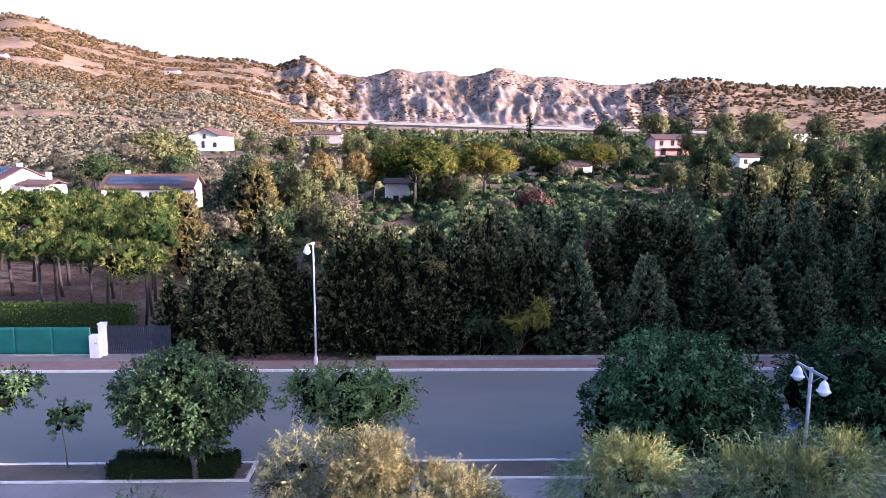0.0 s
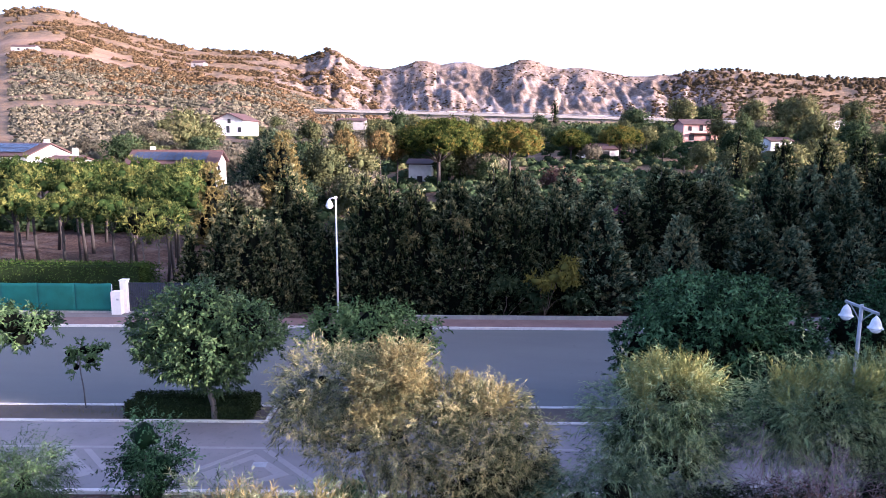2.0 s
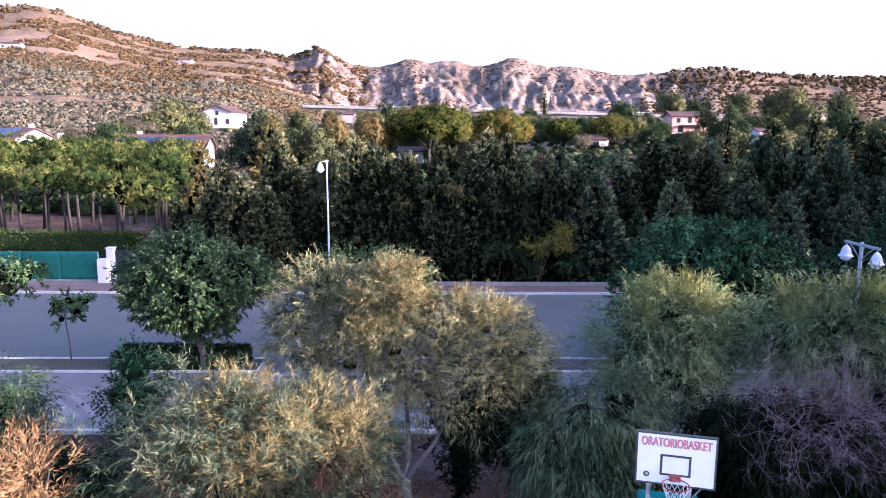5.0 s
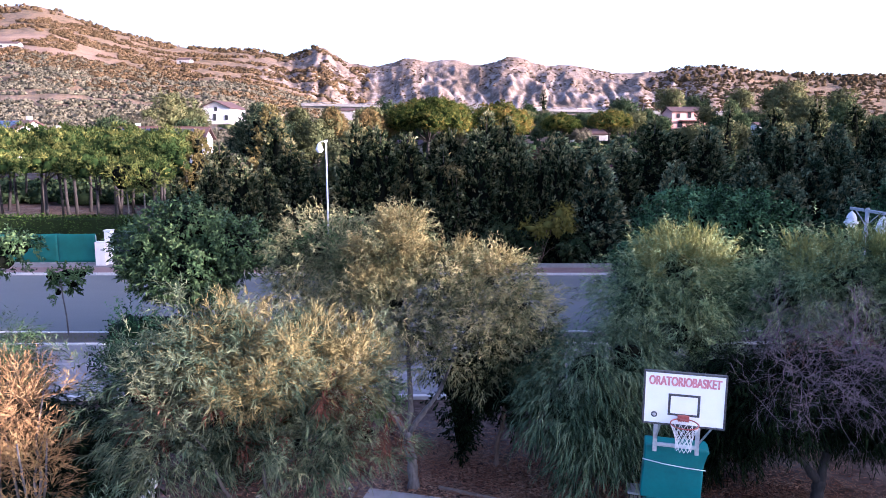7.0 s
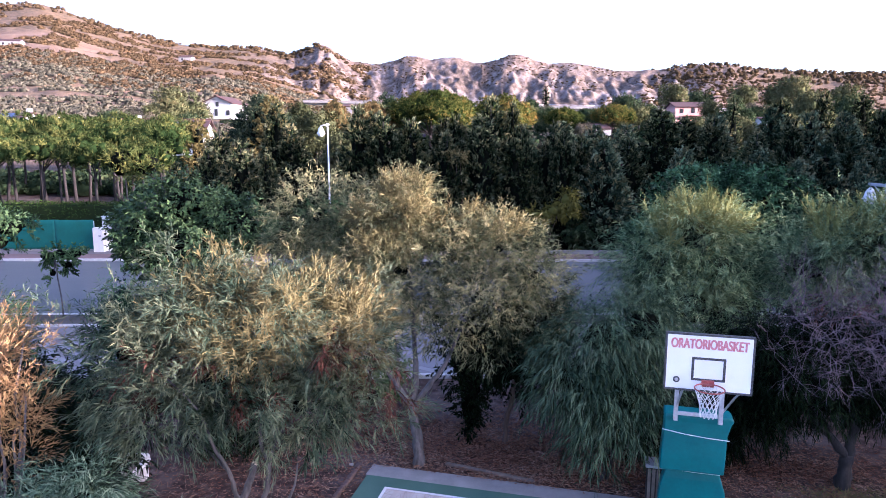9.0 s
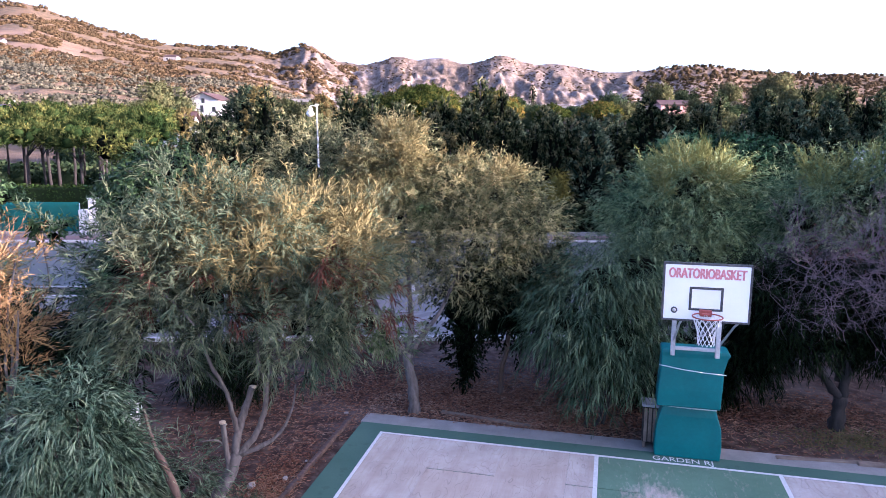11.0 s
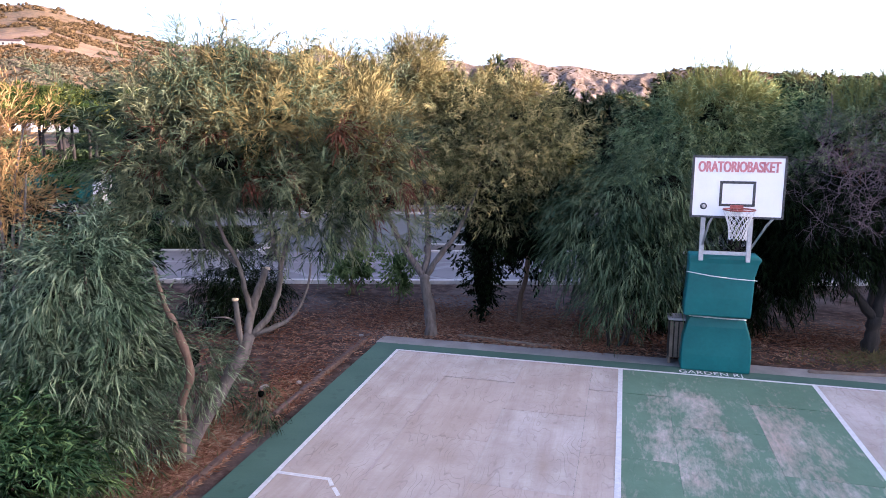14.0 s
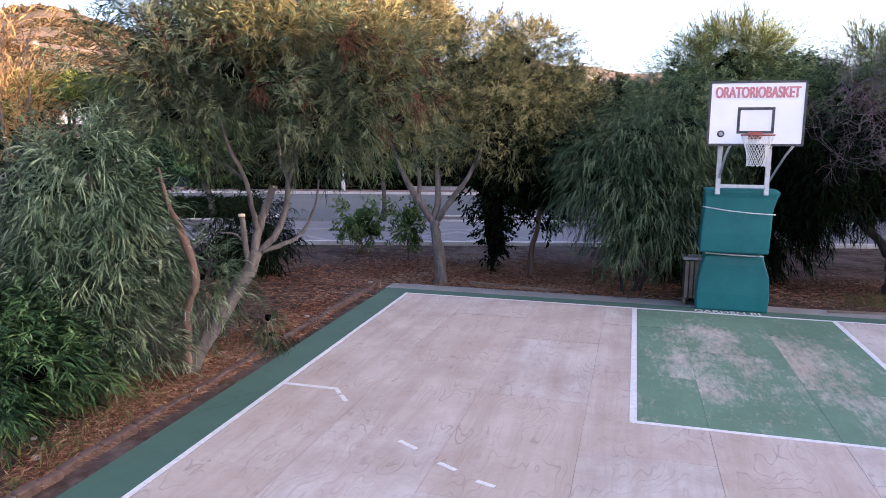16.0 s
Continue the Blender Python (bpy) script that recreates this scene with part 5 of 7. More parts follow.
# ---- conifer hedge and plantation across the street ----
def conifer_mesh(name, h, r, seed, boughs=620, per=13, length=0.24, width=0.085, power=0.6, tips=True):
    """Pointed crown of many small upswept plumes over a lumpy heart, near black in place of shade."""
    rng = np.random.default_rng(seed)

    def girth(t, w):
        lobes = 1 + 0.16 * np.sin(3 * w + 1.1 * t * h + seed) + 0.15 * np.sin(5 * w - 1.9 * t * h + 2 * seed) + 0.08 * np.sin(2.6 * t * h + 9 * w)
        return r * np.minimum((1 - t) ** power * 1.1, 0.72 + 1.2 * t) * lobes
    grid = np.linspace(0.0, 0.97, 200)
    weight = (1 - grid) ** (power * 0.8) + 0.15
    t = np.interp(rng.random(boughs), np.cumsum(weight) / weight.sum(), grid)
    w = rng.uniform(0, 2 * math.pi, boughs)
    D = np.stack([np.cos(w), np.sin(w), np.zeros(boughs)], 1)
    C = D * (girth(t, w) * rng.uniform(0.68, 1.04, boughs))[:, None]
    C[:, 2] = t * h * 0.95
    long = rng.uniform(0.36, 0.8, boughs) * (0.75 + 0.25 * (1 - t))
    A = unit(D * (0.8 * (1 - t) + 0.2)[:, None] + np.array([0, 0, 0.42]) + rng.normal(0, 0.28, (boughs, 3)))
    # each plume: a slim four-sided body, its end frayed with blades
    X = unit(np.cross(A, rng.normal(size=(boughs, 3))))
    Y = np.cross(A, X)
    rim = [math.pi / 2 * q for q in range(4)]
    pV, pN = [], []
    for along, girdle in ((0.0, 0.1), (0.4, 0.15), (0.9, 0.02)):
        for q in rim:
            out = X * math.cos(q) + Y * math.sin(q)
            pV.append(C + A * (long * along)[:, None] + out * (long * girdle * rng.uniform(0.75, 1.25, boughs))[:, None])
            pN.append(unit(out + A * 0.35))
    pV, pN = np.stack(pV, 1).reshape(-1, 3), np.stack(pN, 1).reshape(-1, 3)
    one = np.array([[4 * g + q, 4 * g + (q + 1) % 4, 4 * g + 4 + (q + 1) % 4, 4 * g + 4 + q] for g in range(2) for q in range(4)])
    pF = (one[None] + (np.arange(boughs) * 12)[:, None, None]).reshape(-1, 4)
    n = boughs * per
    Cr, Ar, lr, Dr = np.repeat(C, per, 0), np.repeat(A, per, 0), np.repeat(long, per), np.repeat(D, per, 0)
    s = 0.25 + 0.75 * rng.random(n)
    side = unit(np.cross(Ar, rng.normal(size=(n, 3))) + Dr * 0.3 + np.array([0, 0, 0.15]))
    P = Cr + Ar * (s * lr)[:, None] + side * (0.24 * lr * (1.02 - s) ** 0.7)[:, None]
    face = unit(side + np.array([0, 0, 0.2]))
    V, F, N = blades(P, Ar * 0.8 + side * 0.6 + rng.normal(0, 0.25, (n, 3)), length * rng.uniform(0.6, 1.35, n), width * rng.uniform(0.7, 1.3, n), 0.1, rng, face, 0.6, 1.0)
    m = len(F)
    plume = rng.random(boughs)
    # plumes toned darker towards base and body, painting the shade between them
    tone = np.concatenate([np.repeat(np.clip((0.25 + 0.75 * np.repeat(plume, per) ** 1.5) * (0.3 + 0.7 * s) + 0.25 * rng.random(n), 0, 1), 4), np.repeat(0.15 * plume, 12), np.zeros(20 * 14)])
    V, F, N = np.concatenate([V, pV]), np.concatenate([F, pF + len(V)]), np.concatenate([N, pN])
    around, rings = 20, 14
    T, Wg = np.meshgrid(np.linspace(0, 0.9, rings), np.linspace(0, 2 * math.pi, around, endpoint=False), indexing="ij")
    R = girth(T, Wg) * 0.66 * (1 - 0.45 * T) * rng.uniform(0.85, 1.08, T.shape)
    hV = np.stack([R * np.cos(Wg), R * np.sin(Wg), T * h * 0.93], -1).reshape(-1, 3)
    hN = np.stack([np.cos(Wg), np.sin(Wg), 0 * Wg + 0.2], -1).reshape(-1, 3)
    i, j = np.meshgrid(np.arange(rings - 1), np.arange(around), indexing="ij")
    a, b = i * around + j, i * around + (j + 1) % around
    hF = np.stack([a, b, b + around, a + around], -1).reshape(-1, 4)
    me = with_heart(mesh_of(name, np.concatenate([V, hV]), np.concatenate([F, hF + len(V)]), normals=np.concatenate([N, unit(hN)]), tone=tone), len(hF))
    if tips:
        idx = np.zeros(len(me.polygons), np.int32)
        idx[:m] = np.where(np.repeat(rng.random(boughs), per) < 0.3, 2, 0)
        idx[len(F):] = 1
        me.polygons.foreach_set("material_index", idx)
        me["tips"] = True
    return me


def conifer_kind(label, mat, h, r, seed, name="conifer", **k):
    root = thing(name, (0, 0, 0), label, "tree", "conifers of the hedge")
    part("trunk", tube([(0, 0, -0.1), (0.03, 0, h * 0.4), (0, 0, h * 0.93)], [0.16, 0.11, 0.02], 7), "bark_dark", root)
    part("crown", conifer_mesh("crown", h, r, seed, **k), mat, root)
    return root


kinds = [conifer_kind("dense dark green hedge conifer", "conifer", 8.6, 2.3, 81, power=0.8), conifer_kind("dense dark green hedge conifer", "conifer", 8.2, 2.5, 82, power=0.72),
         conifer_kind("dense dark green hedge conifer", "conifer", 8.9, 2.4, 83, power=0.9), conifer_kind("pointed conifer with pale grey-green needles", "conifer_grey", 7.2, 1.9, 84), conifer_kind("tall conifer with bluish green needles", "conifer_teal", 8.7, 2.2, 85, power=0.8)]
used = set()


def settle(kind, m):
    if kind.name in used:
        s = kind.scale
        return copy_thing(kind, m @ Matrix.Diagonal((1 / s.x, 1 / s.y, 1 / s.z, 1)))
    used.add(kind.name)
    kind.matrix_world = m
    return kind


def plant(kind, x, y, scale, tall=1.0, wide=1.0):
    """Sets a copy of a kind, or the kind itself the first time."""
    z = float(height(x, y)) + 0.02
    m = Matrix.Translation((x, y, z)) @ pose(0, 0, 0, 0, 0, RNG.uniform(0, 360)) @ Matrix.Diagonal((scale * wide, scale * wide, scale * tall, 1))
    return settle(kind, m)


def plant_top(kind, x, y, top, wide=1.0):
    """A copy scaled so that its top comes to a given height."""
    g = float(height(x, y))
    natural = max(v.co.z for c in kind.children if c.name.startswith("crown") for v in c.data.vertices)
    s = (top - g) / natural
    m = Matrix.Translation((x, y, g)) @ pose(0, 0, 0, 0, 0, RNG.uniform(0, 360)) @ Matrix.Diagonal((s * wide, s * wide, s, 1))
    return settle(kind, m)


def hedge_row(x0, x1, v, step, low, high, pick, jitter=0.35):
    x = x0
    while x < x1:
        y = v + x * math.tan(S_ANG) + RNG.normal(0, jitter)
        k = kinds[pick[RNG.integers(len(pick))]]
        plant(k, x, y, RNG.uniform(low * 0.86, high * 1.06) / 8.5, 1.0, RNG.uniform(0.72, 1.0))
        x += step * RNG.uniform(0.8, 1.2)


hedge_row(-20.8, -14.5, 46.6, 1.9, 6.2, 7.6, (0, 1, 2))
hedge_row(-14.0, -10.0, 46.6, 1.9, 5.4, 6.2, (0, 1, 1))
hedge_row(-9.3, 1.0, 46.6, 2.0, 7.4, 9.0, (0, 1, 2, 1))
hedge_row(-8.6, 6.0, 49.2, 2.4, 7.6, 8.9, (0, 2, 2))
hedge_row(24.0, 33.0, 48.0, 2.8, 5.8, 7.6, (0, 2, 3, 4))
hedge_row(24.5, 36.0, 52.0, 3.0, 7.8, 9.2, (2, 3, 4))
hedge_row(26.0, 40.0, 57.0, 3.4, 8.2, 9.8, (2, 4, 4))
hedge_row(33.0, 46.0, 63.0, 3.8, 8.8, 10.4, (2, 4, 3, 4))
hedge_row(25.0, 52.0, 69.0, 4.2, 8.8, 10.6, (2, 4, 4))
hedge_row(31.0, 60.0, 80.0, 4.8, 8.8, 11.0, (2, 4, 4))
SIZES = ((8.6, 2.1), (8.2, 2.3), (8.9, 2.2), (7.2, 1.9), (8.7, 2.2))


def stand(k, x, y, tall, radius):
    """A conifer of a kind, brought to a height and a radius."""
    h, r = SIZES[k]
    return plant(kinds[k], x, y, tall / h, 1.0, (radius / r) / (tall / h))


for k, x, y, tall, radius in ((0, -0.9, 48.0, 10.2, 2.2), (1, 1.3, 46.9, 7.5, 1.5), (0, 2.7, 47.6, 7.2, 1.6), (1, 3.8, 46.8, 7.8, 1.5), (0, 5.0, 47.8, 7.7, 1.7), (3, 6.3, 46.7, 7.4, 1.9), (3, 9.1, 46.9, 4.8, 1.0),
                              (3, 11.6, 48.0, 6.7, 1.5), (4, 13.1, 47.4, 3.8, 0.9), (3, 16.6, 48.4, 6.6, 1.9), (0, 17.2, 51.0, 8.0, 1.8), (2, 20.2, 53.0, 9.2, 1.9), (3, 21.1, 49.6, 7.1, 1.7), (2, 23.8, 54.0, 8.8, 1.7), (3, 22.9, 48.4, 5.9, 1.4),
                              (3, 18.8, 48.0, 6.0, 1.6), (0, 14.6, 50.0, 6.2, 1.6), (0, 12.1, 57.0, 9.9, 2.6), (0, 9.4, 55.0, 7.4, 2.0), (2, 16.1, 57.0, 9.4, 2.4), (4, 22.3, 62.0, 10.2, 2.5), (4, 26.2, 64.0, 9.9, 2.4), (0, 14.6, 60.0, 9.2, 2.6),
                              (4, 18.6, 64.0, 9.5, 2.4), (4, 30.0, 66.0, 9.8, 2.4), (4, 2.0, 66.0, 8.6, 2.4), (4, 5.7, 68.0, 8.8, 2.6), (4, 8.1, 64.0, 8.6, 2.5), (4, 11.0, 66.0, 8.6, 2.6), (4, 5.0, 60.0, 7.2, 2.2), (4, 8.0, 59.0, 6.8, 2.0), (0, 7.0, 53.0, 6.4, 1.7),
                              (0, -15.6, 49.4, 10.0, 2.0), (2, -19.6, 49.0, 8.2, 2.1), (0, -14.4, 48.6, 8.2, 2.0), (2, -5.9, 48.0, 8.4, 1.6), (2, -8.4, 48.2, 9.2, 1.6), (2, -3.2, 47.6, 9.3, 1.6), (2, 0.6, 51.5, 10.4, 1.3), (4, 15.0, 68.0, 9.0, 2.4), (4, 20.0, 70.0, 9.4, 2.4)):
    stand(k, x, y, tall, radius)
big = conifer_kind("large broad dark green conifer above the hedge", "conifer_dusk", 11.6, 6.6, 87, boughs=4200, per=20, length=0.17, width=0.055, power=0.8, tips=False)
plant(big, -30.6, 90.0, 1.0)
golden = conifer_kind("narrow conifer with golden tipped needles", "gold_conifer", 9.2, 2.1, 88, boughs=520, power=0.55, tips=False)
plant(golden, -30.0, 69.4, 0.95)
# second gold copy, added for the big conifer's sunlit right side
plant(golden, -27.6, 85.5, 1.22)
cyp = conifer_kind("slim dark green columnar cypress", "conifer", 9.5, 0.85, 89, "cypress", boughs=200, power=0.4)
plant(cyp, 37.5, 118, 1.15)
plant(cyp, 17.5, 262, 1.5)
shrub("yellow_shrub", (2.6, 44.7, 0), [(0.5, -0.2, 2.7, 0.8, 0.5, 0.6), (1.2, -0.2, 3.4, 0.6, 0.4, 0.6), (-0.6, -0.2, 2.5, 0.7, 0.4, 0.4), (1.4, -0.1, 2.7, 0.5, 0.4, 0.4)], "yellow-leaved shrub growing out of the hedge", "yellow", 91, 300, 9, 0.22, 0.08, 0.3, 3)
shrub("green_shrub", (0.2, 44.8, 0), [(0.0, 0.0, 2.1, 1.2, 0.5, 0.7), (1.5, 0, 1.4, 0.9, 0.5, 0.7), (4.6, 0, 1.5, 0.9, 0.5, 0.8)], "light green shrub in front of the hedge", "wood_green", 92, 380, 9, 0.22, 0.08, 0.3, 3)
# sun flecks on the hedge, added as small clumps of gold leaves
for x, z, r in ((-6.2, 5.0, 0.4), (-3.9, 4.0, 0.45), (-2.95, 6.1, 0.35)):
    shrub("golden_shrub", (x, 45.35, 0), [(0.0, 0.0, z, r, 0.3, r), (r * 0.7, 0.1, z - r, r * 0.7, 0.25, r * 0.7)], "added gold leaf clump standing for a sun fleck", "sun_tinted_gold", int(900 + 10 * z), 70, 8, 0.2, 0.07, 0.3, 2)
shrub("bougainvillea", (9.6, 60.5, 0), [(0.0, 0.0, 5.3, 0.4, 0.35, 0.25), (0.5, 0, 5.0, 0.25, 0.25, 0.2)], "magenta flowering bougainvillea behind the conifers", "magenta", 93, 60, 8, 0.25, 0.15, 0.2, 3)


def pine_kind(seed, mat, label, name="stone_pine", trunk=4.2, r=2.1, high=1.8, sprays=1000, length=0.24, width=0.05, thick=0.13, group="stone pines", lobes=12):
    root = thing(name, (0, 0, 0), label, "tree", group)
    rng = np.random.default_rng(seed)
    lean = rng.normal(0, 0.12, 2)
    part("trunk", tube([(0, 0, -0.1), (lean[0], lean[1], trunk * 0.5), (lean[0] * 1.6, lean[1], trunk)], [thick, thick * 0.8, thick * 0.7], 8), "bark_dark", root)
    balls = []
    for i in range(lobes):
        w, d = i * 2.4 + rng.uniform(0, 0.4), 0.8 * math.sqrt(i / lobes)
        girth = r * 1.02 / lobes ** 0.42 * rng.uniform(0.85, 1.15)
        b = (d * r * math.cos(w), d * r * math.sin(w), trunk + high * (0.25 + 0.85 * (1 - d * d)) * rng.uniform(0.92, 1.08), girth, girth, high * 0.36)
        balls.append(b)
        if i % 3 == 0:
            part("limb", tube(bent((lean[0] * 1.6, lean[1], trunk - 0.1), b[:3], 4, 0.05, rng), list(np.linspace(thick * 0.5, 0.02, 4)), 5), "bark_dark", root)
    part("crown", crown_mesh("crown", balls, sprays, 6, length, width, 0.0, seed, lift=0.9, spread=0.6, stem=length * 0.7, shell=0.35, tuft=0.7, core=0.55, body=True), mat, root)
    return root


pines = [pine_kind(101, "stone_pine", "young stone pine with bright green rounded crown", r=1.9, high=1.6), pine_kind(102, "stone_pine", "young stone pine with bright green rounded crown", trunk=3.9, r=1.95, high=1.9),
         pine_kind(103, "stone_pine", "young stone pine with bright green rounded crown", trunk=4.8, r=1.9)]
for row in range(6):
    for k in range(9):
        x = -24.8 - k * 4.7 - 1.9 * row + RNG.normal(0, 0.5)
        y = 49.3 + row * 5.0 + k * 0.35 + RNG.normal(0, 0.6)
        plant_top(pines[RNG.integers(3)], x, y, (7.7, 8.3, 9.2, 9.6, 9.5, 9.3)[row] * RNG.uniform(0.93, 1.04), 0.98)
forked = thing("forked_pine", (-25.0, 47.6, 0), "young pine with a pale forked trunk", "tree", "stone pines")
limbs(forked, [([(0, 0, -0.1), (-0.1, 0, 0.9), (-0.6, 0, 1.6), (-0.75, 0, 4.3)], 0.09, 0.05), ([(0, 0, 0.4), (0.35, 0, 1.4), (0.5, 0, 4.2)], 0.08, 0.05)], "bark_grey")
part("crown", crown_mesh("crown", [(-0.7, 0, 5.3, 1.5, 1.4, 1.2), (0.7, 0.1, 5.2, 1.5, 1.4, 1.3), (0, 0.3, 5.9, 1.2, 1.2, 0.9)], 800, 6, 0.3, 0.045, 0.0, 104, lift=0.9, stem=0.2), "stone_pine", forked)


def leafy_box(size, seed, count, length=0.09, width=0.05):
    """A clipped hedge: leaves over and inside a rounded block."""
    rng = np.random.default_rng(seed)
    P = rng.uniform(-0.5, 0.5, (count, 3))
    face = rng.integers(0, 5, count)
    for ax, f, v in ((0, 0, -0.5), (0, 1, 0.5), (1, 2, -0.5), (1, 3, 0.5), (2, 4, 0.5)):
        P[face == f, ax] = v + rng.normal(0, 0.012, (face == f).sum())
    P = P * np.array(size)
    P[:, 2] += size[2] / 2
    N = np.zeros((count, 3))
    N[:, 0] = np.where(face == 0, -1, np.where(face == 1, 1, 0))
    N[:, 1] = np.where(face == 2, -1, np.where(face == 3, 1, 0))
    N[:, 2] = np.where(face == 4, 1, 0.2)
    P += N * rng.normal(0, 0.035, (count, 1))
    return blades(P, N * 0.6 + rng.normal(0, 0.8, (count, 3)), length * rng.uniform(0.6, 1.4, count), width * rng.uniform(0.7, 1.3, count), 0.1, rng, unit(N + rng.normal(0, 0.35, (count, 3))))


def clipped_hedge(u0, u1, v0, v1, high, label, mat, seed, count, length=0.09, width=0.05, z=0.0):
    p = street((u0 + u1) / 2, (v0 + v1) / 2)
    root = thing("clipped_hedge", (p.x, p.y, z), label, "hedge", turn=math.degrees(S_ANG))
    size = (u1 - u0, v1 - v0, high)
    part("core", box((size[0] - 0.12, size[1] - 0.12, high - 0.08), (0, 0, 0), 0.05), "box_hedge", root)
    V, F, N = leafy_box(size, seed, count, length, width)
    part("foliage", mesh_of("foliage", V, F, normals=N, tone=np.repeat(np.random.default_rng(seed).random(count), 4)), mat, root)
    return root


clipped_hedge(-60, -20.7, 47.3, 48.9, 2.75, "long clipped bright green hedge behind the fence", "privet", 111, 22000, 0.16, 0.07)
clipped_hedge(-12.75, -7.85, 27.62, 28.1, 0.72, "low clipped box hedge round a street tree", "box_hedge", 112, 9000)
clipped_hedge(-12.75, -7.85, 28.6, 29.02, 0.72, "low clipped box hedge round a street tree", "box_hedge", 113, 9000)
clipped_hedge(-8.3, -7.8, 28.1, 28.6, 0.71, "low clipped box hedge end beside the kerb", "box_hedge", 114, 1800)


# ---- fence and gate ----
def net_fence():
    root = thing("net_fence", (0, 0, 0), "fence covered with taut green shade netting", "fence")
    for i in range(15):
        u = -21.4 - i * 2.4
        p = street(u, 44.75)
        post = part("post", tube([(0, 0, 0), (0, 0, 1.88)], 0.03, 8), "galvanised", root)
        post.matrix_local = pose(p.x, p.y, 0.1)
        n, k = 14, 7
        V, F = [], []
        for a in range(n + 1):
            for c in range(k + 1):
                q = street(u - 2.4 * a / n, 44.70 - 0.035 * math.sin(math.pi * a / n) * math.sin(math.pi * c / k) + 0.006 * math.sin(5 * a + 3 * c + i))
                V.append((q.x, q.y, 0.16 + 1.9 * c / k - (0.03 * math.sin(math.pi * a / n) if c == k else 0)))
        for a in range(n):
            for c in range(k):
                F.append((a * (k + 1) + c, (a + 1) * (k + 1) + c, (a + 1) * (k + 1) + c + 1, a * (k + 1) + c + 1))
        net = part("netting", mesh_of("netting", V, F, True), "green_cloth", root)
        mod = net.modifiers.new("thick", "SOLIDIFY")
        mod.thickness = 0.006
    plinth = part("plinth", box((36, 0.2, 0.18), (0, 0, 0), 0.01), "concrete", root)
    q = street(-39.2, 44.75)
    plinth.matrix_local = pose(q.x, q.y, 0.05, 0, 0, math.degrees(S_ANG))
    return root


net_fence()


def gate():
    p = street(-20.75, 44.75)
    pil = thing("gate_pillar", (p.x, p.y, 0.1), "white plastered stepped gate pillar", "gate pillar", turn=math.degrees(S_ANG))
    part("pillar", box((0.42, 0.5, 2.12), (0.12, 0.15, 0), 0.02), "plaster", pil)
    part("block", box((0.62, 0.55, 1.5), (-0.18, -0.3, 0), 0.02), "plaster", pil)
    part("cap", box((0.5, 0.58, 0.06), (0.12, 0.15, 2.12), 0.015), "plaster", pil)
    part("letter_box", box((0.16, 0.03, 0.12), (-0.05, -0.59, 0.95), 0.008), "grey_metal", pil, "small grey box on the pillar")
    g = street(-18.4, 45.0)
    gt = thing("sliding_gate", (g.x, g.y, 0.12), "closed dark blue slatted steel gate", "gate", turn=math.degrees(S_ANG))
    for z in (0.05, 0.95, 1.85):
        part("rail", box((4.1, 0.05, 0.08), (0, 0, z), 0.008), "dark_gate", gt)
    bm = box((0.09, 0.03, 1.84), (0, 0, 0), 0.005)
    me = bpy.data.meshes.new("slat")
    bm.to_mesh(me)
    bm.free()
    for i in range(34):
        part("slat", me, "dark_gate", gt).location = (-1.98 + i * 0.12, 0.0, 0.08)
    for x in (-2.06, 2.06):
        part("stile", box((0.07, 0.06, 1.95), (x, 0, 0.03), 0.008), "dark_gate", gt)
    return gt


gate()


# ---- street lamps ----
def lantern(parent, at, mat="frost_glass", s=1.0):
    cup = part("shade", lathe([(0.025 * s, 0.36 * s), (0.05 * s, 0.33 * s), (0.1 * s, 0.28 * s), (0.14 * s, 0.19 * s), (0.165 * s, 0.08 * s), (0.19 * s, 0.02 * s), (0.23 * s, -0.01 * s), (0.23 * s, -0.035 * s)], 18), "white_paint", parent, "white bell-shaped shade")
    cup.location = at
    glass = part("diffuser", lathe([(0.18 * s, -0.035 * s), (0.16 * s, -0.1 * s), (0.1 * s, -0.165 * s), (0.02 * s, -0.185 * s)], 18), mat, cup, "pale frosted glass bowl")
    return cup


def single_lamp():
    root = thing("street_lamp", (-10.25, 41.95, 0.12), "tall white street lamp with one hanging lantern", "street lamp")
    part("pole", tube([(0, 0, 0), (0, 0, 3.5), (-0.03, 0, 7.75)], [0.065, 0.055, 0.042], 12), "white_paint", root)
    part("base", lathe([(0.12, 0), (0.12, 0.5), (0.09, 0.56)], 14), "white_paint", root)
    part("arm", tube([(-0.03, 0, 7.65), (-0.2, -0.05, 7.72), (-0.42, -0.1, 7.66)], 0.028, 8), "white_paint", root)
    part("cap", box((0.2, 0.12, 0.1), (-0.03, 0, 7.7), 0.02), "white_paint", root)
    lantern(root, (-0.4, -0.1, 7.25), s=1.1)
    return root


single_lamp()


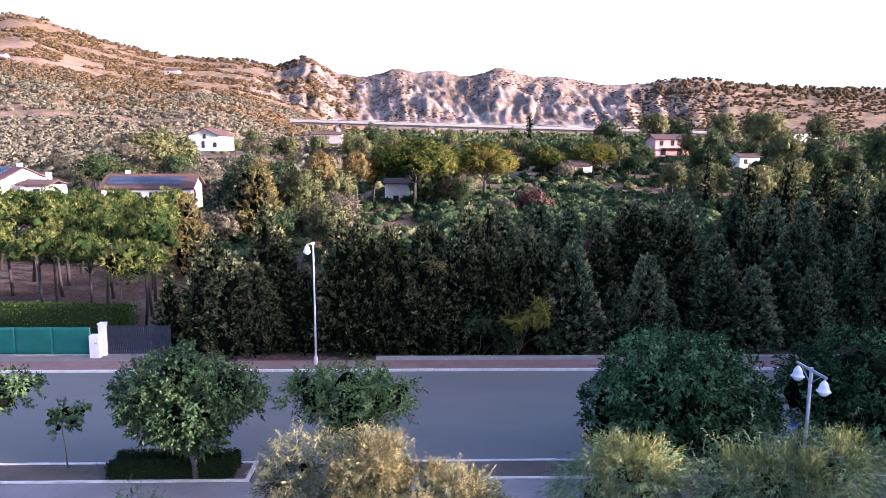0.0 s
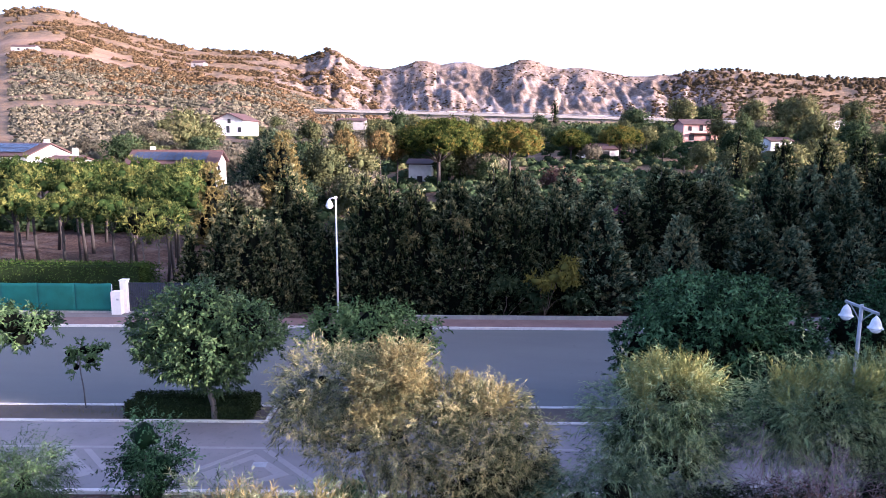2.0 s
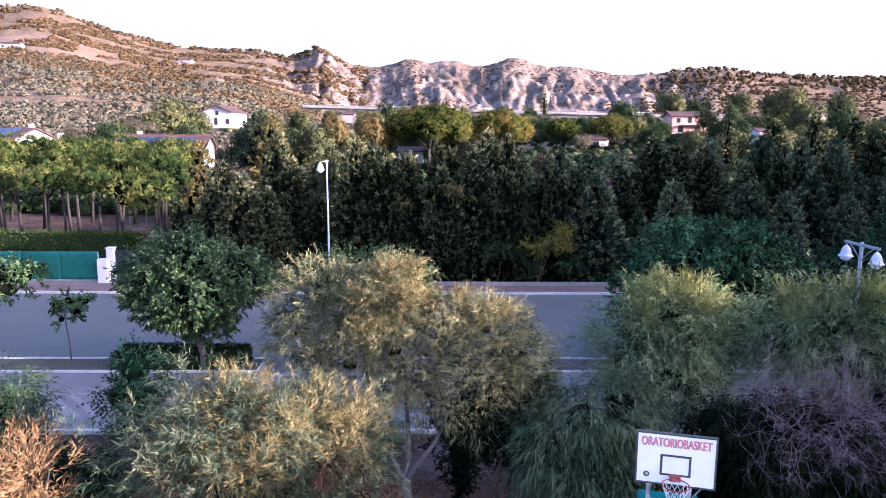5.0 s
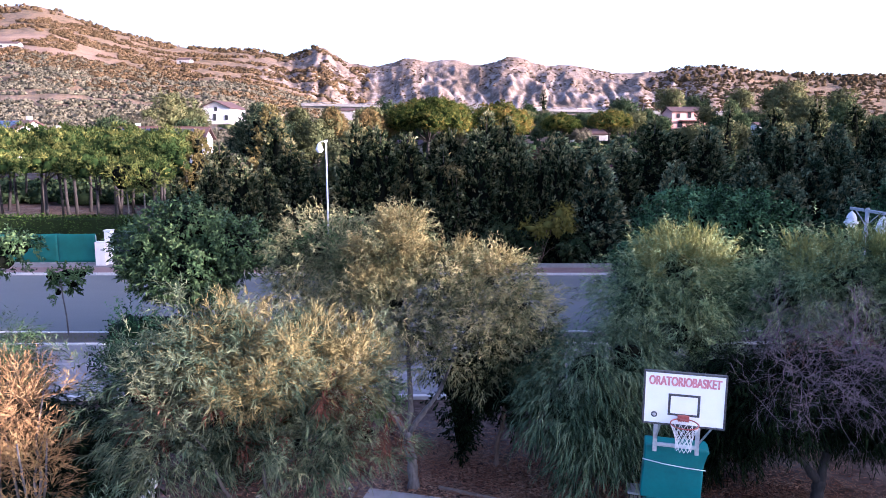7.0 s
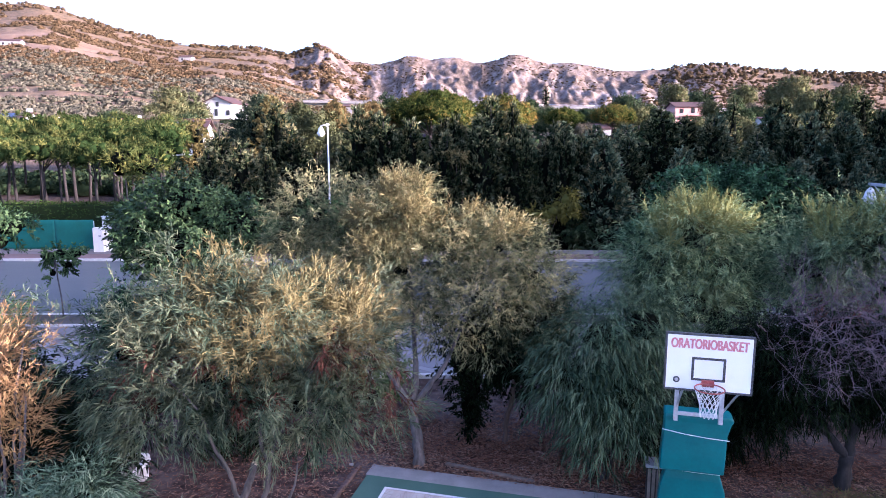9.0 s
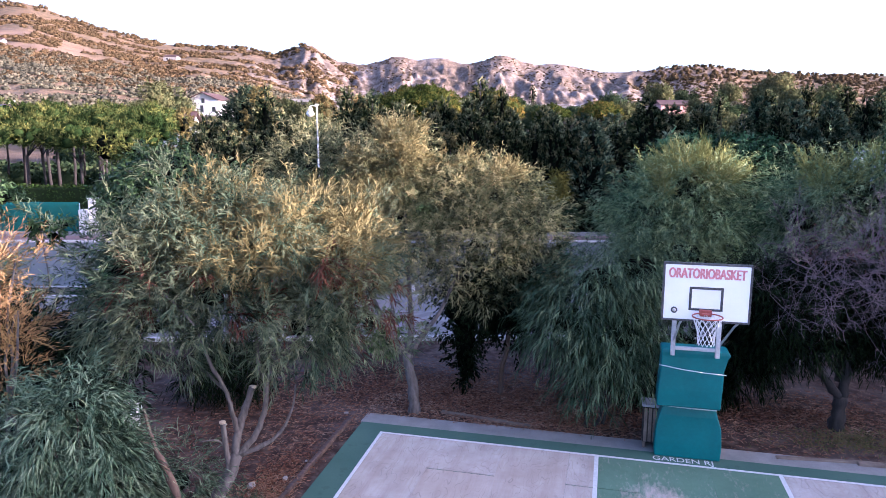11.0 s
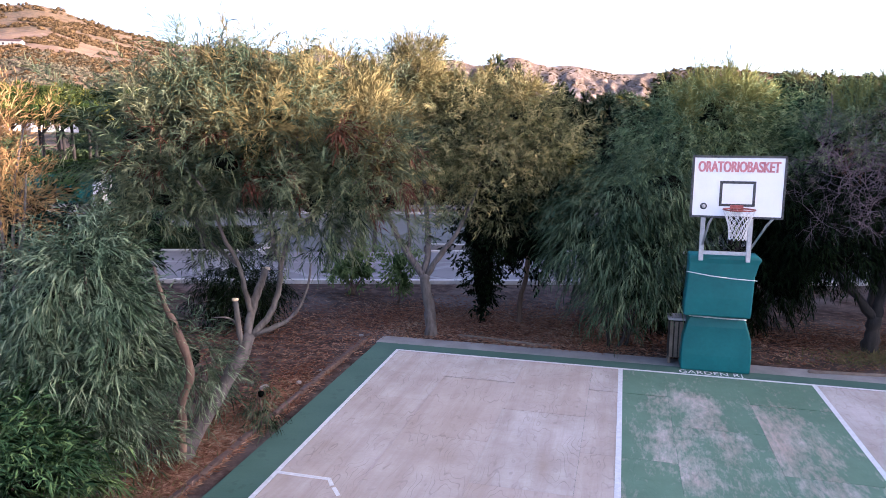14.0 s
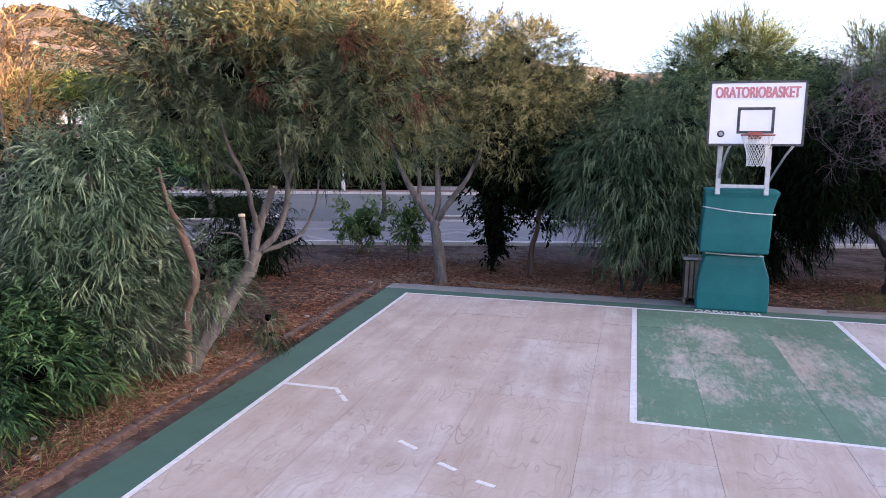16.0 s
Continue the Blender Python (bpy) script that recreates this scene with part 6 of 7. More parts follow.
def double_lamp():
    root = thing("double_street_lamp", (12.57, 26.13, 0.02), "grey lamp post with two white bell lanterns", "street lamp", turn=-84)
    part("pole", tube([(0, 0, 0), (0, 0, 2.6), (0, 0, 5.65)], [0.085, 0.07, 0.065], 12), "grey_metal", root)
    part("base", lathe([(0.11, 0), (0.11, 0.4), (0.08, 0.46)], 14), "grey_metal", root)
    part("crossarm", box((1.95, 0.07, 0.1), (0, 0, 5.5), 0.012), "grey_metal", root)
    for sx in (-1, 1):
        part("brace", tube([(0.06 * sx, 0, 5.05), (0.35 * sx, 0, 5.3), (0.65 * sx, 0, 5.5)], 0.018, 7), "grey_metal", root)
        part("hanger", tube([(0.86 * sx, 0, 5.5), (0.86 * sx, 0, 5.36)], 0.018, 7), "grey_metal", root)
        lantern(root, (0.86 * sx, 0, 5.05), s=1.1)
    return root


double_lamp()


# ---- basketball stand ----
def basket():
    o = Vector((3.126, 13.798, 0))
    root = thing("basketball_stand", (o.x, o.y, 0), "basketball stand with white board and teal padded column", "basketball stand", turn=math.degrees(C_ANG))
    # local: x along the baseline, y away from the court, z up
    def pad(name, rows, y0, depth, label):
        V, F, n = [], [], len(rows)
        for hw, cx, z, off in rows:
            V += [(cx - hw, y0 + off, z), (cx + hw, y0 + off, z), (cx + hw, y0 + depth + off, z), (cx - hw, y0 + depth + off, z)]
        for i in range(n - 1):
            for k in range(4):
                F.append((i * 4 + k, i * 4 + (k + 1) % 4, i * 4 + 4 + (k + 1) % 4, i * 4 + 4 + k))
        F.append((3, 2, 1, 0))
        F.append(tuple(n * 4 - 4 + k for k in range(4)))
        ob = part(name, mesh_of(name, V, F, False), "pad", root, label)
        bv = ob.modifiers.new("soft", "BEVEL")
        bv.width, bv.segments = 0.03, 3
        return ob
    pad("lower_pad", [(0.59, 0.0, 0.0, 0), (0.6, 0.0, 0.3, -0.01), (0.58, 0.0, 0.62, 0), (0.52, -0.01, 0.83, 0.0), (0.47, -0.01, 1.0, 0.02)], 0.38, 0.5, "teal vinyl pad with sloped shoulders")
    pad("upper_pad", [(0.56, -0.05, 1.06, 0.0), (0.56, -0.04, 1.4, -0.01), (0.55, -0.02, 1.8, 0.0), (0.575, 0.01, 2.02, 0.0), (0.6, 0.03, 2.1, -0.01), (0.57, 0.0, 2.17, 0.0)], 0.2, 0.4, "teal vinyl pad wrapped round the column")
    part("cord", tube([(-0.6, 0.17, 1.86), (-0.2, 0.165, 1.80), (0.2, 0.165, 1.765), (0.56, 0.17, 1.75)], 0.009, 6), "cord", root, "white tying cord")
    part("cord", tube([(-0.5, 0.34, 1.03), (0.0, 0.33, 1.015), (0.46, 0.34, 1.01)], 0.014, 6), "cord", root, "white tying cord")
    for sx in (-0.39, 0.37):
        part("post", box((0.075, 0.075, 0.85), (sx, 0.1, 2.08), 0.006), "galvanised", root)
        part("strut", tube([(sx + (0.0 if sx < 0 else 0.03), 0.12, 2.3), (sx + (0.06 if sx < 0 else 0.2), -0.2, 2.75), (sx + (0.12 if sx < 0 else 0.3), -0.48, 2.98)], 0.02, 7), "galvanised", root)
        part("board_arm", tube([(sx, 0.1, 2.86), (sx, -0.5, 3.05)], 0.026, 7), "galvanised", root)
    part("crossbar", box((0.84, 0.06, 0.06), (-0.01, 0.1, 2.19), 0.006), "galvanised", root)
    part("back_frame", box((0.9, 1.1, 0.16), (0, 1.2, 0.0), 0.02), "black", root)
    part("ballast", box((0.8, 0.6, 0.55), (0, 1.35, 0.15), 0.03), "concrete", root)
    bd = part("backboard", box((1.38, 0.045, 0.965), (0.03, -0.56, 2.91), 0.004), "board", root)
    y = -0.586
    for nm, size, at in (("board_edge", (1.40, 0.06, 0.035), (0.03, -0.56, 3.86)), ("board_edge", (1.40, 0.06, 0.035), (0.03, -0.56, 2.893)), ("board_edge", (0.035, 0.06, 0.95), (-0.658, -0.56, 2.91)), ("board_edge", (0.035, 0.06, 0.95), (0.718, -0.56, 2.91)),
                         ("target_line", (0.54, 0.006, 0.042), (0.03, y, 3.45)), ("target_line", (0.54, 0.006, 0.04), (0.03, y, 3.086)), ("target_line", (0.042, 0.006, 0.36), (-0.219, y - 0.001, 3.108)), ("target_line", (0.042, 0.006, 0.36), (0.279, y - 0.001, 3.108))):
        part(nm, box(size, at, 0.003), "worn_black", bd, "black chipped edging" if nm == "board_edge" else "black painted rectangle")
    lettering("lettering", "ORATORIOBASKET", 0.235, "red", bd, pose(0.02, y - 0.001, 3.71, 90, 0, 0), 0.002, "faded red capital letters", 0.6, 0.004)
    lettering("lettering_edge", "ORATORIOBASKET", 0.235, "red", bd, pose(0.033, y - 0.0003, 3.71, 90, 0, 0), 0.002, "faded red capital letters", 0.6, 0.004)
    part("badge", lathe([(0.055, 0), (0.055, 0.004), (0.04, 0.006)], 18), "worn_black", bd, "small round dark badge").matrix_local = pose(-0.47, y, 3.08, 90, 0, 0)
    part("badge_centre", lathe([(0.03, 0), (0.03, 0.003)], 14), "kerb_stone", bd).matrix_local = pose(-0.47, y - 0.006, 3.08, 90, 0, 0)
    rim = [(0.03 + 0.235 * math.cos(w), -0.88 + 0.235 * math.sin(w), 3.06) for w in np.linspace(0, 2 * math.pi, 29)]
    hoop = part("rim", tube(rim, 0.012, 8), "rim", root, "reddish metal hoop")
    part("rim_plate", box((0.2, 0.06, 0.11), (0.03, -0.61, 3.0), 0.008), "rim", hoop)
    part("rim_bracket", box((0.12, 0.12, 0.02), (0.03, -0.66, 3.045), 0.005), "rim", hoop)
    arrays = []
    rows = [(0.235, 3.05), (0.205, 2.97), (0.175, 2.89), (0.15, 2.81), (0.135, 2.73), (0.13, 2.65), (0.135, 2.585)]
    for k in range(12):
        for hand in (-1, 1):
            pts = []
            for i, (r, z) in enumerate(rows):
                w = 2 * math.pi * (k + hand * i * 0.5) / 12
                pts.append((0.03 + r * math.cos(w), -0.88 + r * math.sin(w), z))
            V, F = tube_arrays(pts, [0.0055] * len(pts), 5)
            arrays.append((np.array(V), np.array(F[:-2])))
    part("net", mesh_of("net", *joined(arrays), True), "cord", hoop, "white knotted cord net")
    return root


basket()

bin_at = Vector((2.658, 14.747, 0))
bin_ = thing("litter_bin", (bin_at.x, bin_at.y, 0), "dark grey weathered box bin beside the padded column", "litter bin", turn=math.degrees(C_ANG))
part("body", box((0.34, 0.36, 0.72), (0, 0, 0.12), 0.02), "bark_dark", bin_)
for k in range(4):
    part("slat", box((0.06, 0.02, 0.68), (-0.125 + k * 0.083, -0.19, 0.14), 0.004), "timber", bin_)
part("lid", box((0.4, 0.42, 0.05), (0, 0, 0.84), 0.012), "grey_metal", bin_)
for sx in (-0.14, 0.14):
    part("foot", box((0.05, 0.3, 0.12), (sx, 0, 0), 0.005), "timber", bin_)


def bench():
    a, b = Vector((-7.75, 12.95, 0)), Vector((-7.96, 15.05, 0))
    d = b - a
    root = thing("bench", (a + b) / 2, "white concrete bench with a timber seat", "bench", turn=math.degrees(math.atan2(d.y, d.x)))
    part("slab", box((d.length, 0.5, 0.1), (0, 0, 0.34), 0.03), "plaster", root)
    part("seat", box((d.length - 0.35, 0.3, 0.03), (0, 0, 0.44), 0.008), "timber", root)
    for sx in (-1, 1):
        bm = bmesh.new()
        box((0.2, 0.46, 0.34), (sx * (d.length / 2 - 0.2), 0, 0), 0.03, bm)
        part("support", bm, "plaster", root)
        part("end", box((0.16, 0.5, 0.14), (sx * (d.length / 2 - 0.08), 0, 0.4), 0.05), "plaster", root)
    return root


bench()

for (p, q, w, h, lab) in (((-1.54, 16.13), (0.36, 15.48), 0.1, 0.06, "weathered timber plank lying on the litter"), ((4.9, 14.33), (6.6, 14.2), 0.1, 0.06, "weathered timber plank lying on the soil"), ((6.3, 14.15), (7.6, 13.98), 0.14, 0.08, "pale timber plank beside the court")):
    a, b = Vector((*p, 0)), Vector((*q, 0))
    d = b - a
    ob = part("plank", box((d.length, w, h), (0, 0, 0), 0.012), "timber")
    ob.matrix_world = pose((a.x + b.x) / 2, (a.y + b.y) / 2, -0.03, 0, 0, math.degrees(math.atan2(d.y, d.x)))
    tagged(ob, lab, "plank", "planks on the soil")


# ---- parked car ----
def car(at, turn, paint="blue_car", label="dark blue parked car half hidden by a tree"):
    root = thing("car", at, label, "car", turn=turn)
    prof = [(-2.05, 0.32), (-2.08, 0.72), (-1.95, 0.9), (-1.5, 0.98), (-0.95, 1.42), (0.35, 1.46), (1.0, 1.0), (1.9, 0.84), (2.08, 0.62), (2.05, 0.32)]
    bm = bmesh.new()
    for y in (-0.83, 0.83):
        bm.faces.new([bm.verts.new((x, y * (0.82 if z > 1.1 else 1.0), z)) for x, z in prof])
    bm.verts.ensure_lookup_table()
    n = len(prof)
    for i in range(n):
        bm.faces.new((bm.verts[i], bm.verts[(i + 1) % n], bm.verts[n + (i + 1) % n], bm.verts[n + i]))
    bmesh.ops.recalc_face_normals(bm, faces=bm.faces[:])
    bmesh.ops.bevel(bm, geom=bm.edges[:], offset=0.05, segments=2, affect="EDGES")
    part("body", bm, paint, root, smooth=True)
    for sy in (-1, 1):
        bm = bmesh.new()
        f = bm.faces.new([bm.verts.new((x, sy * yy, z)) for x, z, yy in ((-1.3, 1.03, 0.85), (0.85, 1.03, 0.85), (0.3, 1.37, 0.725), (-0.85, 1.35, 0.73))])
        bmesh.ops.solidify(bm, geom=[f], thickness=0.02)
        part("side_window", bm, "window_dark", root)
        for sx in (-1.25, 1.3):
            wh = part("wheel", lathe([(0.2, -0.1), (0.31, -0.1), (0.32, 0.0), (0.31, 0.1), (0.2, 0.1)], 20), "tyre", root)
            wh.matrix_local = pose(sx, sy * 0.76, 0.31, 90, 0, 0)
            part("rim", lathe([(0.19, -0.11), (0.19, 0.11)], 14), "galvanised", wh)
        part("headlight", box((0.06, 0.34, 0.14), (2.03, sy * 0.6, 0.62), 0.02), "frost_glass", root)
        part("tail_light", box((0.06, 0.26, 0.18), (-2.07, sy * 0.65, 0.7), 0.02), "rim", root)
    for x, lean, w in ((0.7, 50, 1.3), (-1.22, -52, 1.25)):
        part("windscreen", box((0.02, w, 0.62), (0, 0, -0.31), 0.004), "window_dark", root).matrix_local = pose(x, 0, 1.23, 0, -lean, 0)
    return root


cp = street(19.3, 30.4)
car((cp.x, cp.y, 0.0), math.degrees(S_ANG))


# ---- litter and small ground cover ----
def scatter(name, spots, count, length, width, mat, label, category, seed, upright=0.15):
    rng = np.random.default_rng(seed)
    P = []
    for (x, y, rx, ry, w) in spots:
        n = int(count * w)
        d = rng.normal(0, 0.55, (n, 2))
        P.append(np.stack([x + d[:, 0] * rx, y + d[:, 1] * ry, rng.uniform(-0.02, 0.03, n)], 1))
    P = np.concatenate(P)
    C = np.array([court(0, 0).x, court(0, 0).y])
    e1, e2 = np.array([math.cos(C_ANG), math.sin(C_ANG)]), np.array([math.sin(C_ANG), -math.cos(C_ANG)])
    ca, cb = (P[:, :2] - C) @ e1, (P[:, :2] - C) @ e2
    P = P[~((ca > -0.6) & (cb > -0.9))]
    n = len(P)
    D = rng.normal(0, 1, (n, 3))
    D[:, 2] = np.abs(D[:, 2]) * upright
    V, F = blades(P, D, length * rng.uniform(0.5, 1.5, n), width * rng.uniform(0.6, 1.5, n), 0.05, rng)
    return tagged(part(name, mesh_of(name, V, F, tone=np.repeat(rng.random(n), 4)), mat), label, category, kind="stuff")


scatter("leaf_litter", [(-4.7, 9.0, 0.45, 2.4, 0.32), (-4.2, 11.5, 0.5, 2.5, 0.12), (-2.0, 17.2, 3.0, 2.0, 0.2), (0.5, 17.0, 3.0, 2.0, 0.2), (6.2, 16.2, 2.5, 1.6, 0.14), (-5.5, 16.0, 3.0, 3.5, 0.1), (1.5, 15.9, 2.0, 0.9, 0.08)], 65000, 0.1, 0.012, "litter", "reddish dry leaves and twigs on the soil", "leaf litter", 121)
scatter("dry_grass", [(-5.0, 8.2, 0.7, 2.5, 0.2), (6.6, 15.1, 1.2, 0.5, 0.2), (-15, 27.0, 6, 0.6, 0.6)], 6000, 0.14, 0.012, "grass", "tufts of dry grass", "grass", 122, 1.6)
rng = np.random.default_rng(123)
stone_bm = bmesh.new()
bmesh.ops.create_icosphere(stone_bm, subdivisions=1, radius=0.5)
for v in stone_bm.verts:
    v.co *= 1 + rng.normal(0, 0.12)
    v.co.z *= 0.6
stone_me = bpy.data.meshes.new("stone")
stone_bm.to_mesh(stone_me)
stone_bm.free()
for x, y, s in ((-5.1, 7.5, 0.1), (-4.6, 12.6, 0.2), (-4.1, 12.9, 0.13), (-5.4, 7.9, 0.07), (-4.75, 8.7, 0.08), (-3.9, 13.6, 0.07), (-4.9, 9.4, 0.06), (-3.6, 15.9, 0.12), (-5.2, 7.1, 0.09), (-6.0, 15.1, 0.1)):
    st = part("stone", stone_me, "rubble")
    st.matrix_world = pose(x, y, s * 0.1, 0, 0, rng.uniform(0, 360)) @ Matrix.Diagonal((s, s * 0.8, s, 1))
    tagged(st, "pale stone lying on the soil", "stone", "stones on the soil")


# ---- houses, viaduct and groves beyond ----
def ground_at(x, y):
    return float(height(x, y))


def gable_house(name, x, y, w, d, wall_h, roof_h, label, turn=0.0, wall="plaster", openings=(), panels=None, ridge="x", porch=None, chimney=None, z=None):
    """A house: walls with a gable, roof slabs, windows set into the front."""
    root = thing(name, (x, y, (ground_at(x, y) if z is None else z) - 0.3), label, "house", turn=turn)
    hw, hd = w / 2, d / 2
    bm = box((w, d, wall_h + 0.3))
    part("wall", bm, wall, root)
    zt = wall_h + 0.3
    over = 0.45
    if ridge == "x":
        ends = [[(-hw, -hd, zt), (-hw, hd, zt), (-hw, 0, zt + roof_h)], [(hw, -hd, zt), (hw, hd, zt), (hw, 0, zt + roof_h)]]
        slopes = [((-hw - over, -hd - over), (hw + over, -hd - over), (hw + over, 0), (-hw - over, 0)), ((-hw - over, 0), (hw + over, 0), (hw + over, hd + over), (-hw - over, hd + over))]
        rise = lambda px, py: zt + roof_h * (1 - abs(py) / hd)
    else:
        ends = [[(-hw, -hd, zt), (hw, -hd, zt), (0, -hd, zt + roof_h)], [(-hw, hd, zt), (hw, hd, zt), (0, hd, zt + roof_h)]]
        slopes = [((-hw - over, -hd - over), (0, -hd - over), (0, hd + over), (-hw - over, hd + over)), ((0, -hd - over), (hw + over, -hd - over), (hw + over, hd + over), (0, hd + over))]
        rise = lambda px, py: zt + roof_h * (1 - abs(px) / hw)
    for tri in ends:
        bm = bmesh.new()
        f = bm.faces.new([bm.verts.new(p) for p in tri])
        bmesh.ops.solidify(bm, geom=[f], thickness=0.1)
        part("gable", bm, wall, root)
    for sl in slopes:
        bm = bmesh.new()
        f = bm.faces.new([bm.verts.new((px, py, rise(px, py) + 0.03)) for px, py in sl])
        bmesh.ops.recalc_face_normals(bm, faces=[f])
        bmesh.ops.solidify(bm, geom=[f], thickness=0.18)
        part("roof", bm, "roof_tile", root)
    if panels:
        nx, x0, x1, t0, t1 = panels
        for i in range(nx):
            for j in range(2):
                pw = (x1 - x0) / nx
                ya, yb = -hd * (1 - t0 - (t1 - t0) * j / 2), -hd * (1 - t0 - (t1 - t0) * (j + 0.93) / 2)
                bm = bmesh.new()
                xa, xb = x0 + i * pw, x0 + i * pw + pw * 0.93
                f = bm.faces.new([bm.verts.new((px, py, rise(px, py) + 0.2)) for px, py in ((xa, ya), (xb, ya), (xb, yb), (xa, yb))])
                bmesh.ops.solidify(bm, geom=[f], thickness=0.05)
                part("solar_panel", bm, "solar", root)
    for ox, oz, ow, oh, face in openings:
        at = {"f": (ox, -hd - 0.02, oz + 0.3), "r": (hw + 0.02, ox, oz + 0.3)}[face]
        size = (ow, 0.12, oh) if face == "f" else (0.12, ow, oh)
        win = part("window", box(size, at, 0.01), "window_dark", root)
        fs = (ow + 0.2, 0.16, 0.08) if face == "f" else (0.16, ow + 0.2, 0.08)
        part("sill", box(fs, (at[0], at[1], at[2] - 0.08), 0.01), "kerb_stone", win)
    if chimney:
        part("chimney", box((0.6, 0.6, 1.5), (*chimney, zt + roof_h * 0.4), 0.03), wall, root)
    if porch:
        px, pw, pz = porch
        part("porch_roof", box((pw, 1.6, 0.14), (px, -hd - 0.8, pz), 0.03), "roof_tile", root)
    return root


gable_house("house", -46.5, 96.5, 11.6, 8.0, 3.0, 1.5, "white bungalow with dark red roof and solar panels", 12, openings=((-2.6, 0.6, 3.6, 1.7, "f"), (2.2, 0.6, 3.8, 1.7, "f"), (-1.6, 1.4, 1.0, 1.2, "r")), panels=(9, -5.3, 4.6, 0.1, 0.8), chimney=(-3.8, 1.5), z=5.0)
gable_house("house", -70.2, 97.0, 10.0, 8.0, 3.3, 1.6, "white house with gable and solar panels", -12, openings=((-2.5, 1.2, 1.0, 1.2, "f"), (1.5, 0.8, 1.4, 1.4, "f"), (0.5, 1.4, 1.0, 1.2, "r")), panels=(9, -4.6, 4.2, 0.12, 0.85), chimney=(4.0, 0.5), porch=(1.5, 3.0, 2.4), z=5.6)
gable_house("annex", -62.0, 95.5, 4.0, 4.5, 2.6, 0.5, "small white annex with tiled lean-to roof", 0, openings=((0.3, 0.8, 1.0, 1.3, "f"),), chimney=(0.6, 0.3), porch=(-0.6, 2.4, 1.9), z=5.5)
gable_house("house", -75.4, 192, 8.7, 9.0, 3.8, 1.9, "white two-storey house with brown gabled roof", -6, openings=((-3.4, 0.6, 1.6, 1.5, "f"), (-0.2, 0.5, 0.9, 1.9, "f"), (3.2, 0.7, 1.0, 1.3, "f"), (0.2, 3.0, 0.9, 1.2, "f")), ridge="y", z=12.4)
gable_house("house", 55.0, 212, 10.0, 9.0, 5.0, 1.4, "pink two-storey villa with brown roof", 4, wall="pink_plaster", openings=((-3.2, 3.2, 1.0, 1.3, "f"), (0, 3.2, 1.0, 1.6, "f"), (3.0, 3.2, 1.0, 1.3, "f"), (-2.6, 0.5, 1.4, 1.6, "f"), (2.2, 0.5, 1.4, 1.6, "f")), porch=(1.0, 8.0, 2.7), z=11.2)
gable_house("house", 66.3, 181, 5.0, 6.0, 3.6, 0.8, "small pale pink house among trees", 5, openings=((-1.0, 1.8, 0.9, 1.1, "f"),), z=8.2)
gable_house("house", 77.0, 171, 8.5, 6.0, 3.2, 1.2, "low house with brown tiled roof", -4, openings=((-1.8, 1.0, 1.6, 1.3, "f"), (1.8, 1.0, 1.2, 1.3, "f")), z=5.2)
gable_house("house", -29.7, 127, 5.6, 6.0, 3.2, 0.7, "white house half hidden by pines", 3, openings=((-1.4, 1.2, 1.6, 1.2, "f"), (1.4, 0.4, 1.0, 1.9, "f")), z=4.2)
gable_house("house", -15.5, 128, 4.0, 5.0, 4.6, 0.7, "pale house behind the pine trunks", 0, openings=((0.0, 1.0, 1.0, 1.3, "f"),), z=2.6)
gable_house("house", -52.0, 236, 9.0, 6.0, 2.8, 0.8, "low grey farm building on the slope", 2, wall="concrete", z=14.8)
gable_house("farmhouse", -455, 640, 22, 10, 4.5, 2.0, "distant farmhouse in the golden fields", 10, wall="concrete", openings=((-4, 1, 2, 2, "f"), (4, 1, 2, 2, "f")))
gable_house("farmhouse", -330, 740, 14, 10, 4.5, 2.0, "distant grey farmhouse on the hill", 0, wall="concrete", openings=((-3, 1, 2, 2, "f"),))
gable_house("house", 118, 268, 11, 8, 5.5, 1.4, "pale house at the edge of the clay slope", 8, openings=((-3, 1, 1.6, 1.5, "f"), (2, 1, 1.6, 1.5, "f")), z=14)
gable_house("house", 21.5, 172, 10, 6, 2.6, 1.0, "low house with red roof behind the pines", 0, openings=((-2, 0.6, 1.6, 1.4, "f"), (2, 0.6, 1.6, 1.4, "f")), z=7.0)


def viaduct():
    root = thing("viaduct", (0, 0, 0), "long concrete motorway viaduct crossing the valley", "viaduct")
    a, b = np.array([-110.0, 402.0, 27.5]), np.array([135.0, 398.0, 21.8])
    n = 9
    for i in range(n):
        p, q = a + (b - a) * i / n, a + (b - a) * (i + 1) / n
        d = q - p
        L, yaw = float(np.linalg.norm(d)), math.degrees(math.atan2(d[1], d[0]))
        tilt = math.degrees(math.asin(d[2] / L))
        m = pose(*((p + q) / 2), 0, -tilt, yaw)
        part("deck", box((L - 0.1, 11, 0.5), (0, 0, -0.5), 0.05), "concrete", root).matrix_local = m
        part("girder", box((L - 0.6, 0.8, 1.1), (0, -3.6, -1.6), 0.05), "concrete", root).matrix_local = m
        for sy in (-5.3, 5.3):
            part("parapet", box((L - 0.1, 0.3, 0.95), (0, sy, 0.0), 0.04), "concrete", root).matrix_local = m
        part("rail", tube([(-L / 2, -5.3, 1.5), (L / 2, -5.3, 1.5)], 0.06, 5), "galvanised", root).matrix_local = m
        if i == 0:
            continue
        g = ground_at(p[0], p[1])
        part("pier", box((1.6, 6.0, max(2.0, p[2] - 1.0 - g)), (0, 0, 0), 0.1), "concrete", root).matrix_local = pose(p[0], p[1], g - 0.6, 0, 0, yaw)
        part("pier_cap", box((2.4, 9.0, 0.9), (0, 0, 0), 0.1), "concrete", root).matrix_local = pose(p[0], p[1], p[2] - 1.7, 0, 0, yaw)
    return root


viaduct()

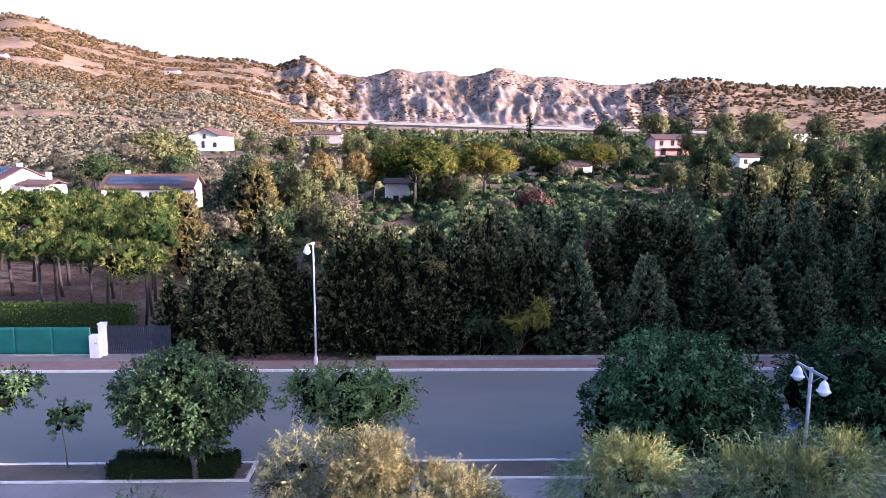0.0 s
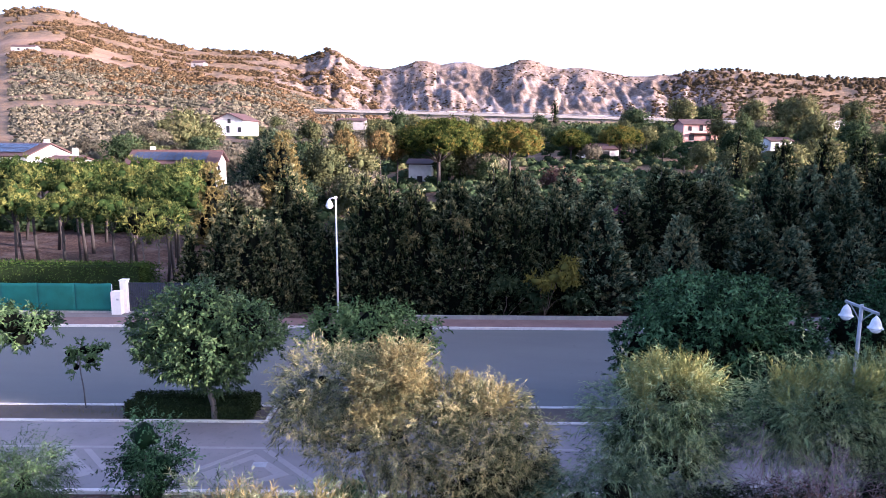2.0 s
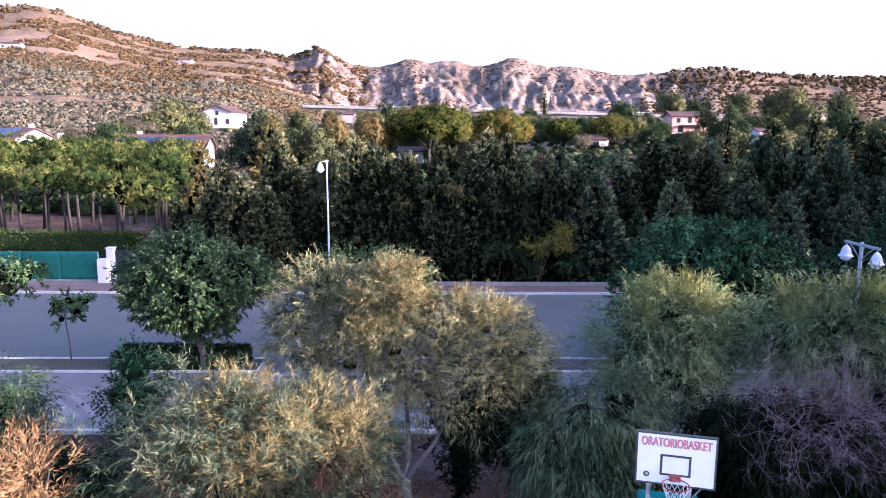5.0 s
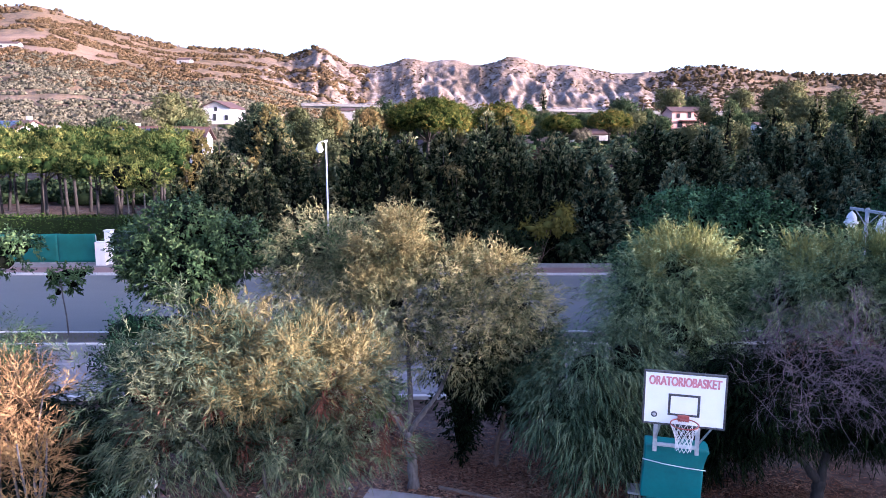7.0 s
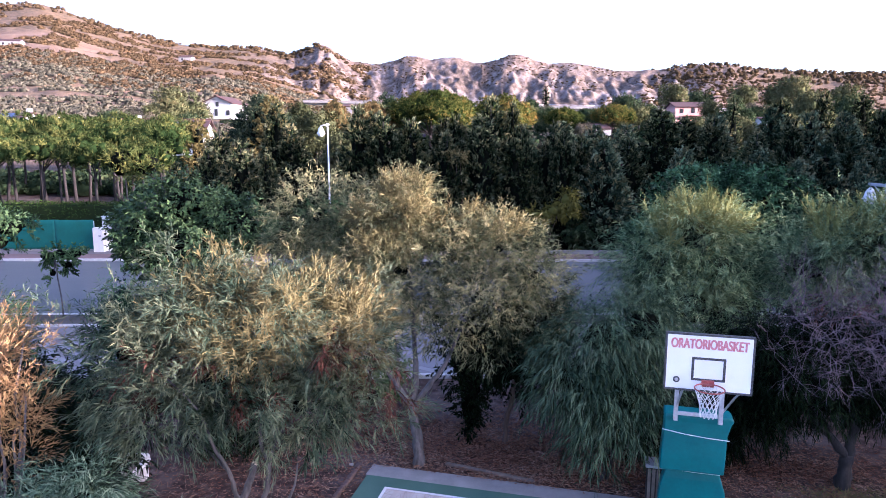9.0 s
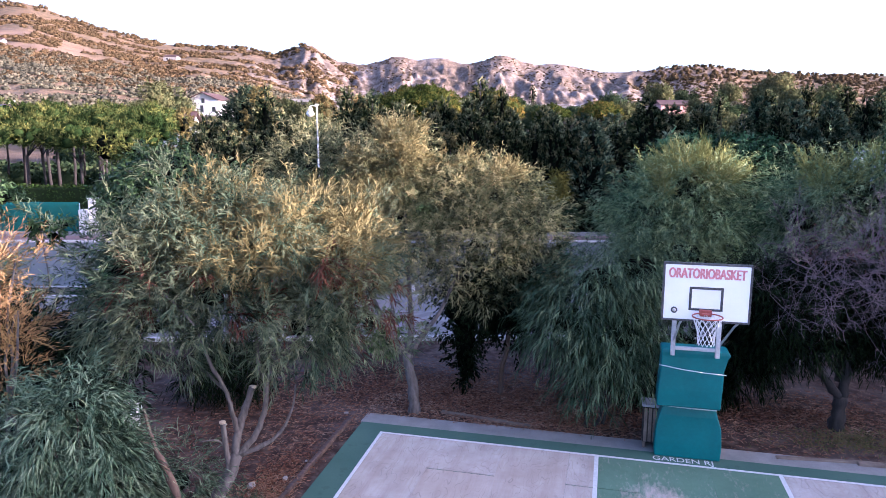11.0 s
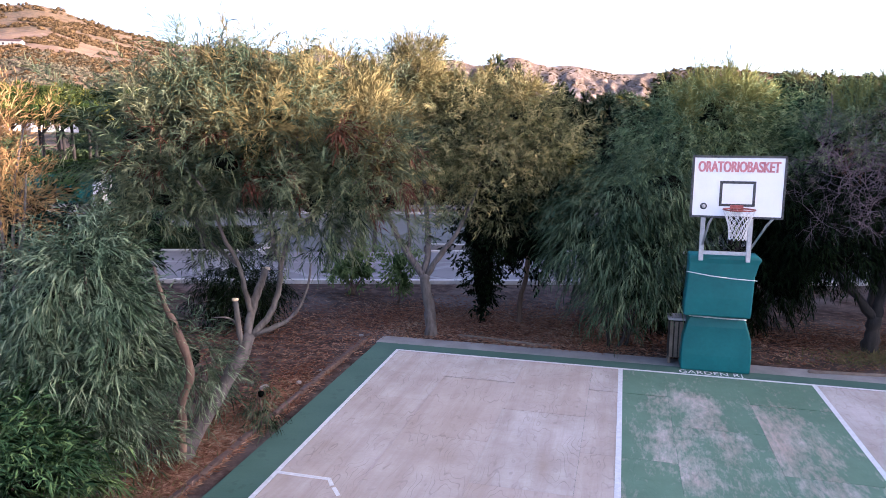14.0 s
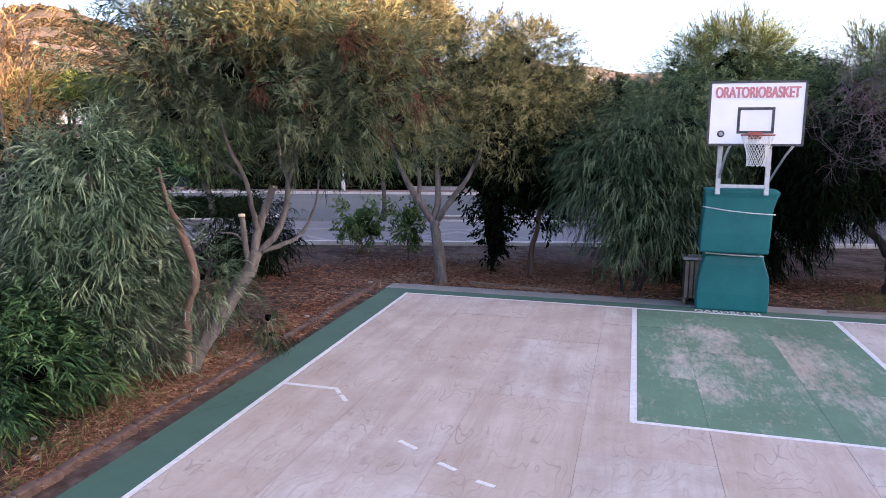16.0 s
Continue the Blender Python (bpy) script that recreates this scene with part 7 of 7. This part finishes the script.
# large umbrella pines by the houses
big_pines = [pine_kind(131, "umbrella_pine", "large umbrella pine with sunlit domed crown", "umbrella_pine", 5.4, 8.2, 6.4, 14000, 0.36, 0.11, 0.4, "umbrella pines", 26),
             pine_kind(132, "umbrella_pine", "large umbrella pine with sunlit domed crown", "umbrella_pine", 5.0, 6.5, 5.4, 11000, 0.36, 0.11, 0.35, "umbrella pines", 22)]
rusty = pine_kind(133, "rust_pine", "tall pine with rusty sunlit needles", "pine", 4.6, 2.8, 3.6, 1500, 0.45, 0.11, 0.22, "rusty pines")


plant_top(big_pines[0], -11.3, 119, 15.9, 1.25)
plant_top(big_pines[1], 0.6, 125, 15.2, 1.2)
plant_top(big_pines[1], 14.5, 160, 14.5, 1.3)
plant_top(big_pines[0], 25.5, 162, 15.4, 1.15)
plant_top(rusty, -25.6, 110, 13.6, 0.85)
plant_top(rusty, -20.4, 114, 13.6, 0.95)
plant_top(rusty, -18.5, 118, 12.6, 0.8)


def wood_kind(seed, mat, label, name="broadleaf_tree", r=2.6, trunk=1.6, high=2.6, sprays=1150, length=0.36, width=0.14):
    root = thing(name, (0, 0, 0), label, "tree", "trees beyond the hedge")
    rng = np.random.default_rng(seed)
    part("trunk", tube([(0, 0, -0.2), (0.1, 0, trunk), (0.05, 0.1, trunk + high * 0.6)], [0.2, 0.15, 0.06], 6), "bark_dark", root)
    balls = [(rng.normal(0, r * 0.4), rng.normal(0, r * 0.4), trunk + high * rng.uniform(0.4, 1.0), r * 0.62, r * 0.62, high * 0.5) for _ in range(6)]
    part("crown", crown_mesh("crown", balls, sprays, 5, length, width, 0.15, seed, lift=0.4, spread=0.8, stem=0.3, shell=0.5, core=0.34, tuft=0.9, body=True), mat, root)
    return root


woods = [wood_kind(141, "wood_green", "leafy green tree in the gardens beyond"), wood_kind(142, "wood_gold", "golden-green tree in the gardens beyond", r=2.4, high=3.4),
         wood_kind(143, "olive", "silvery grey-green olive tree in gardens", "olive_tree", r=2.4, trunk=1.2, high=2.2), wood_kind(144, "wood_green", "dark grey-green evergreen tree", r=2.2, high=4.2, sprays=1500),
         wood_kind(145, "rust_bush", "rust-red bush in the gardens", "rust_bush", r=2.2, trunk=0.5, high=1.6)]
plant(woods[4], 8.6, 112, 1.35)
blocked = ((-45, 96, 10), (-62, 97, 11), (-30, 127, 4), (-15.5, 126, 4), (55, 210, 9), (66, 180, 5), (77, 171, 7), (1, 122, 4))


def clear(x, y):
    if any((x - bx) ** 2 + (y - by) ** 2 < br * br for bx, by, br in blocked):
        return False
    # nothing is planted on the camera's sight lines to the house fronts
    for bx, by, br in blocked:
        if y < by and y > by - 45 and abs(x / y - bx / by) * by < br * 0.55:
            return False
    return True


count = 0
while count < 230:
    y = 58 + 170 * RNG.random() ** 1.1
    x = RNG.uniform(-0.62, 0.62) * y
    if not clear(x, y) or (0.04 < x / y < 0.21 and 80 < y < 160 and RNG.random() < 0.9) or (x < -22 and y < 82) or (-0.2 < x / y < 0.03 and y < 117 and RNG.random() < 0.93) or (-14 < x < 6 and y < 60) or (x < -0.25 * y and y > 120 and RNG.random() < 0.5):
        continue
    side = x / y
    k = RNG.choice([0, 0, 1, 2, 3] if side > -0.2 else [2, 2, 0, 1])
    s = RNG.uniform(0.7, 1.25) if y > 150 or side < 0 else RNG.uniform(0.4, 0.75)
    plant(woods[k], x, y, s, RNG.uniform(0.85, 1.2))
    count += 1
# golden and dark trees by the right-hand houses
for x, y, s, k in ((46, 120, 1.1, 1), (52, 126, 1.1, 1), (42, 128, 1.0, 1), (57, 131, 1.05, 1), (36, 134, 0.95, 1), (49, 124, 1.0, 1), (39, 126, 0.9, 1), (70, 150, 1.3, 3), (84, 152, 1.5, 3), (92, 160, 1.6, 3), (100, 158, 1.5, 3), (75, 190, 1.9, 1), (69, 164, 1.5, 1), (58, 108, 0.9, 3), (66, 112, 1.0, 3), (60, 250, 1.9, 1), (72, 262, 2.0, 0), (85, 255, 1.9, 1), (48, 268, 1.8, 0), (98, 262, 1.9, 1), (112, 240, 1.8, 1), (-35, 118, 1.4, 0), (-31, 105, 1.2, 0), (-66, 140, 1.7, 1), (-60, 135, 1.3, 0), (-52, 128, 1.2, 2), (-73, 128, 1.4, 0)):
    plant(woods[k], x, y, s, 1.1)


def grove(name, n, xs, ys, size, mat, label, seed, keep=None, flakes=20, squash=0.75):
    """Far trees in one sheet of clumps, too many to count."""
    rng = np.random.default_rng(seed)
    y = ys[0] + (ys[1] - ys[0]) * rng.random(n * 3) ** 0.9
    s = rng.uniform(xs[0], xs[1], n * 3)
    x = s * y / 1000
    ok = np.ones(len(x), bool) if keep is None else keep(s, x, y, rng)
    x, y = x[ok][:n], y[ok][:n]
    z = height(x, y)
    n = len(x)
    R = rng.uniform(size[0], size[1], n) * (1 + 0.0004 * y)
    D = unit(rng.normal(size=(n, flakes, 3)))
    D[:, :, 2] = np.abs(D[:, :, 2]) - 0.15
    shape = np.array([1, 1, squash])
    mid = np.stack([x, y, z + R * 0.3 * squash], -1)
    P = (mid[:, None, :] + D * (R[:, None] * rng.uniform(0.72, 0.95, (n, flakes)))[:, :, None] * shape).reshape(-1, 3)
    G = (D + rng.normal(0, 0.5, D.shape)).reshape(-1, 3)
    L = np.repeat(R, flakes) * rng.uniform(0.25, 0.55, n * flakes) * (20.0 / flakes) ** 0.5
    face = unit((D * 1.0 + rng.normal(0, 0.3, D.shape)).reshape(-1, 3) + np.array([0, 0, 0.15]))
    V, F, N = blades(P, G, L * 1.2, L, 0.1, rng, face, 0.3, 1.2)
    # a lumpy body under the leaves of each clump
    around, rings = 7, 4
    T, W = np.meshgrid(np.linspace(0.12, 1.9, rings), np.linspace(0, 2 * math.pi, around, endpoint=False), indexing="ij")
    E = np.stack([np.sin(T) * np.cos(W), np.sin(T) * np.sin(W), np.cos(T)], -1).reshape(-1, 3)
    bV = (mid[:, None, :] + E[None] * (R[:, None] * rng.uniform(0.68, 0.92, (n, len(E))))[:, :, None] * shape).reshape(-1, 3)
    i, j = np.meshgrid(np.arange(rings - 1), np.arange(around), indexing="ij")
    q, w = i * around + j, i * around + (j + 1) % around
    one = np.stack([q, q + around, w + around, w], -1).reshape(-1, 4)
    bF = (one[None] + (np.arange(n) * len(E))[:, None, None]).reshape(-1, 4)
    bN = unit(np.tile(E, (n, 1)) + rng.normal(0, 0.2, (n * len(E), 3)))
    clump = rng.random(n)
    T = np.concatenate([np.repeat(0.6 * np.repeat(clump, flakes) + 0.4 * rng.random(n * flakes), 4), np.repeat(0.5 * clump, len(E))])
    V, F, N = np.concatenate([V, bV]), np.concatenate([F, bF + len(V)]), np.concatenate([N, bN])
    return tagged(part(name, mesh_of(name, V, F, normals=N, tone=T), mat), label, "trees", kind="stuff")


grove("olive_grove", 4300, (-740, -120), (150, 600), (1.1, 2.2), "olive", "grey-green olive groves on the slope", 151, lambda s, x, y, r: layered(x / 80, y / 26, 61) > 0.42)
grove("hill_scrub", 3600, (-740, -180), (430, 960), (1.0, 2.6), "hill_scrub", "dark scrub and small trees on the hillside", 152, lambda s, x, y, r: (layered(s / 80, y / 28, 62) > 0.49) & ~((s < -545) & (y > 610) & (y < 745) & (layered(s / 70, y / 34, 77) > 0.36)))
grove("valley_wood", 1500, (-150, 720), (215, 400), (1.8, 3.4), "wood_green", "green woodland across the valley", 153, lambda s, x, y, r: layered(x / 50, y / 50, 63) > 0.4)
grove("valley_wood", 1500, (-200, 720), (230, 560), (1.8, 3.8), "wood_gold", "golden-green woodland across the valley", 154, lambda s, x, y, r: layered(x / 40, y / 40, 64) > 0.5)
grove("clay_scrub", 1300, (-330, 330), (640, 980), (0.5, 1.3), "hill_scrub", "dry scrub on the clay hills", 155, lambda s, x, y, r: layered(s / 40, y / 60, 65) > 0.5)
grove("ridge_trees", 320, (230, 640), (880, 985), (1.3, 2.6), "hill_scrub", "dark trees along the right-hand ridge", 156, lambda s, x, y, r: r.random(len(s)) < 0.9, squash=1.2)
grove("ridge_trees", 200, (-740, -250), (940, 990), (1.6, 3.0), "hill_scrub", "trees along the skyline", 157, squash=1.0)
grove("garden_shrubbery", 2400, (-620, 680), (60, 235), (0.7, 1.6), "wood_green", "mixed dark shrubs and hedges of the gardens", 158, lambda s, x, y, r: (layered(x / 14, y / 14, 66) > np.where((s > -200) & (s < 40) & (y < 115), 0.55, 0.36)) & ~((x < -22) & (y < 84)) & ~((s < -250) & (y > 130)), flakes=60)
grove("garden_shrubbery", 420, (-620, 680), (70, 235), (0.8, 1.8), "wood_gold", "sunlit yellow-green shrubs of the gardens", 159, lambda s, x, y, r: (layered(x / 14, y / 14, 67) > 0.5) & ~((x < -22) & (y < 84)), flakes=60)
grove("hill_scrub", 3000, (200, 720), (420, 985), (0.8, 2.2), "hill_scrub", "dry scrub on the right-hand slopes", 160, lambda s, x, y, r: layered(s / 50, y / 60, 68) > 0.42)
grove("undergrowth", 260, (-900, -330), (74, 88), (1.0, 1.9), "wood_green", "dark bushes behind the young pines", 161, flakes=60)
grove("garden_shrubbery", 800, (-60, 330), (70, 130), (1.1, 2.3), "wood_green", "dense green shrubs behind the conifers", 162, flakes=70)
